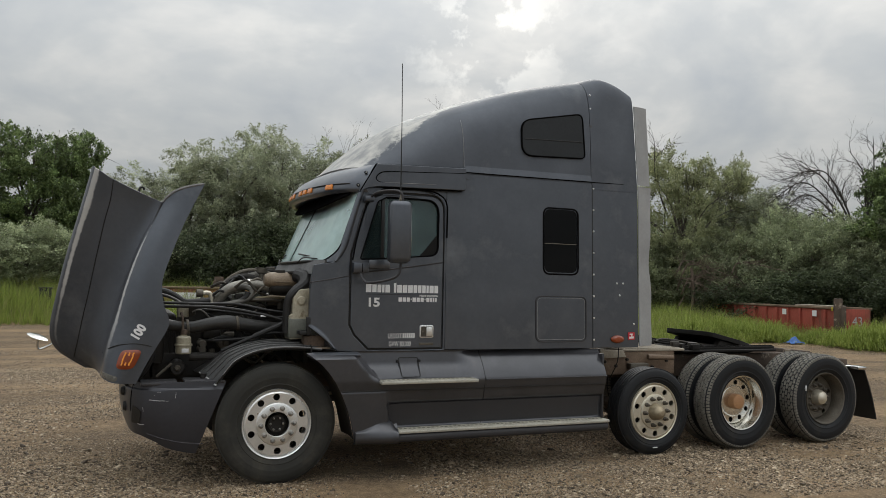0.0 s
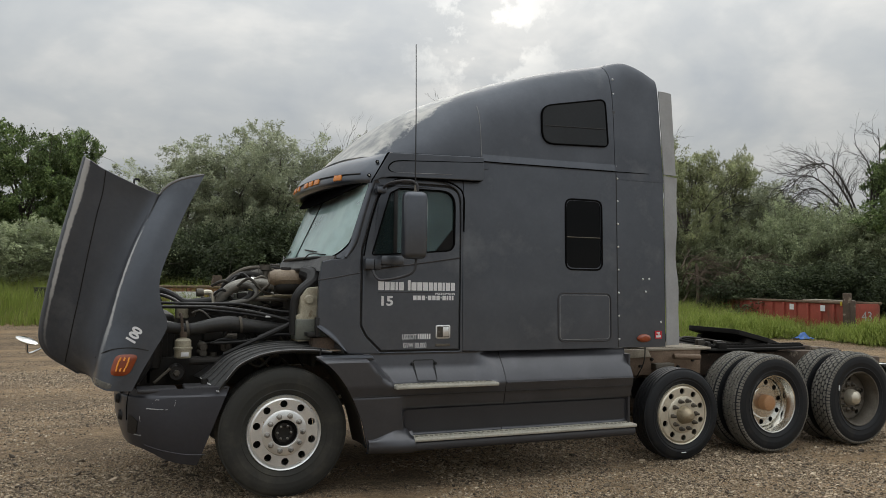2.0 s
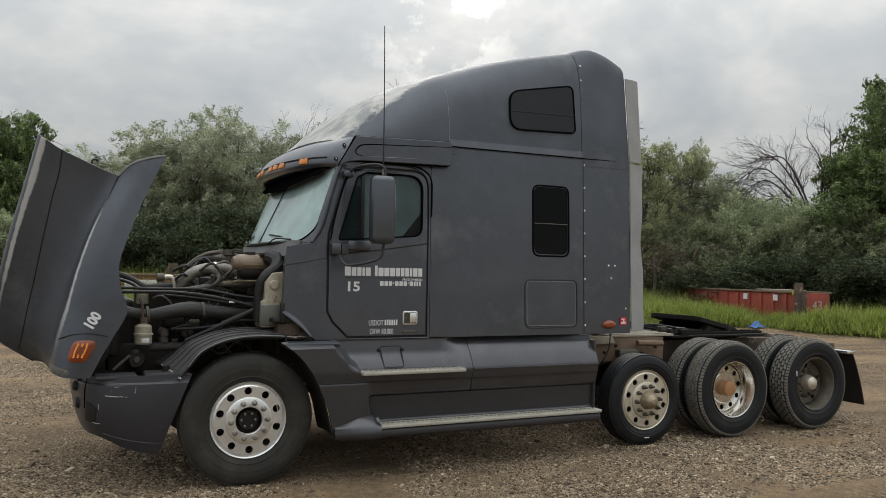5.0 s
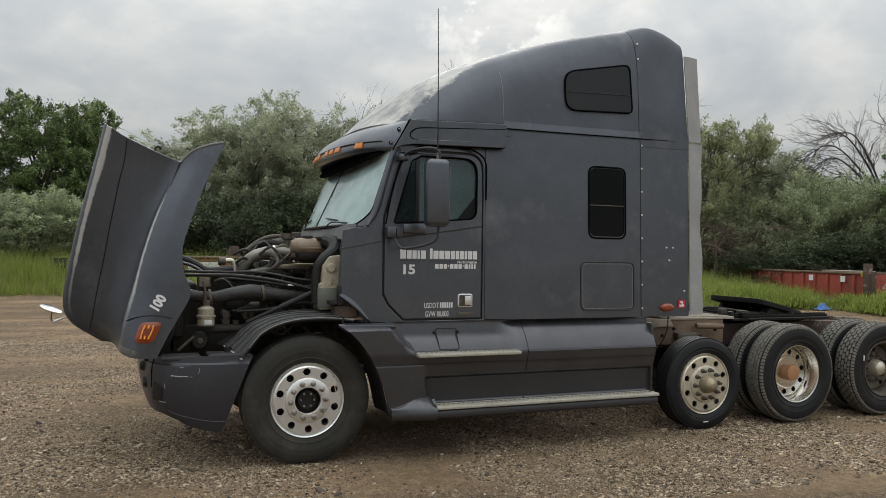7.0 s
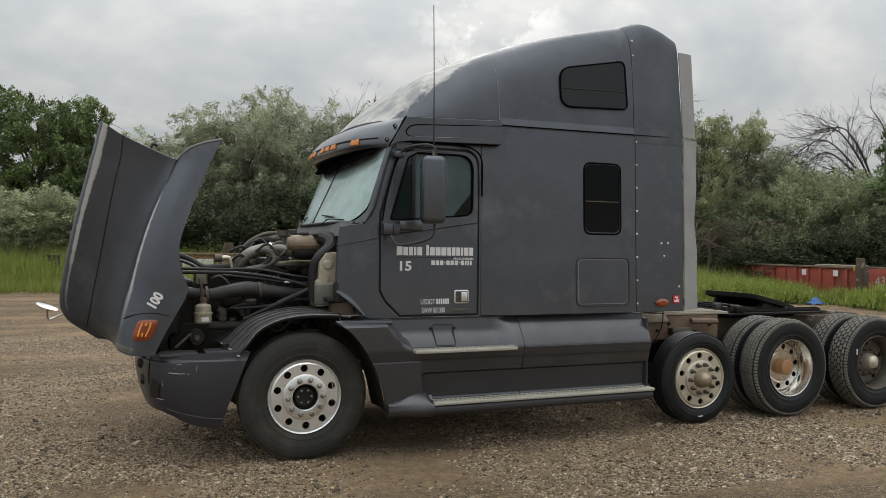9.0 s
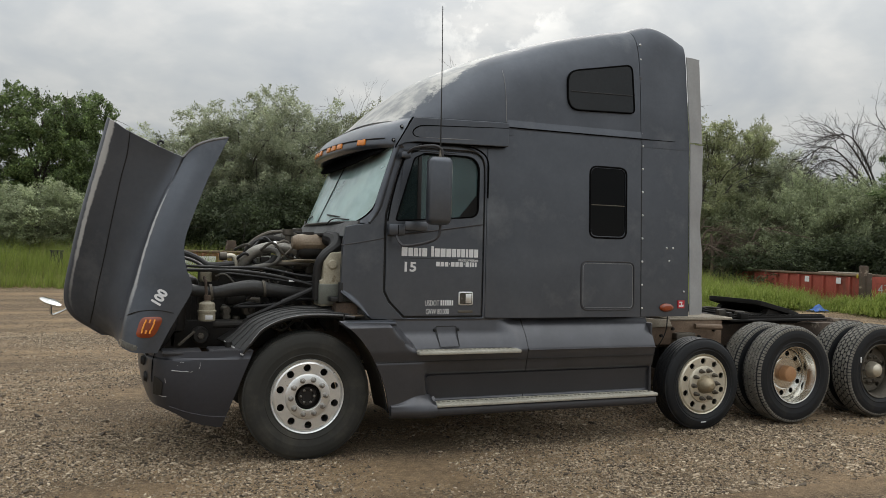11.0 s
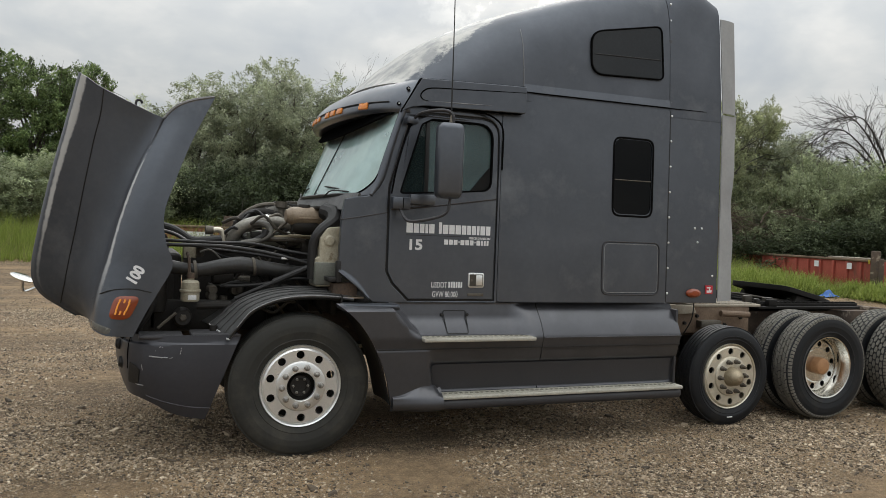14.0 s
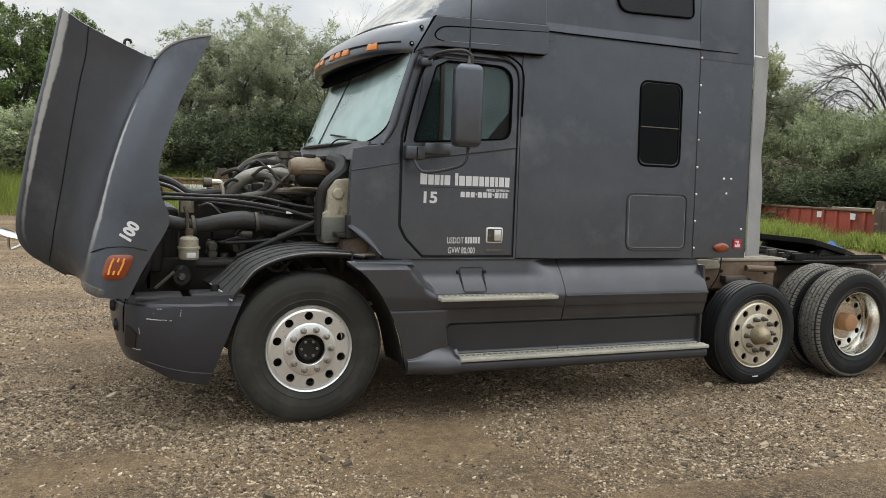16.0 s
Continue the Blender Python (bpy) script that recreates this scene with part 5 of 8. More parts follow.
for x in (1.12, 1.335):
    part("door_catch", lathe([(0.0, -0.02), (0.012, -0.018), (0.016, 0.0), (0.016, 0.02)], 10, (x, skirt_y(x, 1.05), 1.05)), BLACK, truck)


# bumper
def bumper_plan(s, drop=0.0):
    """Plan line from the wheel opening on the near side round to the far side."""
    pts = [(-0.42, 0.09), (-0.75, 0.07), (-1.0, 0.095), (-1.13, 0.17), (-1.20, 0.33), (-1.24, 0.70), (-1.25, 1.22)]
    half = spline([(x, y, 0) for x, y in pts], 6)
    full = half + [Vector((p.x, W - p.y, 0)) for p in half[-2::-1]]
    k = s * (len(full) - 1)
    i = min(int(k), len(full) - 2)
    return full[i].lerp(full[i + 1], k - i)


def bumper(u, v):
    p = bumper_plan(v)
    side = max(0.0, min(1.0, (p.x + 1.0) / 0.58))
    lo, hi = along([(-1.25, 0.475), (-1.12, 0.455), (-0.95, 0.385), (-0.75, 0.335), (-0.55, 0.305), (-0.42, 0.29)], p.x), 0.905
    z = lo + (hi - lo) * u
    back = side * (1 - u) * -0.24
    tuck = 0.05 * (1 - u) ** 3
    bulge = 0.02 * math.sin(u * math.pi)
    c = Vector((p.x - -0.2, p.y - W / 2, 0)).normalized()
    tuck += 0.013 * ease((z - 0.842) / 0.012)                          # a ledge under the top edge
    return (p.x + back + c.x * (bulge - tuck), p.y + c.y * (bulge - tuck), z)


bp = part("bumper", surface(bumper, 44, 90, 0.02), BUMPER_PAINT, truck, "dark grey moulded bumper with scuffs")
both_sides("bumper_top", lambda: box(-1.11, -0.815, 0.095, 0.34, 0.875, 0.906, 0.012), PAINT_DARK, bp)
both_sides("bumper_top", lambda: box(-0.765, -0.43, 0.095, 0.34, 0.885, 0.914, 0.012), PAINT_DARK, bp)


def on_bumper(x, z, out=0.002):
    """The point of the near side's skin at x along the truck and height z."""
    best = min((k / 400 for k in range(0, 190)), key=lambda s: abs(bumper(0.5, s)[0] - x))
    u = min(1.0, max(0.0, min((k / 60 for k in range(61)), key=lambda q: abs(bumper(q, best)[2] - z))))
    p, q = Vector(bumper(u, best)), Vector(bumper(u, min(1, best + 0.01)))
    n = (q - p).cross(Vector((0, 0, 1))).normalized()
    return p + n * (out if n.y < 0 else -out)


both_sides("bumper_seam", lambda: tube([on_bumper(-1.175, z) for z in (0.66, 0.74, 0.82, 0.89)], 0.0035, 6), SEAL_AND_SHADE, bp)
# dark sheet on the skin stands in for the shade of a recess
both_sides("tow_pocket", lambda: surface(lambda u, v: on_bumper(-1.155 + 0.06 * v - 0.02 * (1 - u), 0.565 + 0.15 * u * (1 - 0.3 * v), 0.003), 6, 6, 0.004), DARK, bp)
part("scuff", tube([on_bumper(x, z) for x, z in ((-1.14, 0.565), (-1.11, 0.556), (-1.085, 0.558))], 0.003, 5), WORN, bp, "pale scuff")
part("scuff", tube([on_bumper(x, z) for x, z in ((-1.085, 0.70), (-1.08, 0.66))], 0.0022, 5), WORN, bp, "pale scuff")
for sgn in (0, 1):
    f = (lambda b: mirror_y(b, W)) if sgn else (lambda b: b)
    part("fog_lamp", f(lathe([(0.0, -1.262), (0.03, -1.257), (0.042, -1.235), (0.042, -1.15)], 16, (0, 0.45, 0.80), "x")), BLACK, bp, "round dark fog lamp")
    part("fog_lamp", f(lathe([(0.0, -1.238), (0.035, -1.234), (0.048, -1.21), (0.048, -1.12)], 16, (0, 0.36, 0.685), "x")), BLACK, bp, "round dark fog lamp")
    part("valance_seam", f(tube([(-0.60, 0.072, 0.385), (-0.75, 0.062, 0.40), (-0.92, 0.072, 0.44), (-1.05, 0.11, 0.485)], 0.003, 6)), BUMPER_PAINT, bp)
scrape_rng = random.Random(9)
for line, n in (([(-1.04, 0.071, 0.768), (-0.95, 0.062, 0.757), (-0.87, 0.05, 0.757), (-0.84, 0.048, 0.775), (-0.832, 0.05, 0.81), (-0.83, 0.053, 0.845)], 18), ([(-1.0, 0.068, 0.80), (-0.98, 0.066, 0.825), (-0.95, 0.064, 0.83)], 6)):
    q = spline([Vector(p) for p in line], 8)
    for k in range(n):
        a = scrape_rng.randrange(len(q) - 2)
        ln = scrape_rng.choice((1, 1, 2, 3))
        part("paint_chip", tube([q[a] + Vector((0, -0.002, scrape_rng.uniform(-0.004, 0.004))), q[min(a + ln, len(q) - 1)] + Vector((0, -0.002, 0))], scrape_rng.uniform(0.0018, 0.004), 5, 1), WORN, bp)


# tilted hood
def hood_arch(z):
    return along([(0.90, -1.15), (1.06, -1.075), (1.2, -1.0), (1.40, -0.905), (1.56, -0.955), (1.75, -0.97), (1.95, -0.915), (2.27, -0.80), (2.6, -0.65)], z)


def hood_crease(z):
    return along([(0.9, -1.435), (1.15, -1.41), (1.45, -1.34), (1.97, -1.19), (2.42, -1.0)], z)


def hood_top(z):
    return along([(0.92, -1.46), (1.0, -1.60), (1.12, -1.77), (1.27, -1.835), (1.6, -1.795), (1.98, -1.72), (2.35, -1.63), (2.75, -1.535)], z)


# across the hood: 0 middle line, 0.5 upper corner, 0.8 crease, 1 wheel arch
def hood(c, s):
    hi = along([(0.0, 2.72), (0.4, 2.715), (0.5, 2.69), (0.58, 2.61), (0.80, 2.425), (0.835, 2.425), (0.86, 2.45), (0.90, 2.507), (0.94, 2.552), (1.0, 2.598)], c)
    lo = along([(0.0, 0.96), (0.5, 0.96), (0.72, 0.935), (0.8, 0.96), (0.86, 0.945), (0.92, 0.915), (1.0, 0.905)], c)
    z = lo + (hi - lo) * s
    xt, xc, xa = hood_top(z), hood_crease(z), hood_arch(z)
    taper = 1 - s                                    # the front end is narrower
    yc = along([(0.0, W / 2), (0.3, 0.72), (0.42, 0.50), (0.5, 0.43), (0.58, 0.40), (0.76, 0.28), (0.80, 0.225), (0.84, 0.12), (0.92, 0.035), (1.0, 0.02)], c)
    if c < 0.5:
        k = c / 0.5
        x = xt - 0.03 * (1 - k * k) + 0.02 * max(0, (k - 0.75) / 0.25) ** 2
    elif c < 0.8:
        k = (c - 0.5) / 0.3
        x = xt + 0.02 + (xc - xt - 0.02) * k
    else:
        k = (c - 0.8) / 0.2
        x = xc + (xa - xc) * k ** 1.8
    y = yc + 0.02 * max(0, 0.35 - s) / 0.35 * (1 if c > 0.8 else 0.4)
    y += (0.36 * (1 - s) - 0.11 * s) * along([(0.0, 0.0), (0.35, 0.6), (0.45, 1.0), (0.70, 1.0), (0.80, 0.4), (0.86, 0.0), (1.0, 0.0)], c)
    y += 0.11 * s * along([(0.8, 0.0), (0.86, 1.0), (1.0, 1.0)], c)
    return (x, y, z)


def hood_half():
    return surface(lambda u, v: hood(u, v), 72, 40, 0.010, uv=True)


hd = part("hood", hood_half(), HOOD_PAINT, truck, "dark grey moulded hood, tilted forward and open", 50)
part("hood_half", mirror_y(hood_half(), W), HOOD_PAINT, hd, "", 50)


def on_hood(c, s, out=0.004):
    a, b, d = (Vector(hood(*q)) for q in ((c, s), (c + 0.01, s), (c, s + 0.01)))
    nrm = (b - a).cross(d - a).normalized()
    if nrm.y > 0:
        nrm = -nrm
    return a + nrm * out


SEAM = [(0.05, 0.508), (0.07, 0.554), (0.1, 0.597), (0.15, 0.631), (0.2, 0.643), (0.3, 0.645), (0.5, 0.636), (0.7, 0.617), (0.8, 0.604), (1.0, 0.592)]
# pale rim tube: the sky's highlight on the edge put into colour
part("hood_edge", tube([on_hood(c, 0.999, 0.0) for c in (0.83, 0.845, 0.86, 0.88, 0.90, 0.93, 0.96, 0.985, 0.998)], [0.004, 0.008, 0.010, 0.011, 0.011, 0.011, 0.011, 0.010, 0.006], 6), WORN_AND_LIT_EDGE, hd)
part("hood_seam", tube([on_hood(along(SEAM, s), s, 0.001) for s in (0.06, 0.085, 0.12, 0.16, 0.22, 0.3, 0.4, 0.5, 0.6, 0.7, 0.8, 0.9, 1.0)], 0.004, 6), BLACK, hd)


# turn signal and head lamp
def patch(c0, c1, s0, s1, out, rad=4.0, n=14):
    """A rounded lens that follows the hood's skin."""
    def f(u, v):
        a, b = 2 * u - 1, 2 * v - 1
        k = (abs(a) ** rad + abs(b) ** rad) ** (1 / rad) or 1
        m = max(abs(a), abs(b))
        a, b = a * m / k if k else 0, b * m / k if k else 0
        return on_hood((c0 + c1) / 2 + (c1 - c0) / 2 * a, (s0 + s1) / 2 + (s1 - s0) / 2 * b, out * (1 - 0.5 * m ** 4))
    return surface(f, n, n, 0.012)


ts = part("turn_signal", patch(0.912, 0.972, 0.070, 0.166, 0.022), AMBER, hd, "amber turn signal lens")
for a in range(3):
    part("reflector_bar", tube([on_hood(0.930 + a * 0.011, 0.09, 0.033), on_hood(0.930 + a * 0.011, 0.105, 0.030)], 0.0065, 6), AMBER_BRIGHT, ts)
    part("reflector_bar", tube([on_hood(0.930 + a * 0.011, 0.138, 0.033), on_hood(0.930 + a * 0.011, 0.153, 0.030)], 0.0065, 6), AMBER_BRIGHT, ts)
part("reflector_bar", tube([on_hood(0.929, 0.105, 0.033), on_hood(0.929, 0.14, 0.030)], 0.0065, 6), AMBER_BRIGHT, ts)
part("reflector_bar", tube([on_hood(0.9535, 0.105, 0.033), on_hood(0.9535, 0.14, 0.030)], 0.0065, 6), AMBER_BRIGHT, ts)
part("head_lamp", patch(0.83, 0.93, 0.006, 0.036, 0.004), OLD_LENS, hd, "clear head lamp lens with chrome reflector")
part("lamp_seam", tube([on_hood(c, s, 0.002) for c, s in ((0.80, 0.12), (0.86, 0.165), (0.902, 0.19), (0.95, 0.195), (0.988, 0.18))], 0.004, 6), BLACK, hd)


def hood_number():
    p = Vector(on_hood(0.930, 0.266, 0.004))
    a, b = Vector(on_hood(0.955, 0.266, 0.004)), Vector(on_hood(0.930, 0.31, 0.004))
    up = (b - p).normalized()
    right = (a - p)
    right = (right - up * right.dot(up)).normalized()
    out = right.cross(up)
    m = Matrix((right, up, out)).transposed().to_4x4()
    m.translation = p
    return m @ pose(0, 0, 0, 0, 0, 72)


lettering("hood_number", "100", 0.102, hood_number() @ pose(-0.072, -0.06, 0.002), WHITE, hd, "white number decal", bold=0.005, squeeze=0.84)
part("hood_latch", tube([(-1.17, 0.40, 2.47), (-1.17, 0.41, 2.55), (-1.14, 0.42, 2.56), (-1.13, 0.42, 2.54)], 0.009, 8), BLACK, hd, "black hood latch hook")
hm = part("hood_mirror", lathe([(0.0, -0.035), (0.06, -0.03), (0.11, -0.012), (0.118, 0.0), (0.1, 0.008), (0.0, 0.012)], 24, (0, 0, 0), "z"), CHROME, hd, "round chrome hood mirror on a bent arm")
hm.matrix_basis = pose(-2.05, 2.15, 1.145, 9, 20, 0) @ Matrix.Diagonal((0.88, 0.88, 1.0, 1))
part("mirror_arm", tube([(-1.78, 2.1, 1.16), (-1.90, 2.13, 1.08), (-2.0, 2.15, 1.025), (-2.045, 2.15, 1.03), (-2.05, 2.15, 1.13)], 0.012, 8), CHROME, hd)
both_sides("hood_stay", lambda: box(-1.16, -1.08, 0.40, 0.50, 0.75, 1.35, 0.02), DARK)
part("grille_shell", box(-1.60, -1.52, 0.95, W - 0.95, 1.1, 1.9, 0.03), DARK, truck)


# wheel-arch liner of black plastic, ribbed
def liner(u, v):
    pts = spline([(-0.66, 0, 0.955), (-0.56, 0, 1.02), (-0.42, 0, 1.13), (-0.22, 0, 1.205), (0.0, 0, 1.232), (0.25, 0, 1.225), (0.40, 0, 1.205)], 8)
    k = u * (len(pts) - 1)
    i = min(int(k), len(pts) - 2)
    p = pts[i].lerp(pts[i + 1], k - i)
    d = (pts[i + 1] - pts[i]).normalized()
    up = Vector((-d.z, 0, d.x))
    t = min(1.0, v / 0.62)
    drop = (0.035 + 0.055 * (1 - u) ** 2) * (1 - t) ** 1.3            # the shoulder falls towards the outside
    rib = 0.013 * math.cos(t * math.pi * 8) if t < 1 else 0.013
    p = p - up * (drop - rib + 0.013)
    return (p.x + 0.10 * (1 - v) * (1 - u) ** 3, 0.05 + 0.47 * v, p.z)


both_sides("liner_edge", lambda: tube([liner(k / 12, 0.0) for k in range(2, 13)], [0.003, 0.0045, 0.0055, 0.0045], 6), WORN_AND_LIT_EDGE)
# pale ridge tubes: dust, with the ribs' highlights painted in
for ridge in (0.155, 0.31, 0.465, 0.62):
    both_sides("liner_ridge", lambda: tube([Vector(liner(k / 12, ridge)) + Vector((0, 0, 0.001)) for k in range(13)], [0.004, 0.009, 0.007, 0.008, 0.004], 6), LINER_DUST_LIT)
both_sides("liner_edge", lambda: tube([liner(0.0, k / 24) for k in range(16)], [0.008, 0.006, 0.009, 0.005], 6, 1), WORN)
both_sides("wheel_arch_liner", lambda: surface(liner, 40, 96, 0.012), LINER, truck, "ribbed black plastic wheel-arch liner")
def splash_shield(u, v):
    z = 1.20 - 0.84 * u
    return (fairing_front(z) + 0.015 + 0.02 * math.sin(v * math.pi) + 0.05 * (1 - u) ** 2, 0.02 + 0.40 * v, z)


both_sides("splash_shield", lambda: surface(splash_shield, 16, 8, 0.01), BLACK, truck, "black plastic shield behind the steer wheel")
both_sides("liner_bracket", lambda: tube([(-0.60, 0.25, 0.86), (-0.60, 0.25, 0.955)], 0.028, 10), DARK)


# ---- wheels ----
def tyre_profile(r, w, rim):
    """Tyre section, outer face at 0, running inwards along +y."""
    return [(rim, 0.045), (rim + 0.02, 0.02), (rim + 0.05, 0.006), (rim + 0.056, 0.002), (rim + 0.062, 0.005), ((r + rim) / 2 - 0.004, -0.002), ((r + rim) / 2, -0.003), ((r + rim) / 2 + 0.004, -0.003), (r - 0.075, 0.0), (r - 0.07, 0.0), (r - 0.06, 0.003), (r - 0.03, 0.008), (r - 0.01, 0.02), (r, 0.036),
            (r, w - 0.036), (r - 0.01, w - 0.02), (r - 0.06, w - 0.003), ((r + rim) / 2, w + 0.002), (rim + 0.03, w - 0.02), (rim, w - 0.05)]


def disc(inner, outer, holes):
    """A wheel disc: a flat ring with hand holes between two turned profiles of (radius, depth)."""
    bm = bmesh.new()
    circle = lambda cx, cz, r, k: [(cx + r * math.cos(2 * math.pi * i / k), cz + r * math.sin(2 * math.pi * i / k)) for i in range(k)]
    edges = []
    for ring in [circle(0, 0, outer[0][0], 72), circle(0, 0, inner[-1][0], 72)] + [circle(h[0], h[1], h[2], 18) for h in holes]:
        vs = [bm.verts.new((x, 0, z)) for x, z in ring]
        edges += [bm.edges.new((vs[i], vs[(i + 1) % len(vs)])) for i in range(len(vs))]
    bmesh.ops.triangle_fill(bm, use_beauty=True, edges=edges)
    for f in bm.faces:
        f.normal_update()
        if f.normal.y > 0:
            f.normal_flip()
    ret = bmesh.ops.extrude_face_region(bm, geom=bm.faces[:])
    bmesh.ops.translate(bm, verts=[g for g in ret["geom"] if isinstance(g, bmesh.types.BMVert)], vec=(0, -0.018, 0))
    bmesh.ops.translate(bm, verts=bm.verts[:], vec=(0, inner[-1][1] + 0.018, 0))
    bmesh.ops.recalc_face_normals(bm, faces=bm.faces[:])
    for prof in (inner, outer):
        lathe(prof, 72, bm=bm, caps=False)
    return bm


def ribs_of(r, w, at, deep=0.008):
    """Rubber ribs round the tread of a steer tyre."""
    bm = bmesh.new()
    for a, b in at:
        lathe([(r - 0.01, a), (r + deep - 0.002, a + 0.001), (r + deep, a + 0.004), (r + deep, b - 0.004), (r + deep - 0.002, b - 0.001), (r - 0.01, b)], 64, bm=bm, caps=False)
    return bm


def blocks_of(r, w, rows, count, kind):
    """Tread blocks of a drive tyre."""
    bm = bmesh.new()
    pitch = 2 * math.pi / count
    wide = (w - 0.05) / rows
    for row in range(rows):
        for k in range(count):
            a = pitch * (k + (0.5 if row % 2 else 0.0))
            y0, y1 = 0.025 + row * wide + 0.005, 0.025 + (row + 1) * wide - 0.005
            half = pitch * 0.44
            if kind == "hex":
                ring = [(-half, (y0 + y1) / 2), (-half * 0.55, y0), (half * 0.55, y0), (half, (y0 + y1) / 2), (half * 0.55, y1), (-half * 0.55, y1)]
            else:
                sk = half * 0.25 * (1 if row % 2 else -1)
                ring = [(-half + sk, y0), (half + sk, y0), (half - sk, y1), (-half - sk, y1)]
            drop = 0.014 if row in (0, rows - 1) else 0.0
            lo = [bm.verts.new(((r - 0.016) * math.cos(a + t), y, (r - 0.016) * math.sin(a + t))) for t, y in ring]
            hi = [bm.verts.new(((r + 0.009 - (drop if (y == y0 and row == 0) or (y == y1 and row == rows - 1) else 0)) * math.cos(a + t), y,
                                (r + 0.009 - (drop if (y == y0 and row == 0) or (y == y1 and row == rows - 1) else 0)) * math.sin(a + t))) for t, y in ring]
            m = len(ring)
            bm.faces.new(hi)
            for i in range(m):
                bm.faces.new((lo[i], lo[(i + 1) % m], hi[(i + 1) % m], hi[i]))
    # scalloped lugs that wrap over both shoulders
    lugs = count * 2
    for side in (0, 1):
        for k in range(lugs):
            a0, a1 = 2 * math.pi * (k + 0.12) / lugs, 2 * math.pi * (k + 0.88) / lugs
            prof = [(r - 0.036, 0.006), (r - 0.018, 0.009), (r - 0.005, 0.026), (r - 0.03, 0.03)]
            ends = [[bm.verts.new((q * math.cos(a), w - y if side else y, q * math.sin(a))) for q, y in prof] for a in (a0, a1)]
            for i in range(4):
                bm.faces.new((ends[0][i], ends[0][(i + 1) % 4], ends[1][(i + 1) % 4], ends[1][i]))
            bm.faces.new(ends[0]), bm.faces.new(ends[1])
    bmesh.ops.recalc_face_normals(bm, faces=bm.faces[:])
    return bm


def hand_holes(count, at, r, first=0.0):
    return [(at * math.cos(first + 2 * math.pi * i / count), at * math.sin(first + 2 * math.pi * i / count), r) for i in range(count)]


STEEL_BRIGHT = material("zinc_nuts", (0.5, 0.48, 0.44), 0.35, 0.9, (0.35, 0.33, 0.3), 14, 120, 0.6, 0.1)


def lug_nuts(parent, count, at, y, first, mat, big=1.0):
    for i in range(count):
        a = first + 2 * math.pi * i / count
        nt = part("lug_nut", lathe([(0.0, -0.034 * big), (0.008, -0.032 * big), (0.014, -0.024 * big), (0.016, -0.01), (0.022, -0.008), (0.023, 0.01)], 10), mat, parent) if i == 0 else \
            shared("lug_nut", lug_nuts.mesh, parent, Matrix())
        lug_nuts.mesh = nt.data
        nt.location = (at * math.cos(a), y, at * math.sin(a))


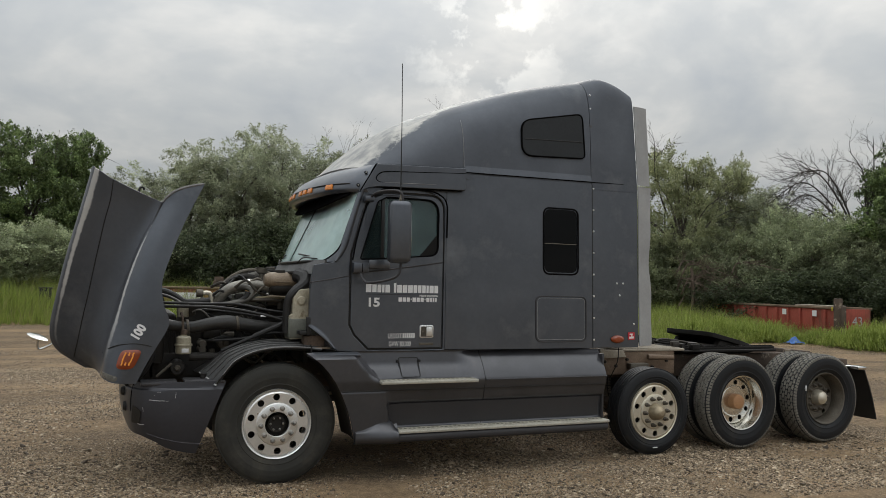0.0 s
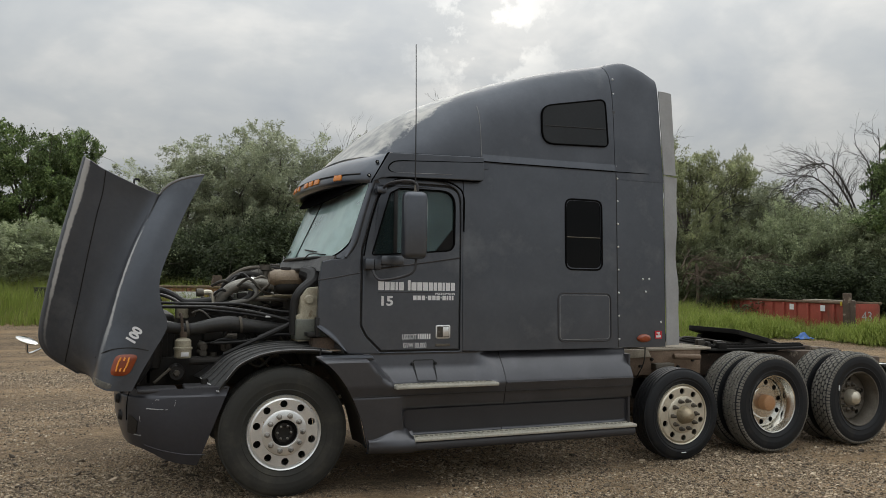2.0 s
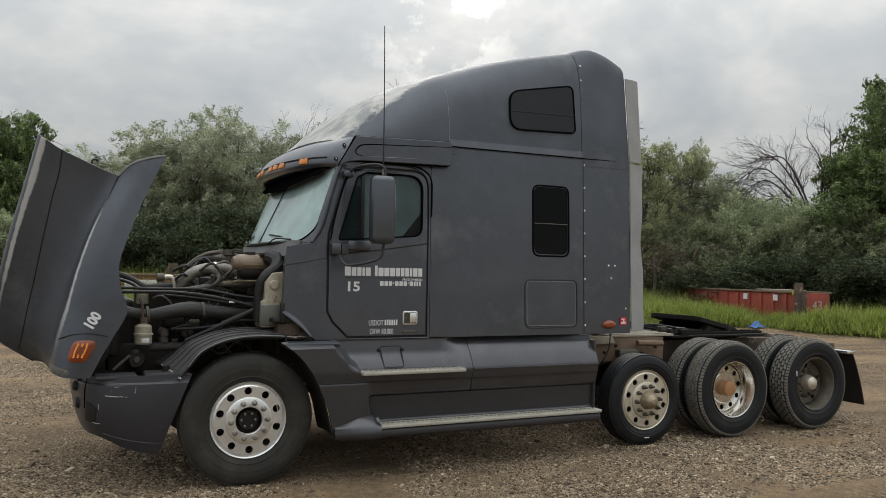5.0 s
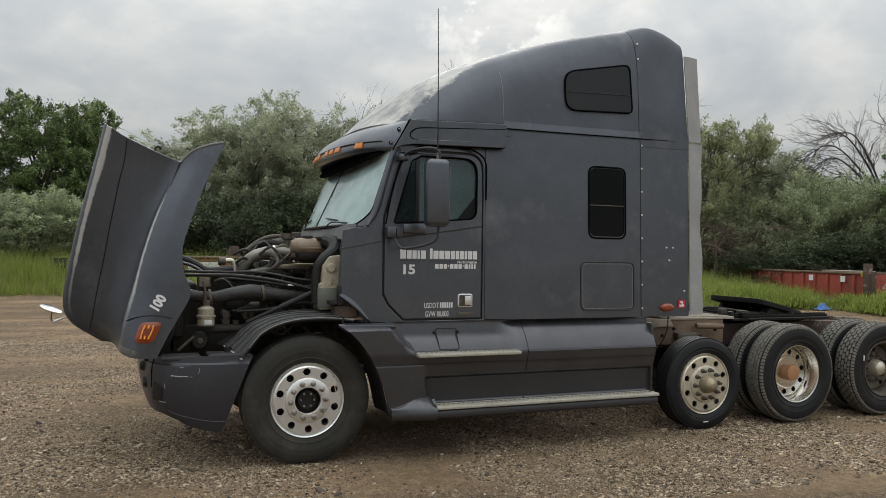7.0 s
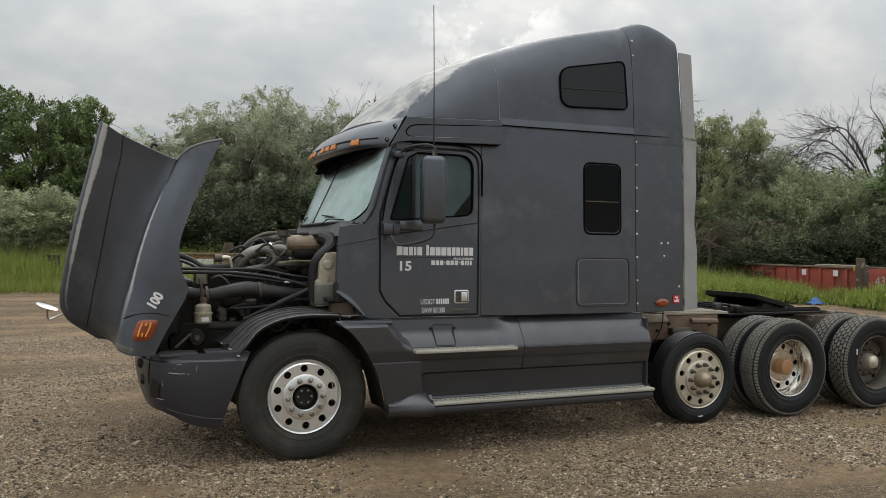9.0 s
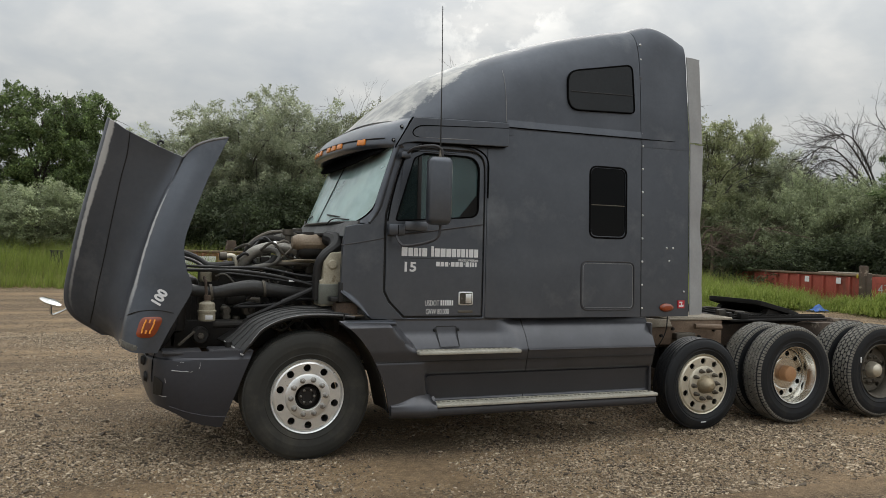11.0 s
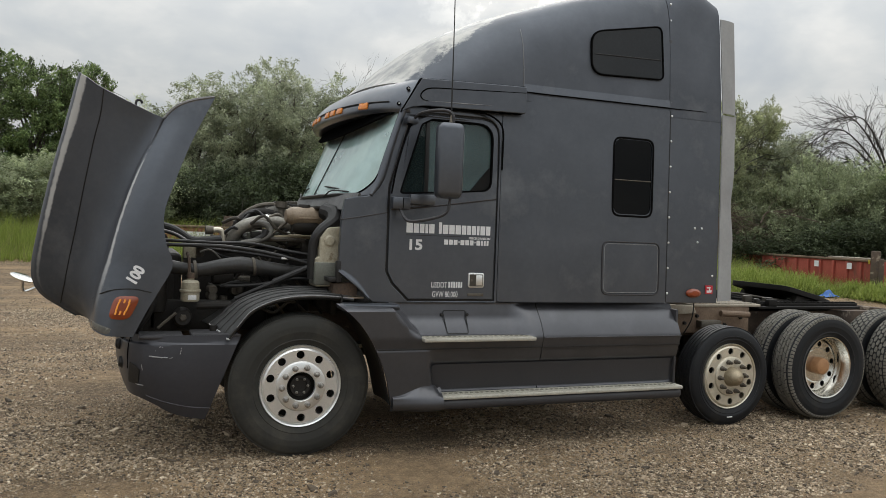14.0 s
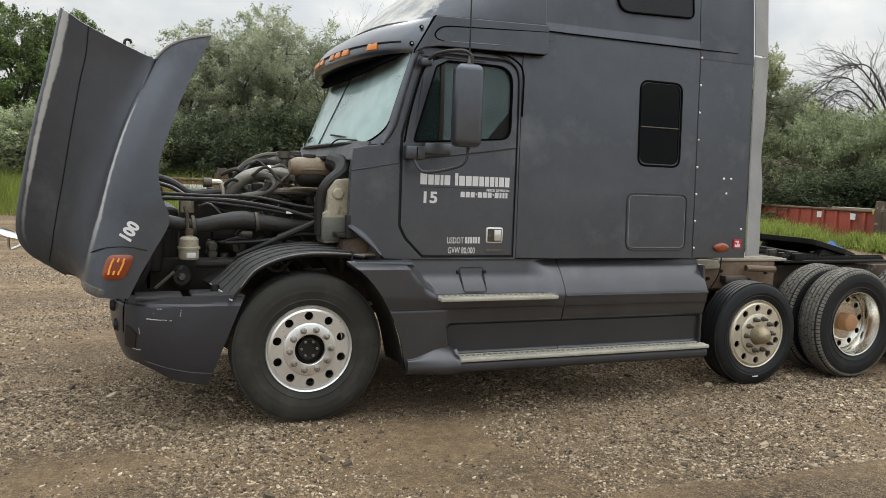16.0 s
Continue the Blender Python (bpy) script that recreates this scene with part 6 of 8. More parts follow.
def wheel(place, turn, kind):
    """A wheel as one part of the truck: disc with tyre, nuts and hub. kind: steer, lift, drive_bright, drive_dull."""
    m = Matrix.Translation(place) @ Matrix.Rotation(turn, 4, "Z")
    mat = {"steer": ALU, "lift": ALU_DULL, "drive_bright": DISH, "drive_dull": STEEL_DIRTY}[kind]
    if kind in ("steer", "lift"):
        r, w = (0.525, 0.27) if kind == "steer" else (0.462, 0.25)
        hub = 0.106 if kind == "steer" else 0.085
        inner = [(hub, 0.03), (hub, 0.0), (hub + 0.004, -0.004), (0.172, -0.004), (0.18, 0.0), (0.186, 0.012), (0.198, 0.012)]
        outer = [(0.27, 0.012), (0.282, 0.02), (0.29, 0.032), (0.297, 0.055)]
        wh = part("wheel", disc(inner, outer, hand_holes(10, 0.234, 0.030, math.pi / 2 + 0.04)), mat, truck, "polished aluminium wheel with round hand holes" if kind == "steer" else "dull aluminium wheel with round hand holes")
        part("rim_flange", lathe([(0.283, 0.05), (0.292, 0.018), (0.302, 0.012), (0.308, 0.03), (0.30, 0.06), (0.283, 0.2)], 72, caps=False), mat, wh)
        lug_nuts(wh, 10, 0.144, -0.014, 1.3, STEEL_BRIGHT if kind == "steer" else STEEL_DIRTY, 1.3 if kind == "steer" else 1.6)
        part("brake_drum", lathe([(0.0, 0.11), (0.2, 0.11), (0.262, 0.13), (0.262, 0.3)], 32), DARK, wh)
        if kind == "steer":
            part("hub", lathe([(0.0, 0.045), (0.05, 0.045), (0.055, 0.03), (0.075, 0.03), (0.085, 0.07), (0.12, 0.075)], 32), DARK, wh, "open greasy black hub")
            for i in range(6):
                b = shared("hub_bolt", lug_nuts.mesh, wh, Matrix.Translation((0.055 * math.cos(i * 1.047), 0.022, 0.055 * math.sin(i * 1.047))) @ Matrix.Scale(0.45, 4))
        else:
            part("hub_cap", lathe([(0.0, -0.12), (0.025, -0.118), (0.06, -0.095), (0.075, -0.07), (0.085, -0.03), (0.095, 0.0), (0.095, 0.03)], 32), BRASS, wh, "tarnished brass-coloured hub cap")
        ty = part("tyre", lathe(tyre_profile(r - 0.008, w, 0.292), 72, caps=False), RUBBER_DUSTY if kind == "steer" else RUBBER, wh, "dusty rubber tyre with worn sidewall" if kind == "steer" else "black rubber tyre with clean sidewall")
        part("tyre_tread", ribs_of(r - 0.008, w, [(0.03 + i * (w - 0.05) / 5, 0.03 + (i + 0.84) * (w - 0.05) / 5) for i in range(5)]), RUBBER_DUSTY if kind == "steer" else RUBBER, ty)
        if kind == "lift":
            part("valve_mark", box(-0.03, 0.03, -0.006, 0.004, -0.385, -0.375, 0.002), WHITE, ty)
    else:
        r, w = 0.52, 0.255
        bright = kind == "drive_bright"
        inner = [(0.085, 0.17), (0.085, 0.148), (0.165, 0.148), (0.172, 0.152), (0.178, 0.16)]
        outer = [(0.24, 0.16), (0.256, 0.166), (0.264, 0.18)]
        holes = hand_holes(10, 0.212, 0.028, 0.16) if bright else hand_holes(5, 0.209, 0.029, 0.3)
        wh = part("wheel", disc(inner, outer, holes), mat, truck, "deep-dish polished wheel" if bright else "deep-dish dirty steel wheel")
        part("rim_barrel", lathe([(0.308, 0.03), (0.302, 0.012), (0.292, 0.016), (0.284, 0.04), (0.272, 0.07), (0.264, 0.1), (0.264, 0.2), (0.27, 0.25)], 72, caps=False), mat, wh)
        if not bright:
            lug_nuts(wh, 10, 0.143, 0.135, 0.0, mat, 1.0)
        part("hub_cap", lathe([(0.0, 0.055), (0.06, 0.059), (0.078, 0.068), (0.084, 0.084), (0.084, 0.15)] if bright else
                              [(0.0, 0.03), (0.04, 0.038), (0.072, 0.06), (0.09, 0.1), (0.094, 0.15)], 32), RUST_CAP if bright else ALU_DULL, wh,
             "rust-brown hub cap" if bright else "silver domed hub cap")
        part("brake_drum", lathe([(0.0, 0.2), (0.22, 0.2), (0.24, 0.24), (0.24, 0.6)], 32), DARK, wh)
        for off in (0.0, 0.335):
            ty = part("tyre", lathe([(q, y + off) for q, y in tyre_profile(r - 0.009, w, 0.292)], 72, caps=False), RUBBER, wh, "black rubber tyre with chunky tread")
            bm = blocks_of(r - 0.009, w, 5, 44, "hex" if not bright else "skew")
            bmesh.ops.translate(bm, verts=bm.verts[:], vec=(0, off, 0))
            tagged(part("tyre_tread", bm, RUBBER_GREY, ty, "", 20), kind="stuff")
        if not bright:
            part("valve_mark", box(-0.345, -0.332, -0.008, 0.004, 0.105, 0.165, 0.002), WHITE, wh)
    wh.matrix_basis = m
    return wh


STEER_X, LIFT_X, DRIVE_X, DRIVE2_X = 0.02, 4.06, 5.22, 6.50
steer = wheel((STEER_X, 0.05, 0.52), 0.0, "steer")
lift = wheel((LIFT_X, 0.05, 0.462), 0.0, "lift")
drive1 = wheel((DRIVE_X, -0.01, 0.522), 0.0, "drive_bright")
drive2 = wheel((DRIVE2_X, -0.01, 0.522), 0.0, "drive_dull")
for w in (steer, lift, drive1, drive2):
    far = copy_thing(w, Matrix.Translation((w.location.x, W - w.location.y, w.location.z)) @ Matrix.Rotation(math.pi, 4, "Z"))
for x, z in ((STEER_X, 0.5), (LIFT_X, 0.46), (DRIVE_X, 0.52), (DRIVE2_X, 0.52)):
    part("axle", tube([(x, 0.35, z), (x, 1.0, z - 0.03), (x, W - 1.0, z - 0.03), (x, W - 0.35, z)], 0.07, 12), RUST, truck)

# chassis
for y in (0.79, 1.59):
    part("frame_rail", box(-1.0, 7.15, y, y + 0.06, 0.74, 0.99, 0.008), RUST, truck, "rusty brown steel frame rail")
for x in (3.55, 4.6, 5.85, 7.1):
    part("cross_member", box(x, x + 0.08, 0.85, 1.6, 0.8, 1.0, 0.01), RUST, truck)
for x in (DRIVE_X, DRIVE2_X):
    part("axle_housing", lathe([(0.0, -0.22), (0.14, -0.2), (0.2, -0.08), (0.2, 0.08), (0.14, 0.2), (0.0, 0.22)], 20, (x, W / 2, 0.52)), RUST, truck)
    for y in (0.68, 1.68):
        part("air_bag", lathe([(0.0, 0.62), (0.1, 0.62), (0.12, 0.66), (0.11, 0.74), (0.12, 0.8), (0.1, 0.84), (0.0, 0.84)], 18, (x + 0.25, y, 0), "z"), BLACK, truck)
part("side_tank", lathe([(0.0, 1.35), (0.28, 1.36), (0.3, 1.4), (0.3, 3.0), (0.28, 3.04), (0.0, 3.05)], 28, (0, 0.42, 0.72), "x"), ALU_DULL, truck)
part("side_tank", lathe([(0.0, 1.35), (0.28, 1.36), (0.3, 1.4), (0.3, 3.0), (0.28, 3.04), (0.0, 3.05)], 28, (0, W - 0.42, 0.72), "x"), ALU_DULL, truck)
dp = part("deck_plate", box(4.0, 4.86, 0.55, 1.9, 1.06, 1.085, 0.006), BEIGE, truck, "pale ribbed steel deck plate")
for k in range(20):
    part("plate_rib", box(4.02 + k * 0.041, 4.04 + k * 0.041, 0.57, 1.88, 1.085, 1.093, 0.003), BEIGE, dp)
part("deck_panel", panel([(3.60, 0.985), (4.02, 1.0), (3.98, 1.075), (3.60, 1.09)], (), 0.03, 0.004, lambda x, z: 0.52), BEIGE, truck, "beige steel cover plate")
part("deck_side", box(3.66, 4.72, 0.56, 0.62, 0.80, 1.06, 0.01), FRAME_TAN, truck, "dusty tan side plate with bolt holes")
part("deck_rod", tube([(4.30, 0.50, 1.0), (4.62, 0.46, 0.99)], 0.03, 10), FRAME_TAN, truck)
part("deck_tube", box(3.62, 3.66, 0.5, 0.56, 0.5, 1.1, 0.005), BLACK, truck)
part("rear_deck", box(4.9, 6.35, 0.62, W - 0.62, 1.03, 1.055, 0.006), GREASE, truck, "dark greasy slide rails")
for y in (0.70, 1.66):
    bm = box(4.9, 6.4, y, y + 0.08, 1.055, 1.085, 0.004)
    for k in range(28):
        box(4.95 + k * 0.052, 4.975 + k * 0.052, y + 0.01, y + 0.07, 1.08, 1.098, 0, 1, bm)
    part("slide_rack", bm, GREASE, truck, "black toothed slide rack")


def fifth_wheel():
    o = rounded([(5.12, 0.78), (5.12, 1.66), (5.85, 1.70), (6.25, 1.62), (6.33, 1.42), (5.95, 1.27), (5.95, 1.17), (6.33, 1.02), (6.25, 0.82), (5.85, 0.74)], [0.15, 0.15, 0.1, 0.08, 0.03, 0.03, 0.03, 0.03, 0.08, 0.1], 4)
    bm = panel([(5.27 + (x - 5.12) * 0.60, y) for x, y in o], (), 0.055, 0.008)
    for v in bm.verts:
        x, t, y = v.co
        v.co = (x, y, 1.32 - (x - 5.23) * 0.24 - t)
    bmesh.ops.recalc_face_normals(bm, faces=bm.faces[:])
    return bm


fw = part("fifth_wheel", fifth_wheel(), GREASE, truck, "black greasy fifth-wheel plate tilted rearwards")
for y in (0.80, 1.56):
    part("pivot_bracket", panel([(5.35, 1.05), (5.85, 1.05), (5.72, 1.15), (5.45, 1.20)], (), 0.08, 0.006, lambda x, z: y), DARK, fw)
part("skirt_rib", box(5.2, 5.8, 0.84, 0.87, 1.09, 1.15, 0.005), DARK, fw)
fw.location.x, fw.location.z = 0.17, -0.045
both_sides("mud_flap", lambda: surface(lambda u, v: (7.19 + 0.20 * u + 0.02 * math.sin(u * 3), 0.04 + 0.55 * v, 0.84 - 0.61 * u), 8, 6, 0.012), BLACK, truck, "black rubber mud flap")
both_sides("flap_bar", lambda: box(7.08, 7.23, 0.04, 0.62, 0.84, 0.885, 0.02), CHROME, truck, "chrome mud-flap bracket")
part("rear_cross", box(7.08, 7.2, 0.3, W - 0.3, 0.82, 0.95, 0.01), RUST, truck)
mk = part("marker_lamp", lathe([(0.0, -0.03), (0.03, -0.028), (0.05, -0.015), (0.055, 0.0)], 20), AMBER, truck, "orange oval marker lamp")
mk.matrix_basis = pose(3.527, 0.0, 1.243) @ Matrix.Diagonal((1.5, 1, 0.75, 1))
part("lamp_wire", tube([(3.56, 0.02, 1.19), (3.565, 0.05, 1.0), (3.57, 0.2, 0.8)], 0.006, 6), BLACK, truck)
part("decal", box(3.662, 3.742, -0.003, 0.004, 1.236, 1.314, 0), RED, truck, "square red and white decal")
part("decal_mark", panel(rounded([(3.674, 1.248), (3.728, 1.25), (3.73, 1.272), (3.71, 1.27), (3.716, 1.302), (3.676, 1.30), (3.678, 1.288), (3.70, 1.288), (3.698, 1.268), (3.674, 1.27)], 0.002, 2), (), 0.002, 0, lambda x, z: -0.005), WHITE, truck)

for k in range(9):
    rnd = random.Random(80 + k)
    x0, y0 = rnd.uniform(4.4, 5.0), rnd.uniform(1.15, 1.6)
    part("air_line", tube([(x0, y0, 1.07), (x0 + 0.25, y0 + rnd.uniform(-0.2, 0.2), 1.12 + rnd.uniform(0, 0.06)), (x0 + 0.55, y0 + rnd.uniform(-0.2, 0.2), 1.10), (x0 + 0.9, y0 + rnd.uniform(-0.2, 0.2), 1.08)],
                          rnd.uniform(0.010, 0.018), 7), GREASE if k % 3 else GRIME, truck)
for y in (0.76, 1.66):
    part("skirt_rib", panel([(5.20, 1.12), (5.95, 1.06), (5.85, 1.04), (5.30, 1.05)], (), 0.03, 0.004, lambda x, z: y), GREASE, fw)
for k in range(16):
    rnd = random.Random(410 + k)
    x0 = rnd.uniform(4.25, 6.3)
    y0 = rnd.uniform(0.62, 1.0) if x0 > 4.86 else rnd.uniform(1.1, 1.5)
    part("deck_clamp", box(x0, x0 + rnd.uniform(0.04, 0.12), y0, y0 + 0.06, 1.05, 1.085 + rnd.uniform(0.0, 0.07), 0.012), (GREASE, GRIME, DARK)[k % 3], truck)
for k in range(3):
    a = [(4.45 + 0.16 * math.cos(q * 0.7 + k) * (1 + 0.2 * k), 1.3 + 0.14 * math.sin(q * 0.7 + k) + k * 0.05, 1.085 + 0.012 * k + 0.008 * math.sin(q * 2)) for q in range(12)]
    part("coiled_air_line", tube(a, 0.014, 7), BLACK, truck)
for x, z in ((3.75, 0.95), (3.9, 0.9), (4.05, 0.97), (4.4, 0.88), (4.6, 0.95)):
    part("frame_bolt", lathe([(0.0, -0.02), (0.016, -0.018), (0.018, 0.0), (0.018, 0.02)], 8, (x, 0.555, z)), DARK, truck)
part("bracket", box(4.05, 4.3, 0.48, 0.6, 0.86, 0.93, 0.01), STEEL_DIRTY, truck)


# ---- engine bay ----
eng = part("engine_block", box(-0.75, 0.25, 0.88, 1.56, 0.85, 1.52, 0.04, 3), DARK, truck, "grimy dark diesel engine")
part("valve_cover", box(-0.42, 0.16, 0.87, 1.45, 1.515, 1.645, 0.03, 3), COVER, eng, "grey-green valve cover")
part("cover_label", box(-0.36, -0.30, 0.862, 0.872, 1.60, 1.63, 0), WHITE, eng)
part("cover_label", box(0.02, 0.09, 0.862, 0.872, 1.55, 1.59, 0), WORN, eng)
part("cover_rib", box(-0.40, 0.14, 0.858, 0.88, 1.575, 1.587, 0.003), COVER, eng)
for k in range(6):
    part("cover_bolt", lathe([(0.0, 1.66), (0.014, 1.655), (0.018, 1.63)], 8, (-0.36 + k * 0.11, 0.98, 0), "z"), STEEL_DIRTY, eng)
part("turbo_pipe", tube([(-0.46, 0.86, 1.52), (-0.40, 0.82, 1.62), (-0.30, 0.80, 1.70), (-0.12, 0.80, 1.735), (0.04, 0.80, 1.70)], 0.05, 16), CAST, eng, "dull aluminium intake pipe")
part("pipe_clamp", lathe([(0.051, -0.012), (0.055, -0.01), (0.055, 0.01), (0.051, 0.012)], 20, (0, 0, 0), "x", closed=True), CHROME, eng).matrix_basis = pose(-0.15, 0.80, 1.732, 0, -8, 0)
part("air_hose", tube([(-0.40, 0.95, 1.55), (-0.36, 0.95, 1.70), (-0.24, 0.98, 1.79), (-0.10, 1.0, 1.80), (0.05, 1.0, 1.76)], 0.036, 14), DARK, eng, "ribbed black intake hose")
part("bent_pipe", tube([(-0.58, 0.80, 1.64), (-0.53, 0.80, 1.645), (-0.50, 0.80, 1.62), (-0.495, 0.80, 1.48)], 0.022, 10), ALU_DULL, eng, "bright bent coolant pipe")
part("pipe_joint", lathe([(0.0, -0.03), (0.036, -0.03), (0.036, 0.03), (0.0, 0.03)], 14, (-0.60, 0.80, 1.64), "x"), STEEL_DIRTY, eng)
part("radiator_hose", tube([(-1.02, 0.72, 1.66), (-0.93, 0.71, 1.655), (-0.84, 0.70, 1.62), (-0.74, 0.70, 1.56), (-0.62, 0.72, 1.56), (-0.52, 0.76, 1.57)], 0.034, 12), BLACK, eng, "black rubber radiator hose")
part("heater_hose", tube([(-1.0, 0.62, 1.64), (-0.86, 0.60, 1.60), (-0.74, 0.60, 1.53), (-0.6, 0.62, 1.50)], 0.014, 8), OILY_HOSE, eng)
part("heater_hose", tube([(-0.44, 0.72, 1.53), (-0.30, 0.70, 1.55), (-0.20, 0.68, 1.60), (-0.17, 0.68, 1.66)], 0.03, 10), BLACK, eng)
part("dipstick_tube", tube([(-0.32, 0.70, 1.50), (-0.16, 0.68, 1.60), (0.06, 0.66, 1.80), (0.12, 0.66, 1.84)], 0.011, 8), STEEL_DIRTY, eng)
part("fuel_line", tube([(-0.16, 0.72, 1.585), (0.0, 0.70, 1.59), (0.14, 0.70, 1.58)], 0.02, 8), STEEL_DIRTY, eng)
for k, (dx, dz, rr) in enumerate(((0.0, 0.0, 0.024), (-0.03, 0.05, 0.018), (0.07, 0.05, 0.016))):
    part("wire_loom", tube([(-0.36 + dx, 0.98, 1.66 + dz), (-0.25 + dx, 1.0, 1.76 + dz), (-0.1 + dx, 1.02, 1.82 + dz), (0.1 + dx, 1.0, 1.80 + dz), (0.24, 0.98, 1.72)], rr, 8), STEEL_DIRTY if k == 1 else DARK, eng)
part("filler_cap", lathe([(0.0, 1.9), (0.05, 1.9), (0.05, 1.85), (0.035, 1.84), (0.035, 1.76)], 14, (0.0, 1.0, 0), "z"), STEEL_DIRTY, eng)
part("filler_cap", lathe([(0.0, 1.88), (0.04, 1.88), (0.04, 1.83), (0.03, 1.82), (0.03, 1.7)], 14, (-0.12, 1.08, 0), "z"), STEEL_DIRTY, eng)
for k in range(16):
    rnd = random.Random(140 + k)
    x0, y0, z0 = rnd.uniform(-0.55, -0.05), rnd.uniform(0.72, 1.1), rnd.uniform(1.56, 1.74)
    part("small_hose", tube([(x0, y0, z0), (x0 + 0.1, y0 + rnd.uniform(-0.06, 0.06), z0 + rnd.uniform(-0.05, 0.12)), (x0 + 0.2, y0 + rnd.uniform(-0.06, 0.06), z0 + rnd.uniform(-0.08, 0.1)),
                             (x0 + 0.32, y0, z0 - rnd.uniform(0.02, 0.12))], rnd.uniform(0.006, 0.015), 7), (DARK, GRIME, STEEL_DIRTY, BLACK, OILY_HOSE)[k % 5], eng)
for k in range(10):
    rnd = random.Random(170 + k)
    x0, y0, z0 = rnd.uniform(-0.6, 0.12), rnd.uniform(0.74, 0.95), rnd.uniform(1.5, 1.66)
    part("engine_fitting", box(x0, x0 + rnd.uniform(0.03, 0.09), y0, y0 + 0.06, z0, z0 + rnd.uniform(0.03, 0.07), 0.008), (STEEL_DIRTY, DARK, GRIME, RUST)[k % 4], eng)
# charge-air pipe: the big black one along the side
cp = part("charge_air_pipe", tube([(-0.95, 0.56, 1.37), (-0.80, 0.54, 1.345), (-0.68, 0.52, 1.34), (-0.52, 0.50, 1.37), (-0.38, 0.50, 1.385), (-0.20, 0.52, 1.36), (0.05, 0.55, 1.335), (0.3, 0.60, 1.32)],
                               [0.052, 0.048, 0.052, 0.06, 0.066, 0.06, 0.05, 0.05], 18), OILY_HOSE, truck, "thick black charge-air pipe")
for x, z in ((-0.72, 1.34), (-0.29, 1.375)):
    part("hose_clamp", lathe([(0.066, -0.012), (0.071, -0.01), (0.071, 0.01), (0.066, 0.012)], 22, (0, 0, 0), "x", closed=True), STEEL_DIRTY, cp).matrix_basis = pose(x, 0.50 + (0.02 if x < -0.5 else 0), z, 0, -6, 0)
for k, pts in enumerate((((-0.96, 0.40, 1.53), (-0.72, 0.40, 1.53), (-0.50, 0.40, 1.525), (-0.22, 0.40, 1.49), (0.08, 0.36, 1.42), (0.30, 0.30, 1.33)),
                         ((-0.96, 0.52, 1.56), (-0.60, 0.54, 1.55), (-0.30, 0.52, 1.55), (-0.02, 0.46, 1.50), (0.24, 0.42, 1.47)),
                         ((-0.6, 0.6, 1.50), (-0.3, 0.58, 1.47), (0.0, 0.55, 1.43), (0.25, 0.5, 1.44)),
                         ((-0.5, 0.5, 1.22), (-0.25, 0.45, 1.24), (0.0, 0.42, 1.29), (0.25, 0.4, 1.28)))):
    hs = part("hood_cable", tube(pts, (0.014, 0.012, 0.011, 0.013)[k], 8), BLACK, truck, "black cable run")
    if k == 0:
        part("cable_tag", box(-0.10, -0.02, 0.372, 0.388, 1.442, 1.458, 0.003), WHITE, hs)
part("stay_rod", tube([(-0.44, 0.36, 1.14), (0.14, 0.33, 1.40)], 0.016, 8), BLACK, truck)
part("stay_sleeve", tube([(-0.16, 0.35, 1.265), (0.10, 0.335, 1.385)], 0.024, 10), BLACK, truck)
part("fuse_box", box(-0.80, -0.70, 0.66, 0.72, 1.42, 1.55, 0.012), TANK, truck, "cream plastic box behind the cables")
# power-steering reservoir
rs = part("fluid_reservoir", lathe([(0.0, 1.11), (0.062, 1.11), (0.068, 1.12), (0.068, 1.18), (0.076, 1.182), (0.076, 1.196), (0.066, 1.2), (0.064, 1.25), (0.05, 1.265), (0.026, 1.27), (0.026, 1.285), (0.0, 1.285)], 24, (-0.755, 0.45, 0), "z"),
          TANK, truck, "yellowed plastic fluid reservoir")
part("reservoir_cap", lathe([(0.0, 1.325), (0.026, 1.322), (0.03, 1.31), (0.03, 1.28)], 14, (-0.755, 0.45, 0), "z"), RUST, rs)
part("reservoir_label", box(-0.775, -0.715, 0.378, 0.386, 1.125, 1.16, 0.002), WHITE, rs)
part("retaining_chain", tube([(-0.765, 0.44, 1.32), (-0.77, 0.46, 1.42), (-0.78, 0.5, 1.47)], 0.012, 6), RUST, rs)
# coolant surge tank and washer bottle at the bulkhead
st = part("surge_tank", lathe([(0.0, -0.165), (0.06, -0.155), (0.09, -0.11), (0.098, 0.0), (0.09, 0.11), (0.06, 0.155), (0.0, 0.165)], 28, (0.11, 0.56, 1.775), "x"), TAN, truck, "rust-stained round coolant tank")
st.matrix_basis = Matrix.Translation((0, 0, 1.80)) @ Matrix.Diagonal((1, 1, 0.8, 1)) @ Matrix.Translation((0, 0, -1.80))
part("tank_seam", lathe([(0.112, -0.008), (0.12, -0.006), (0.12, 0.006), (0.112, 0.008)], 28, (0, 0, 0), "z", closed=True), TAN, st).matrix_basis = Matrix.Translation((0.12, 0.56, 1.757)) @ Matrix.Diagonal((1.42, 0.9, 1, 1))
part("tank_lower", lathe([(0.0, -0.12), (0.06, -0.11), (0.085, -0.07), (0.09, 0.0), (0.085, 0.07), (0.06, 0.11), (0.0, 0.12)], 24, (0.12, 0.57, 1.68), "x"), DARK, st)
part("tank_cap", lathe([(0.0, 1.895), (0.045, 1.893), (0.05, 1.88), (0.05, 1.86), (0.03, 1.855)], 16, (0.10, 0.56, 0), "z"), DARK, st)
part("tank_strap", box(0.17, 0.23, 0.45, 0.68, 1.85, 1.885, 0.01), DARK, st)
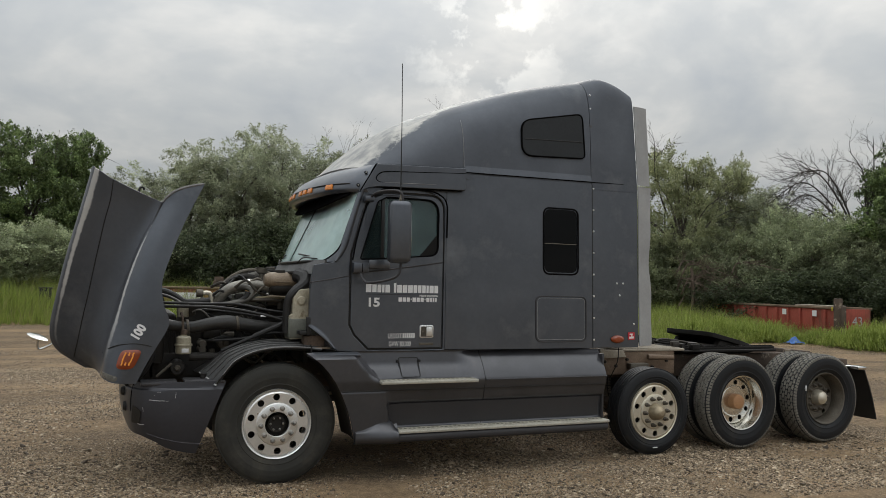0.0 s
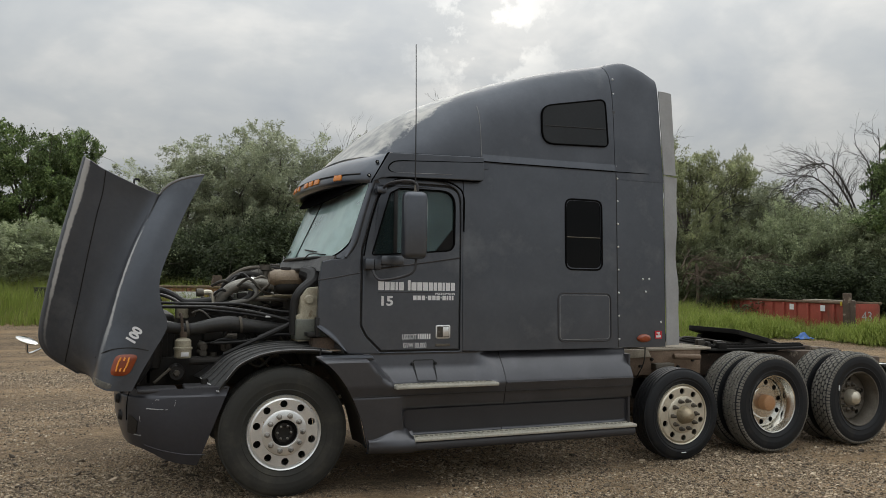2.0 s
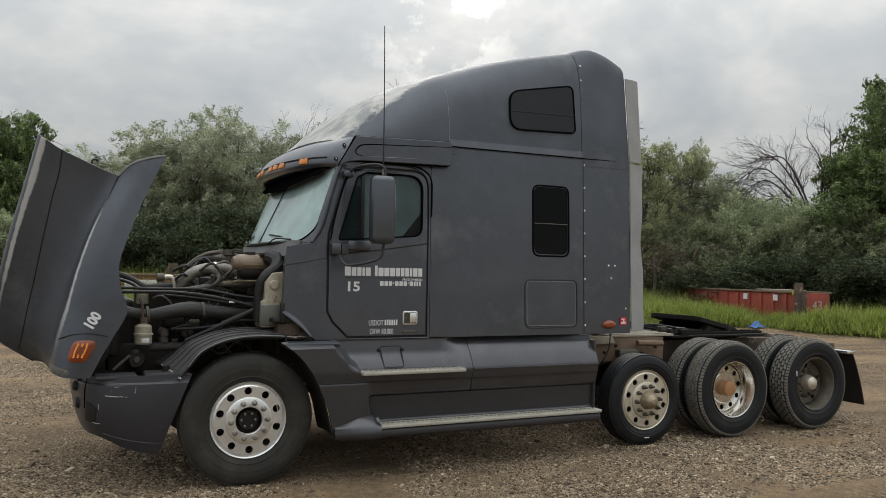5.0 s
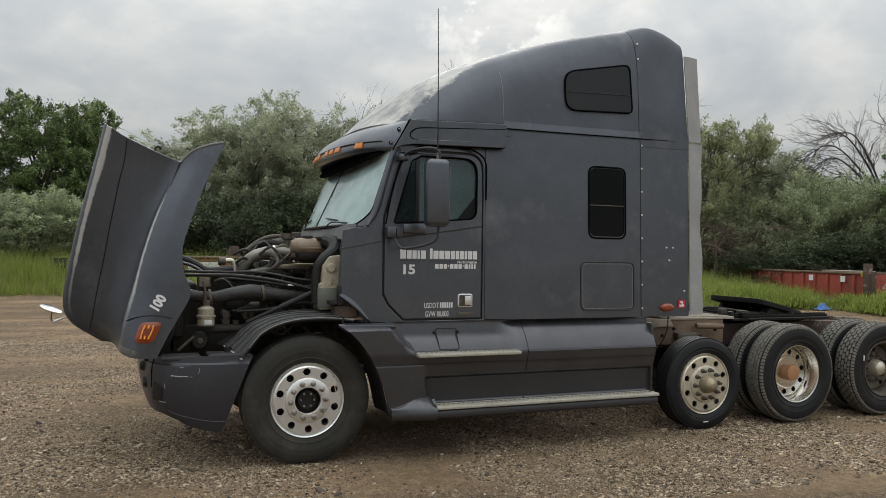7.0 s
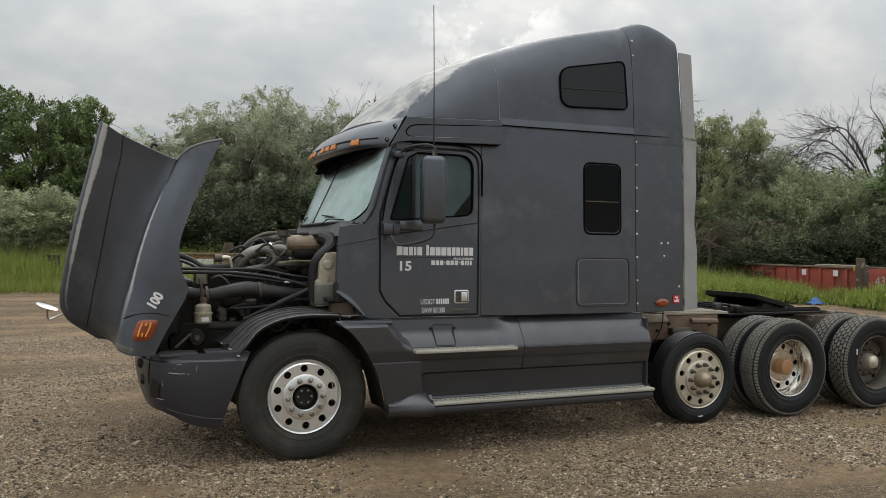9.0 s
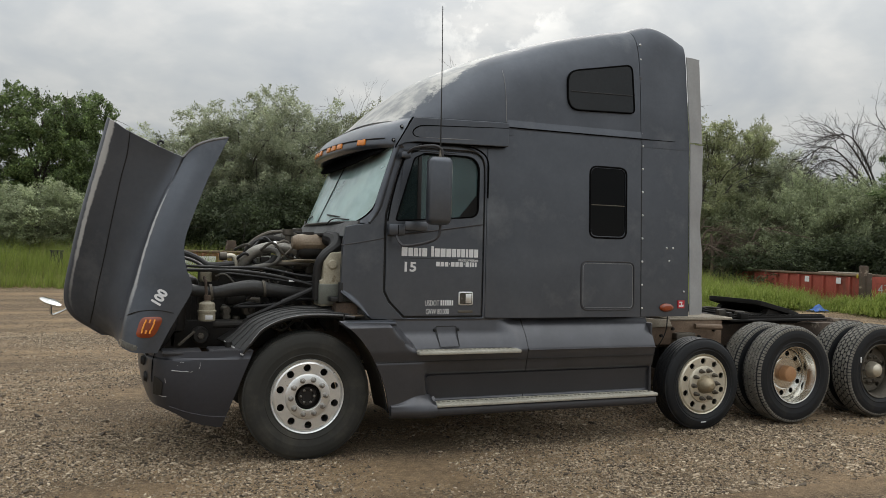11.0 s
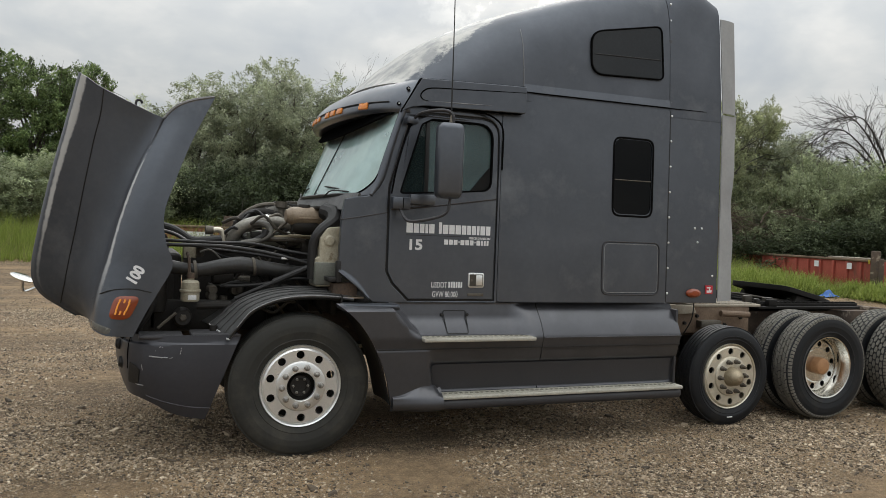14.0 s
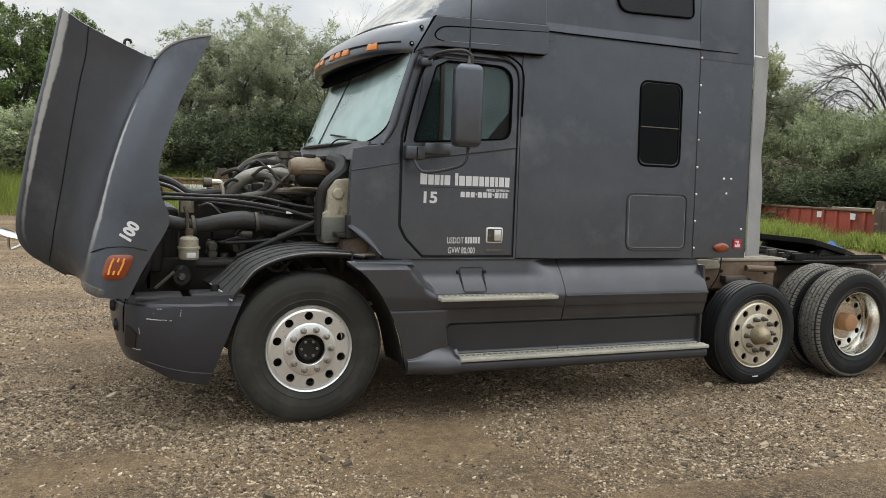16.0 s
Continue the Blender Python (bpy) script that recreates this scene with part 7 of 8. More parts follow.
part("bulkhead_hose", tube([(0.24, 0.48, 1.83), (0.30, 0.40, 1.80), (0.28, 0.32, 1.74), (0.17, 0.28, 1.66), (0.12, 0.28, 1.55), (0.12, 0.28, 1.30)], [0.065, 0.075, 0.06, 0.045, 0.036, 0.036], 12), BLACK, truck, "fat black wrapped hose")
TANK_LOW = material("grey_green_translucent_plastic", (0.2, 0.21, 0.18), 0.4, 0.0, (0.12, 0.125, 0.105), 6, 70, 0.7, 0.08)
wb = part("washer_bottle", panel(rounded([(0.16, 1.62), (0.22, 1.70), (0.40, 1.72), (0.43, 1.26), (0.13, 1.24), (0.13, 1.46), (0.16, 1.48)], [0.02, 0.03, 0.02, 0.03, 0.03, 0.01, 0.01], 4), (), 0.2, 0.02, lambda x, z: 0.22), TANK, truck, "translucent yellowed washer bottle")
part("bottle_neck", lathe([(0.0, -0.02), (0.03, -0.02), (0.042, -0.012), (0.042, 0.01), (0.03, 0.014), (0.03, 0.03)], 18, (0.235, 0.22, 1.60)), TANK, wb)
part("bottle_lower", box(0.125, 0.435, 0.214, 0.41, 1.255, 1.44, 0.02, 3), TANK_LOW, wb)
part("bottle_clip", box(0.39, 0.45, 0.19, 0.24, 1.34, 1.42, 0.008), BLACK, wb)
part("bottle_bracket", box(0.262, 0.296, 0.078, 0.13, 1.29, 1.455, 0.006), BLACK, truck, "black stay beside the washer bottle")
part("bottle_bracket", box(0.20, 0.31, 0.09, 0.22, 1.295, 1.33, 0.006), BLACK, truck)
both_sides("bulkhead_bracket", lambda: box(0.25, 0.44, 0.12, 0.30, 1.185, 1.285, 0.01), RUST)
both_sides("bulkhead_bracket", lambda: box(0.26, 0.49, 0.10, 0.30, 1.168, 1.181, 0.004), TAN)
# lower bay: steering box, springs, inner wings, radiator
part("steering_box", lathe([(0.0, -0.06), (0.055, -0.06), (0.07, -0.03), (0.07, 0.08), (0.0, 0.08)], 18, (-0.80, 0.50, 0.985)), DARK, truck)
part("steering_nut", lathe([(0.0, -0.075), (0.02, -0.075), (0.03, -0.06), (0.03, 0.0)], 6, (-0.80, 0.50, 0.985)), STEEL_DIRTY, truck)
part("inner_wing", box(-1.05, -0.15, 0.62, 0.70, 0.86, 1.10, 0.03), DARK, truck)
part("cross_pipe", tube([(-0.7, 0.5, 1.07), (-0.45, 0.46, 1.08), (-0.25, 0.44, 1.09)], 0.03, 10), DARK, truck)
part("radiator", box(-1.12, -0.98, 0.62, W - 0.62, 0.85, 1.66, 0.02), DARK, truck, "dark radiator core with plastic end tanks")
part("fan_shroud", box(-0.98, -0.80, 0.74, W - 0.74, 0.86, 1.46, 0.05, 3), DARK, truck, "black fan shroud")
part("inner_panel", box(-1.06, -0.86, 0.68, 0.72, 0.90, 1.34, 0.02), DARK, truck)
both_sides("radiator_tank", lambda: lathe([(0.0, 1.0), (0.06, 1.02), (0.07, 1.1), (0.07, 1.55), (0.05, 1.6), (0.0, 1.61)], 18, (-0.98, 0.60, 0), "z"), DARK, truck)
# hoses and fittings over the engine
part("intake_hose", tube([(-0.30, 1.02, 1.60), (-0.22, 1.02, 1.74), (-0.08, 1.02, 1.82), (0.08, 1.02, 1.80), (0.2, 1.0, 1.74)], 0.042, 14), HOSE, eng, "dusty corrugated intake hose")
for k in range(14):
    a = k / 13
    q = spline([(-0.30, 1.02, 1.60), (-0.22, 1.02, 1.74), (-0.08, 1.02, 1.82), (0.08, 1.02, 1.80), (0.2, 1.0, 1.74)], 8)
    i = int(2 + a * (len(q) - 5))
    d = (q[i + 1] - q[i]).normalized()
    part("hose_rib", lathe([(0.041, -0.006), (0.048, -0.003), (0.048, 0.003), (0.041, 0.006)], 16, (0, 0, 0), "x", closed=True), HOSE, eng).matrix_basis = Matrix.Translation(q[i]) @ d.to_track_quat("X", "Z").to_matrix().to_4x4()
part("return_hose", tube([(-0.36, 0.70, 1.545), (-0.24, 0.68, 1.57), (-0.15, 0.68, 1.62), (-0.14, 0.70, 1.68), (-0.20, 0.74, 1.71), (-0.28, 0.78, 1.70)], 0.027, 12), HOSE, eng, "dusty black hooked hose")
part("fuel_pipe", tube([(-0.10, 0.72, 1.60), (0.05, 0.70, 1.615), (0.22, 0.70, 1.61)], 0.016, 8), BRASS, eng)
for x, y, z, w, h in ((-0.06, 1.0, 1.86, 0.06, 0.04), (0.05, 1.02, 1.86, 0.09, 0.05), (0.17, 0.96, 1.80, 0.08, 0.05), (-0.40, 0.84, 1.60, 0.06, 0.08), (-0.47, 0.80, 1.52, 0.07, 0.10), (0.02, 0.74, 1.54, 0.10, 0.07), (0.12, 0.70, 1.50, 0.06, 0.09)):
    part("engine_fitting", box(x, x + w, y, y + 0.07, z, z + h, 0.012, 2), GRIME, eng)
for k in range(22):
    rnd = random.Random(300 + k)
    x0, z0, y0 = rnd.uniform(-0.70, 0.10), rnd.uniform(1.0, 1.5), rnd.uniform(0.60, 0.86)
    if k % 3 == 0:
        part("engine_fitting", lathe([(0.0, -0.05), (0.02, -0.05), (0.03, -0.03), (0.03, 0.06), (0.0, 0.06)], 12, (x0, y0, z0), "xyz"[k % 2 * 2]), (GRIME, STEEL_DIRTY, COVER)[k % 5 % 3], eng)
    elif k % 3 == 1:
        part("small_hose", tube([(x0, y0, z0), (x0 + 0.08, y0 - 0.03, z0 - rnd.uniform(-0.08, 0.12)), (x0 + 0.20, y0, z0 - rnd.uniform(-0.1, 0.15)), (x0 + 0.3, y0 + 0.05, z0 - rnd.uniform(0.0, 0.2))], rnd.uniform(0.006, 0.013), 7), (HOSE, GRIME, BRASS, BLACK)[k % 4], eng)
    else:
        part("engine_fitting", box(x0, x0 + rnd.uniform(0.03, 0.1), y0, y0 + 0.06, z0, z0 + rnd.uniform(0.03, 0.1), 0.01), (GRIME, STEEL_DIRTY)[k % 2], eng)
both_sides("hood_hinge", lambda: tube([(-1.22, 0.40, 0.86), (-1.10, 0.36, 0.95), (-1.02, 0.34, 1.12), (-1.08, 0.34, 1.3)], 0.03, 8), BLACK)
part("hinge_stay", tube([(-0.98, 0.30, 0.93), (-0.86, 0.30, 1.04)], 0.012, 6), STEEL_DIRTY, truck)
for k in range(14):
    rnd = random.Random(60 + k)
    x0, z0 = rnd.uniform(-0.62, 0.12), rnd.uniform(0.98, 1.3)
    part("engine_fitting", box(x0, x0 + rnd.uniform(0.05, 0.16), 0.72, 0.9, z0, z0 + rnd.uniform(0.04, 0.14), 0.012) if k % 2 else
         lathe([(0.0, 0.70), (0.03, 0.70), (0.04, 0.72), (0.04, 0.9)], 14, (x0, 0, z0)), STEEL_DIRTY if k % 3 == 0 else DARK, eng)
for k in range(7):
    rnd = random.Random(20 + k)
    x0, z0 = rnd.uniform(-0.6, -0.1), rnd.uniform(1.0, 1.3)
    part("small_hose", tube([(x0, 0.62, z0), (x0 + 0.12, 0.58, z0 + rnd.uniform(-0.1, 0.12)), (x0 + 0.26, 0.62, z0 + rnd.uniform(-0.1, 0.12)), (x0 + 0.42, 0.66, z0 + rnd.uniform(-0.1, 0.15))],
                            rnd.uniform(0.008, 0.016), 7), BLACK if k % 3 else STEEL_DIRTY, eng)


# ---- yard: containers and litter ----
RAIL = material("rusted_top_rail", (0.28, 0.20, 0.13), 0.8, 0.0, (0.12, 0.08, 0.055), 3, 40, 0.7, 0.2)


def skip(name, label, length, width, height, mat, m, number=""):
    """An open steel roll-off container with ribs and a top rail."""
    c = thing(name, label, "container", m=m)
    wall = box(0, length, 0, 0.06, 0.12, height, 0.01)
    part("side_wall", wall, mat, c)
    part("side_wall", box(0, length, width - 0.06, width, 0.12, height, 0.01), mat, c)
    part("end_wall", box(-0.06, 0.0, 0, width, 0.12, height, 0.01), mat, c)
    part("end_wall", box(length, length + 0.06, 0, width, 0.12, height + 0.02, 0.01), mat, c)
    part("floor", box(0, length, 0.06, width - 0.06, 0.12, 0.18, 0.0), RUST, c)
    for y in (0.0, width):
        part("top_rail", box(-0.08, length + 0.08, y - 0.07, y + 0.07, height - 0.0, height + 0.075, 0.02), RAIL, c, "rusted pale top rail")
    n = int(length / 0.62)
    for k in range(n + 1):
        x = 0.1 + k * (length - 0.2) / n
        part("rib", panel([(x - 0.05, 0.14), (x + 0.05, 0.14), (x + 0.05, height - 0.03), (x - 0.05, height - 0.03)], (), 0.09, 0.02, lambda a, b: -0.09), mat, c)
    for x in (-0.03, length + 0.02):
        part("corner_post", box(x - 0.08, x + 0.08, -0.1, 0.1, 0.05, height + 0.12, 0.02), RUST, c)
    for y in (0.2, width - 0.35):
        part("skid", box(0, length, y, y + 0.12, 0.0, 0.12, 0.01), RUST, c)
    return c


def to_line(a, b, z=0.0):
    """A pose at a with x running to b."""
    t = math.atan2(b[1] - a[1], b[0] - a[0])
    return Matrix.Translation((a[0], a[1], z)) @ Matrix.Rotation(t, 4, "Z")


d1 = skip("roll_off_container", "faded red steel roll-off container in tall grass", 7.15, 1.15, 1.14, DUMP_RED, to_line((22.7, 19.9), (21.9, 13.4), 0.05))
for x in (4.27, 5.84):
    part("notice", box(x, x + 0.22, -0.102, -0.094, 0.86, 1.07, 0), WHITE, d1, "white paper notice")
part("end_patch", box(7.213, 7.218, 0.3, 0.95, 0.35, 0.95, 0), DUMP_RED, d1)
part("door_post", box(6.90, 7.2, -0.14, 0.0, 0.1, 1.52, 0.03), RUST, d1, "dark rusted door post")
lettering("painted_number", "43", 0.46, Matrix.Translation((7.222, 0.36, 0.58)) @ pose(0, 0, 0, 90, 0, 90), WORN, d1, "pale painted number", bold=0.0)
part("top_boards", box(4.6, 6.6, 0.2, 0.7, 1.22, 1.26, 0.01), BEIGE, d1, "pale boards on the rim")
part("yellow_tag", box(6.78, 6.86, -0.12, -0.10, 1.08, 1.22, 0.01), material("yellow_paint", (0.6, 0.45, 0.04), 0.6), d1)
d2 = skip("roll_off_container", "rusty orange and white steel container behind the truck", 6.5, 2.0, 1.25, RUST_ORANGE, to_line((-0.6, 25.2), (5.9, 26.4), 0.1))
part("white_panel", box(1.3, 2.5, -0.1, -0.092, 0.2, 1.1, 0), WHITE, d2, "white painted steel panel")
part("frame_top", panel([(3.0, 1.25), (3.5, 1.25), (3.4, 1.75), (3.1, 1.75)], (), 0.2, 0.01, lambda x, z: 0.3), RUST, d2)
bx = thing("utility_post", "black steel utility box at the grass edge", "utility box", m=Matrix.Translation((-3.78, 26.0, 0.0)))
part("box_body", box(-0.2, 0.2, -0.15, 0.15, 0.25, 1.25, 0.02), BLACK, bx)
part("box_leg", box(-0.05, 0.05, -0.05, 0.05, -0.05, 0.3, 0.01), BLACK, bx)
part("box_lip", box(-0.23, 0.23, -0.18, 0.18, 1.25, 1.3, 0.01), BLACK, bx)


def sheet(u, v):
    a, b = u - 0.5, v - 0.5
    return (a * 0.9, b * 0.7, 0.02 + 0.30 * math.exp(-9 * (a * a + b * b)) + 0.06 * noise.noise((u * 5, v * 5, 2)))


tarp = part("plastic_tarp", surface(sheet, 16, 16, 0.006), BLUE)
tarp.location = (19.95, 13.1, 0.02)
tarp.scale = (0.66, 0.6, 0.75)
tagged(tarp, "crumpled blue plastic sheet lying on the grass", "tarp")


# ---- stones on the yard ----
def stones(name, count, x0, x1, y0, y1, small, large, seed, label, cheap=False):
    rng = np.random.default_rng(seed)
    pts = []
    while len(pts) < count:
        x, y = rng.uniform(x0, x1), rng.uniform(y0, y1)
        k = noise.noise((x * 0.55, y * 0.55, 7.0)) + 0.5 * noise.noise((x * 1.9, y * 1.9, 1.0))
        if rng.uniform(-0.42, 0.5) < k:
            pts.append((x, y))
    if cheap:
        n = len(pts)
        base = np.array([(p[0], p[1], ground_z(*p)) for p in pts])
        size = (small * (large / small) ** (rng.random(n) ** 1.4))[:, None]
        a = rng.uniform(0, 6.28, n)[:, None] + np.array([0, 1.3, 3.0, 4.6]) + rng.uniform(-0.3, 0.3, (n, 4))
        rad = size * rng.uniform(0.6, 1.2, (n, 4))
        ring = np.stack([rad * np.cos(a), rad * np.sin(a), np.full((n, 4), -0.002)], -1)
        top = np.concatenate([rng.uniform(-0.5, 0.5, (n, 2)) * size, size * rng.uniform(0.35, 0.9, (n, 1))], 1)[:, None]
        verts = (np.concatenate([ring, top], 1) + base[:, None]).reshape(-1, 3)
        tri = np.array([(0, 1, 4), (1, 2, 4), (2, 3, 4), (3, 0, 4)])[None] + 5 * np.arange(n)[:, None, None]
        me = bpy.data.meshes.new(name)
        me.from_pydata(verts.tolist(), [], tri.reshape(-1, 3).tolist())
        me.materials.append(STONE)
        return tagged(new(name, me), label, "gravel", kind="stuff")
    corner = np.array([(sx, sy, sz) for sx in (-1, 1) for sy in (-1, 1) for sz in (-1, 1)], float)
    quad = np.array([(0, 1, 3, 2), (4, 6, 7, 5), (0, 4, 5, 1), (2, 3, 7, 6), (1, 5, 7, 3)])
    n = len(pts)
    size = small * (large / small) ** (rng.random(n) ** 1.5)
    dims = size[:, None] * np.stack([rng.uniform(0.7, 1.2, n), rng.uniform(0.6, 1.0, n), rng.uniform(0.35, 0.7, n)], 1)
    v = corner[None] * dims[:, None] * rng.uniform(0.45, 1.0, (n, 8, 1)) * 1.15
    a = rng.uniform(0, 6.28, n)
    c, s = np.cos(a)[:, None], np.sin(a)[:, None]
    x, y = v[..., 0] * c - v[..., 1] * s, v[..., 0] * s + v[..., 1] * c
    tilt = rng.uniform(-0.4, 0.4, n)[:, None]
    z = v[..., 2] + x * tilt
    base = np.array([(p[0], p[1], ground_z(*p)) for p in pts])
    verts = np.stack([x, y, z], -1) + base[:, None] + np.array([0, 0, 0.15]) * dims[:, None, 2:3]
    faces = quad[None] + 8 * np.arange(n)[:, None, None]
    me = bpy.data.meshes.new(name)
    me.from_pydata(verts.reshape(-1, 3).tolist(), [], faces.reshape(-1, 4).tolist())
    me.materials.append(STONE)
    ob = new(name, me)
    return tagged(ob, label, "gravel", kind="stuff")


def stone_material():
    m = bpy.data.materials.new("mixed_gravel")
    m.use_nodes = True
    nt = m.node_tree
    bsdf = nt.nodes["Principled BSDF"]
    geo, r = nt.nodes.new("ShaderNodeNewGeometry"), nt.nodes.new("ShaderNodeValToRGB")
    e = r.color_ramp.elements
    e[0].color, e[1].color = (0.07, 0.053, 0.037, 1), (0.80, 0.665, 0.485, 1)
    for p, c in ((0.28, (0.16, 0.122, 0.082, 1)), (0.58, (0.37, 0.283, 0.188, 1)), (0.9, (0.58, 0.46, 0.32, 1))):
        e.new(p).color = c
    nt.links.new(geo.outputs["Random Per Island"], r.inputs[0])
    nz = nt.nodes.new("ShaderNodeTexNoise")
    nz.inputs["Scale"].default_value = 160
    mx = nt.nodes.new("ShaderNodeMix")
    mx.data_type, mx.blend_type = "RGBA", "MULTIPLY"
    mx.inputs["Factor"].default_value = 0.35
    nt.links.new(r.outputs[0], mx.inputs["A"])
    nt.links.new(nz.outputs[0], mx.inputs["B"])
    nt.links.new(geo.outputs["Position"], nz.inputs["Vector"])
    nt.links.new(mx.outputs["Result"], bsdf.inputs["Base Color"])
    bsdf.inputs["Roughness"].default_value = 0.9
    return m


STONE = stone_material()
stones("gravel", 40000, -5.0, 7.5, -1.7, 1.4, 0.005, 0.015, 11, "loose grey and tan gravel on the yard")
stones("gravel", 150000, -5.0, 8.0, -1.7, 2.4, 0.005, 0.014, 14, "fine crushed stone on the yard", True)
stones("gravel", 30000, -9.0, 14.0, 2.4, 14.0, 0.008, 0.026, 12, "loose gravel farther out on the yard", True)
stones("gravel", 50000, -9.0, 0.5, 1.2, 10.0, 0.008, 0.022, 15, "loose gravel beside the truck's nose", True)
stones("gravel", 1400, -6.0, 8.0, -1.7, 4.0, 0.012, 0.034, 13, "scattered larger stones on the yard")


# ---- trees ----
def leaf_mesh(name, centres, spread, per, length, width, mat, seed, droop=0.2, spray=0.7):
    """Many small pointed leaves along short sprays that reach up and out."""
    rng = np.random.default_rng(seed)
    mid = np.asarray(centres)
    out = mid * np.array((1, 1, 0)) / (np.abs(mid[:, :2]).max() + 1e-6) * 0.9 + np.array((0, 0, 0.55 - droop)) + rng.normal(0, 0.45, mid.shape)
    out /= np.linalg.norm(out, axis=1)[:, None]
    c, way = np.repeat(mid, per, 0), np.repeat(out, per, 0)
    n = len(c)
    t = rng.random(n)[:, None]
    c = c + way * spray * (t - 0.4) * 1.3 + rng.normal(0, 1, (n, 3)) * spread * (1.1 - 0.75 * t)
    d = rng.normal(0, 0.65, (n, 3)) + way * 0.7
    d /= np.linalg.norm(d, axis=1)[:, None]
    face = way * 0.55 + np.array((0, 0, 0.55)) + rng.normal(0, 0.55, (n, 3))      # upper sides turn out and up to the sky
    o = np.cross(d, face)
    o /= np.linalg.norm(o, axis=1)[:, None]
    k = rng.uniform(0.6, 1.3, n)[:, None]
    tip, side = d * length * k / 2, o * width * k / 2
    v = np.stack([c - tip * 0.6 + side, c + tip, c - tip * 0.6 - side], 1).reshape(-1, 3)
    f = np.arange(3 * n).reshape(-1, 3)
    me = bpy.data.meshes.new(name)
    me.from_pydata(v.tolist(), [], f.tolist())
    me.materials.append(mat)
    spray_tone = np.clip(rng.normal(1.0, 0.27, len(mid)), 0.45, 1.6)
    me.attributes.new("tone", "FLOAT", "POINT").data.foreach_set("value", np.repeat(spray_tone, per * 3))
    return me


def crown(rng, h, r, lobes, clumps, low=0.12):
    """Clump places on the shells of uneven lobes, and the lobes' middles."""
    mids, out = [], []
    for i in range(lobes):
        t = (i + 0.5) / lobes
        z = h * (low + (0.86 - low) * t)
        wide = r * (0.55 + 0.5 * math.sin(math.pi * min(1, t * 0.95 + 0.12)))
        a = i * 2.4 + rng.uniform(-0.5, 0.5)
        q = wide * rng.uniform(0.25, 0.75)
        lr = r * rng.uniform(0.34, 0.52) * (1.1 - 0.35 * t)
        mid = np.array((q * math.cos(a), q * math.sin(a), z))
        mids.append(mid)
        for _ in range(clumps):
            d = rng.normal(0, 1, 3)
            d /= np.linalg.norm(d)
            if d[2] < -0.3:
                d[2] *= 0.5
            out.append(mid + d * lr * rng.uniform(0.55, 1.08) * np.array((1, 1, 0.95)))
    return mids, out


def tree(name, label, h, r, lobes, clumps, per, leaf, mat, seed, spread=0.24, bare=0, droop=0.2):
    rng = np.random.default_rng(seed)
    t = thing(name, label, "tree" if h > 5 else "shrub")
    mids, cl = crown(rng, h, r, lobes, clumps)
    bm = bmesh.new()
    rt = 0.018 * h + 0.03
    stem = [(0, 0, -0.15), (0.15 * rng.normal(), 0.15 * rng.normal(), h * 0.2), (0.3 * rng.normal(), 0.3 * rng.normal(), h * 0.45), (0.3 * rng.normal(), 0.3 * rng.normal(), h * 0.8)]
    tube(stem, [rt, rt * 0.8, rt * 0.5, rt * 0.12], 8, 4, bm)
    for m in mids:
        k = min(0.75, max(0.05, m[2] / h * 0.55))
        base = Vector(stem[1]).lerp(Vector(stem[2]), min(1, max(0, (k - 0.2) / 0.25))) if k > 0.2 else Vector(stem[0]).lerp(Vector(stem[1]), k / 0.2)
        mv = Vector(m)
        tube([base, base.lerp(mv, 0.5) + Vector((0, 0, 0.06 * h)), mv], [rt * 0.42, rt * 0.25, rt * 0.1], 5, 3, bm)
        for _ in range(4):
            e = mv + Vector(rng.normal(0, 1, 3)) * r * 0.3
            tube([mv, mv.lerp(e, 0.6) + Vector((0, 0, 0.1)), e], [rt * 0.12, rt * 0.07, rt * 0.03], 3, 2, bm)
    for _ in range(bare):
        m = Vector(mids[rng.integers(len(mids))])
        d = Vector((rng.normal(), rng.normal(), abs(rng.normal()) + 0.4)).normalized()
        twig(bm, rng, m, d, h * 0.22, rt * 0.16, 3)
    part("trunk", bm, BARK, t)
    ob = new("crown", leaf_mesh("crown", cl, spread, per, leaf[0], leaf[1], mat, seed + 1, droop))
    ob.parent = t
    return t


def twig(bm, rng, at, d, length, r, depth):
    """A bare branch that forks."""
    side = Vector(rng.normal(0, 1, 3))
    bend = (side - d * side.dot(d)).normalized() * length * 0.14
    mid, end = at + d * length * 0.5 + bend, at + d * length + bend * 0.3
    tube([at, mid, end], [r, r * 0.75, r * 0.5], 5 if depth > 1 else 4, 2, bm)
    if depth <= 0:
        return
    for i in range(3 if depth > 1 else 2):
        a = Vector(rng.normal(0, 1, 3))
        nd = (d + (a - d * a.dot(d)).normalized() * rng.uniform(0.45, 0.95) + Vector((0, 0, 0.1))).normalized()
        base = mid.lerp(end, (i + 0.6) / 3) if i < 2 else end
        twig(bm, rng, base, nd, length * rng.uniform(0.5, 0.75), r * 0.5, depth - 1)


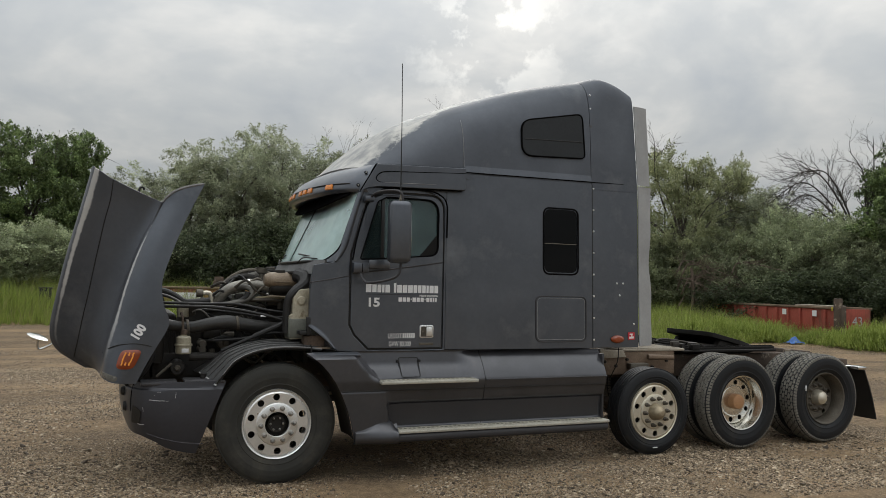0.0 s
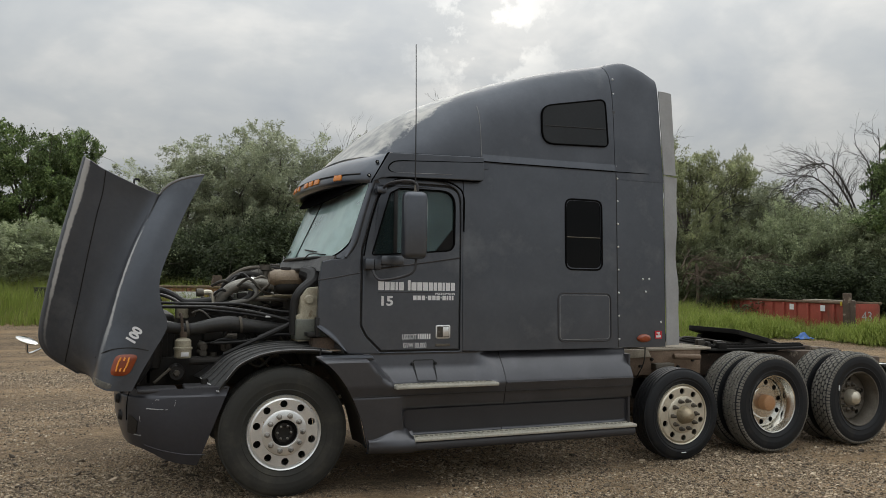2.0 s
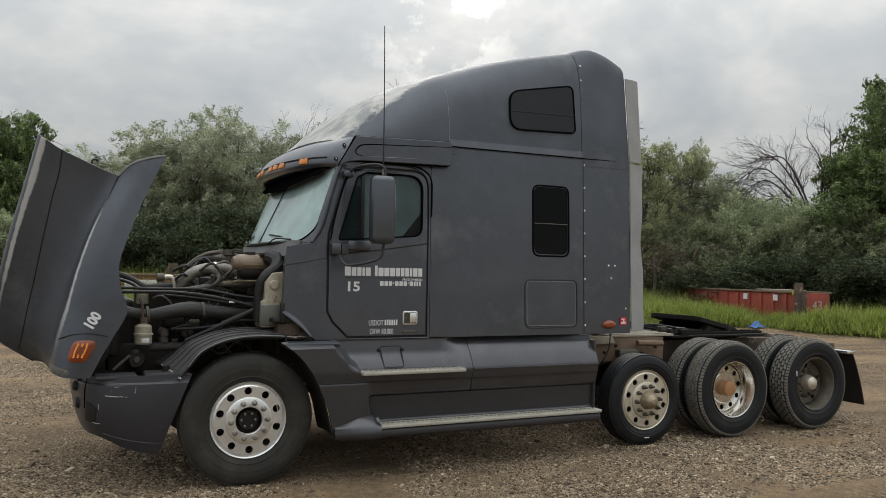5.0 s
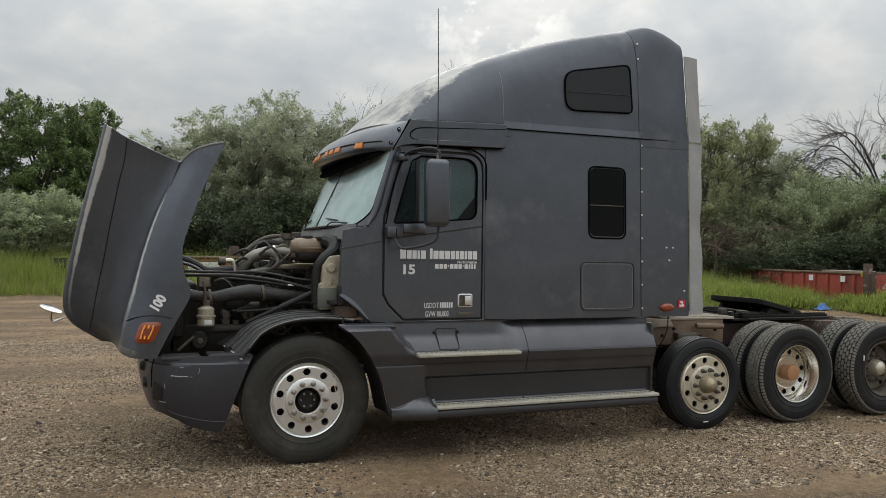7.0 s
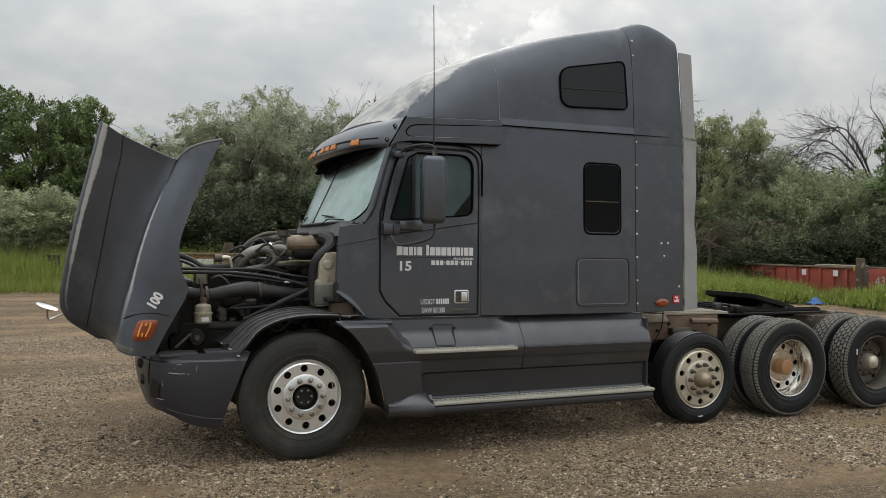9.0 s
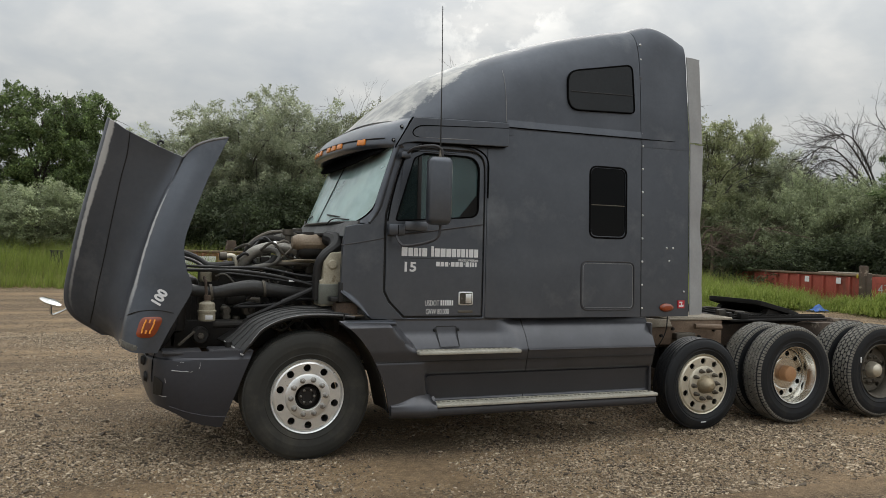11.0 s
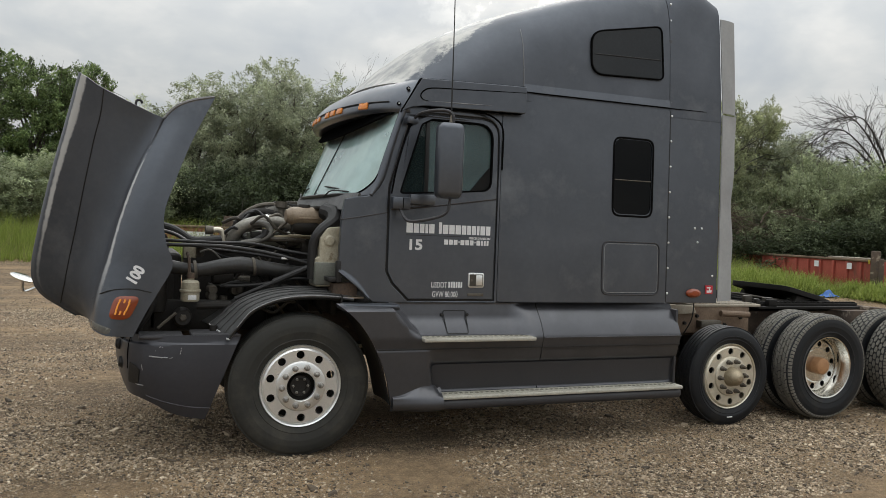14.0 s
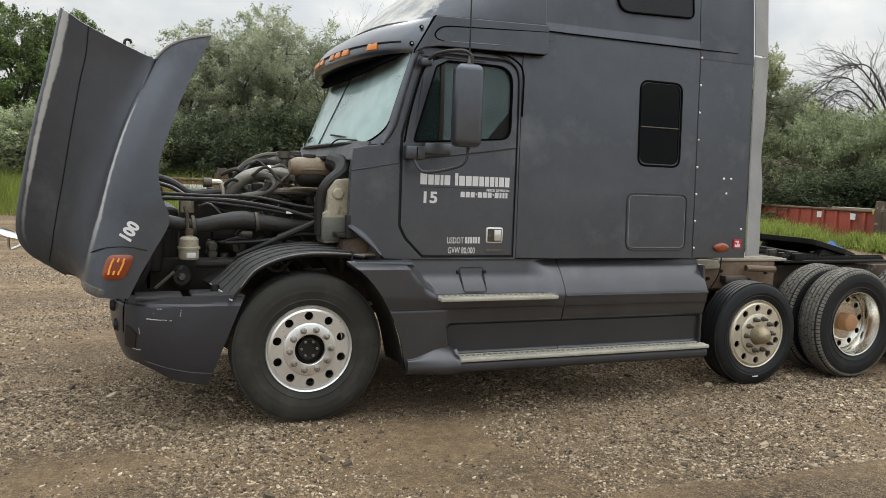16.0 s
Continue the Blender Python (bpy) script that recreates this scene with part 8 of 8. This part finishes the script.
def dead_tree(name, label, h, seed, lean):
    rng = np.random.default_rng(seed)
    t = thing(name, label, "tree")
    bm = bmesh.new()
    top = Vector((lean[0] * h * 0.5, lean[1] * h * 0.5, h * 0.55))
    tube([(0, 0, -0.2), (lean[0] * h * 0.15, lean[1] * h * 0.15, h * 0.3), top], [0.2, 0.15, 0.1], 8, 4, bm)
    for i in range(6):
        a = i * 1.05 + rng.uniform(-0.3, 0.3)
        d = Vector((math.cos(a) * 0.7 + lean[0], math.sin(a) * 0.7 + lean[1], rng.uniform(0.35, 1.0))).normalized()
        twig(bm, rng, Vector((0, 0, 0)).lerp(top, 0.55 + 0.45 * i / 5), d, h * rng.uniform(0.24, 0.36), 0.085, 4)
    part("trunk", bm, DEADWOOD, t)
    return t


def spot(px_bearing, d, h_ratio, w_ratio, turn):
    """A tree's pose from its bearing (degrees from +y towards +x) and its distance from the first eye."""
    x, y = EYE[0] + d * math.sin(radians(px_bearing)), EYE[1] + d * math.cos(radians(px_bearing))
    return Matrix.Translation((x, y, ground_z(x, y) - 0.05)) @ Matrix.Rotation(turn, 4, "Z") @ Matrix.Diagonal((w_ratio, w_ratio, h_ratio, 1))


def plant(proto, places, group):
    for i, (b, d, hr, wr) in enumerate(places):
        m = spot(b, d, hr, wr, i * 1.7 + b)
        if i == 0:
            proto.matrix_basis = m
            tagged(proto, group=group)
        else:
            q = copy_thing(proto, m)
            q.matrix_basis = m


silver = tree("olive_tree", "dense silver-green olive tree behind tall grass", 9.0, 3.9, 15, 46, 120, (0.14, 0.055), LEAF_SILVER, 31, 0.135)
plant(silver, ((7.4, 41, 0.94, 1.08), (3.9, 42.5, 0.86, 1.1), (10.9, 42, 1.06, 1.05), (43.8, 43, 0.78, 0.9), (49.0, 45, 0.62, 1.0)), "silver trees at the yard's edge")
olive = tree("olive_tree", "thin olive-green tree with bare twigs showing", 9.0, 3.4, 14, 44, 92, (0.135, 0.06), LEAF_OLIVE, 37, 0.14, 0)
plant(olive, ((39.6, 40, 1.02, 0.95), (42.8, 43, 1.0, 0.9), (15.8, 44, 1.07, 0.8), (19.0, 45, 1.12, 0.8), (33.5, 42, 1.0, 1.0)), "olive-green trees at the yard's edge")
dark = tree("broadleaf_tree", "dark green broad-leaved tree", 10.5, 4.0, 15, 42, 110, (0.16, 0.10), LEAF_DARK, 41, 0.15, 0, 0.3)
plant(dark, ((-5.4, 46, 0.90, 0.85), (-3.0, 48, 0.93, 0.66), (-9.6, 46, 0.68, 0.9), (53.0, 42, 0.72, 0.75), (55.3, 40, 1.06, 0.82), (54.6, 38, 0.72, 0.8)), "dark trees behind")
far_tree = tree("broadleaf_tree", "dark green tree far behind the yard", 10.5, 4.0, 14, 32, 34, (0.24, 0.15), LEAF_DARK, 43, 0.30, 0, 0.3)
plant(far_tree, ((47.2, 50, 0.66, 0.8), (1.5, 54, 0.6, 1.1), (36.5, 52, 0.7, 1.2), (9.0, 54, 0.72, 1.2), (15.0, 54, 0.7, 1.2), (42.0, 53, 0.6, 1.2), (51.5, 52, 0.62, 1.1)), "dark trees far behind")
shrub = tree("olive_shrub", "low silver-green shrub with drooping twigs", 4.6, 2.5, 11, 38, 84, (0.135, 0.052), LEAF_SAGE, 47, 0.14)
plant(shrub, ((-5.5, 37, 0.78, 1.1), (-1.5, 38, 0.76, 1.1), (-9.5, 37, 0.8, 1.2), (2.2, 38, 0.8, 1.0), (46.2, 37.5, 1.15, 1.0), (48.8, 37.5, 1.1, 0.9)), "silver shrubs")
bush = tree("green_shrub", "grey-green shrub with the trees' shade in its leaf colour", 4.4, 2.6, 11, 36, 76, (0.14, 0.068), LEAF_SHADE, 53, 0.16)
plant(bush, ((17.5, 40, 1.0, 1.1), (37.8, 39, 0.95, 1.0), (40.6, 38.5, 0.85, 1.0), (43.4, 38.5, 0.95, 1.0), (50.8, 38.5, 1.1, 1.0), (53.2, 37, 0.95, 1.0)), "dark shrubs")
# undergrowth coloured as dark as the shade below the trees
deep = tree("dark_shrub", "undergrowth whose leaf colour is darkened to deep tree shade", 4.0, 2.5, 10, 34, 64, (0.15, 0.075), LEAF_DEEP_SHADE, 59, 0.22)
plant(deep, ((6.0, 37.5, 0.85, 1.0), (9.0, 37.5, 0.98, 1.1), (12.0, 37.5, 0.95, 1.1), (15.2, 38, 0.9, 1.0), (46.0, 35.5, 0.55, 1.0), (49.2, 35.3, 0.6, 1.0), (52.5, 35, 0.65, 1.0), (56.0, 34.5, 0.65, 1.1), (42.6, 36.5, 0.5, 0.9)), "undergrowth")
bare = dead_tree("dead_tree", "bare grey dead tree with curved branches", 11.5, 61, (-0.28, 0.2))
plant(bare, ((23.3, 42, 0.84, 0.6), (13.6, 42, 0.72, 0.55), (38.9, 38.6, 0.70, 0.72)), "dead trees")


def limb(bm, rng, pts, r0, r1, twigs, reach):
    """A long bare limb with many fine forking twigs on it."""
    line = spline(pts, 6)
    tube(pts, [r0] + [r0 + (r1 - r0) * k / (len(pts) - 1) for k in range(1, len(pts))], 6, 5, bm)
    for _ in range(twigs):
        k = int(rng.uniform(0.25, 0.98) * (len(line) - 1))
        d = (line[k + 1] - line[k]).normalized()
        side = Vector(rng.normal(0, 1, 3)) + Vector((0, 0, 0.25))
        way = (d * 0.9 + (side - d * side.dot(d)).normalized() * rng.uniform(0.5, 1.0)).normalized()
        twig(bm, rng, line[k], way, reach * rng.uniform(0.5, 1.1), r1 * 1.3, 2)


def arching_tree():
    """A dead tree whose limbs arch out to one side."""
    rng = np.random.default_rng(67)
    t = thing("dead_tree", "bare dark dead tree with long arching limbs", "tree", group="dead trees")
    bm = bmesh.new()
    fork = Vector((0.1, 0, 4.0))
    tube([(0.5, 0, -0.2), (0.35, 0, 2.0), fork], [0.17, 0.14, 0.11], 8, 4, bm)
    for ex, top, ez, dep in ((-3.9, 6.9, 5.9, 0.5), (-3.7, 6.2, 4.9, -0.8), (-3.0, 7.4, 7.2, 0.9), (-2.2, 7.2, 7.3, -0.5), (-3.2, 5.4, 4.0, 0.2)):
        limb(bm, rng, [fork, (fork.x + ex * 0.25, dep * 0.3, fork.z + (top - fork.z) * 0.55), (fork.x + ex * 0.6, dep * 0.7, top), (fork.x + ex, dep, ez)], 0.06, 0.012, 24, 1.2)
    for ex, ez, dep in ((0.3, 8.9, 0.3), (1.2, 9.0, -0.4), (-0.7, 8.4, 0.8)):
        limb(bm, rng, [fork, (0.45 + ex * 0.1, dep * 0.3, 5.6), (0.6 + ex * 0.4, dep * 0.6, 7.2), (0.4 + ex, dep, ez)], 0.065, 0.011, 14, 1.0)
    part("trunk", bm, DEADWOOD, t)
    b, d = radians(50.4), 40.5
    t.matrix_basis = Matrix.Translation((EYE[0] + d * math.sin(b), EYE[1] + d * math.cos(b), 0.1)) @ Matrix.Rotation(-b, 4, "Z")
    return t


def dead_brush():
    """A low tangle of brown drooping branches."""
    rng = np.random.default_rng(71)
    t = thing("dead_brush", "tangle of brown dead branches under the trees", "brush")
    bm = bmesh.new()
    for i in range(16):
        sx, sz = rng.uniform(-1.6, 0.8), rng.uniform(0.8, 3.1)
        ex = sx + rng.uniform(0.9, 2.1)
        limb(bm, rng, [(sx, rng.normal() * 0.4, sz - 0.5), (sx + 0.4, rng.normal() * 0.4, sz), (ex, rng.normal() * 0.5, sz - rng.uniform(0.2, 0.9))], 0.035, 0.01, 10, 0.7)
    tube([(-0.9, 0, -0.1), (-0.8, 0, 1.2), (-0.9, 0, 2.4)], [0.1, 0.08, 0.05], 7, 3, bm)
    part("branch_tangle", bm, BRUSH, t)
    b, d = radians(41.6), 35.8
    t.matrix_basis = Matrix.Translation((EYE[0] + d * math.sin(b), EYE[1] + d * math.cos(b), 0.3)) @ Matrix.Rotation(-b, 4, "Z")
    return t


arching_tree()
dead_brush()


# ---- grass ----
def edge_of(b):
    """How far from the first eye the grass begins, by bearing in degrees."""
    return along([(-16, 30.0), (-6, 30.5), (0, 30), (10, 29), (25, 28), (37, 26.5), (42, 27.6), (44.5, 28.8), (46.6, 29.6), (48, 29.3), (49.8, 28.0), (51.5, 27.6), (56, 27.2), (64, 27)], b) + 0.8 * noise.noise((b * 0.9, 0, 3)) + 0.5 * noise.noise((b * 3.7, 0, 8))


def grass(name, label, count, tall, mat, seed, width, first=0.0, deep=11.0):
    rng = np.random.default_rng(seed)
    b = rng.uniform(-16, 64, count)
    q = rng.random(count) ** 1.3
    vs, fs = [], []
    for i in range(count):
        e = edge_of(b[i])
        d = e + first + deep * q[i]
        x, y = EYE[0] + d * math.sin(radians(b[i])), EYE[1] + d * math.cos(radians(b[i]))
        tuft = noise.noise((x * 0.6, y * 0.6, seed))
        near = min(1.0, (d - e) / 2.2)
        h = tall * (0.35 + 0.65 * near) * rng.uniform(0.6, 1.15) * (1 + 0.5 * tuft)
        if b[i] > 30:
            h *= 0.82 if b[i] < 42.3 else (0.6 if b[i] < 51.5 else 0.72)
        z = ground_z(x, y)
        a = rng.uniform(0, 6.28)
        lx, ly = rng.normal(0, 0.3, 2) * h
        wx, wy = math.cos(a) * width, math.sin(a) * width
        k = len(vs)
        vs += [(x - wx, y - wy, z), (x + wx, y + wy, z), (x + lx * 0.35 - wx * 0.7, y + ly * 0.35 - wy * 0.7, z + h * 0.6), (x + lx * 0.35 + wx * 0.7, y + ly * 0.35 + wy * 0.7, z + h * 0.6), (x + lx, y + ly, z + h)]
        fs += [(k, k + 1, k + 3, k + 2), (k + 2, k + 3, k + 4)]
    me = bpy.data.meshes.new(name)
    me.from_pydata(vs, [], fs)
    me.materials.append(mat)
    return tagged(new(name, me), label, "grass", kind="stuff")


grass("tall_grass", "tall yellow-green grass along the yard's edge", 85000, 1.15, GRASS, 71, 0.0085)
grass("weeds", "dry weeds mixed into the grass", 16000, 1.25, WEEDS, 72, 0.007)
grass("short_grass", "short sparse grass where the yard ends", 5000, 0.25, WEEDS, 73, 0.012, -0.7, 1.4)


def weed_clumps(name, label, spots, mat, seed):
    """Bushy green weeds in rounded clumps."""
    rng = np.random.default_rng(seed)
    vs, fs = [], []
    for b, d, r, h in spots:
        cx, cy = EYE[0] + d * math.sin(radians(b)), EYE[1] + d * math.cos(radians(b))
        for _ in range(int(620 * r)):
            a, q = rng.uniform(0, 6.28), abs(rng.normal(0, 0.5)) * r
            x, y = cx + q * math.cos(a), cy + q * math.sin(a)
            z = ground_z(x, y)
            top = h * 0.78 * rng.uniform(0.45, 1.0) * max(0.25, 1 - (q / r) ** 2 * 0.5)
            lean = (math.cos(a) * q * 0.5 + rng.normal() * 0.1, math.sin(a) * q * 0.5 + rng.normal() * 0.1)
            for k in range(5):
                f = rng.uniform(0.15, 1.0)
                px, py, pz = x + lean[0] * f, y + lean[1] * f, z + top * f
                w, dr = 0.011 + 0.012 * (1 - f), rng.uniform(0, 6.28)
                dx, dy, l2 = math.cos(dr), math.sin(dr), rng.uniform(0.08, 0.17)
                i = len(vs)
                vs += [(px - dy * w, py + dx * w, pz), (px + dy * w, py - dx * w, pz), (px + dx * l2 * 0.5, py + dy * l2 * 0.5, pz + l2)]
                fs.append((i, i + 1, i + 2))
    me = bpy.data.meshes.new(name)
    me.from_pydata(vs, [], fs)
    me.materials.append(mat)
    return tagged(new(name, me), label, "weeds", kind="stuff")


weed_clumps("weed_clumps", "bushy green weeds in front of the container", ((50.3, 28.2, 0.7, 1.0), (51.3, 28.0, 0.8, 1.2), (52.5, 27.9, 0.7, 0.95), (53.8, 27.8, 0.9, 1.15), (55.2, 27.6, 1.0, 1.35), (48.2, 29.8, 0.5, 0.7), (43.6, 29.4, 0.8, 1.1), (42.0, 28.8, 0.7, 1.2), (40.3, 28.0, 0.6, 1.3), (57.0, 27.6, 1.1, 1.3), (49.2, 28.8, 0.5, 0.7), (45.2, 29.6, 0.7, 1.0)), GRASS, 81)
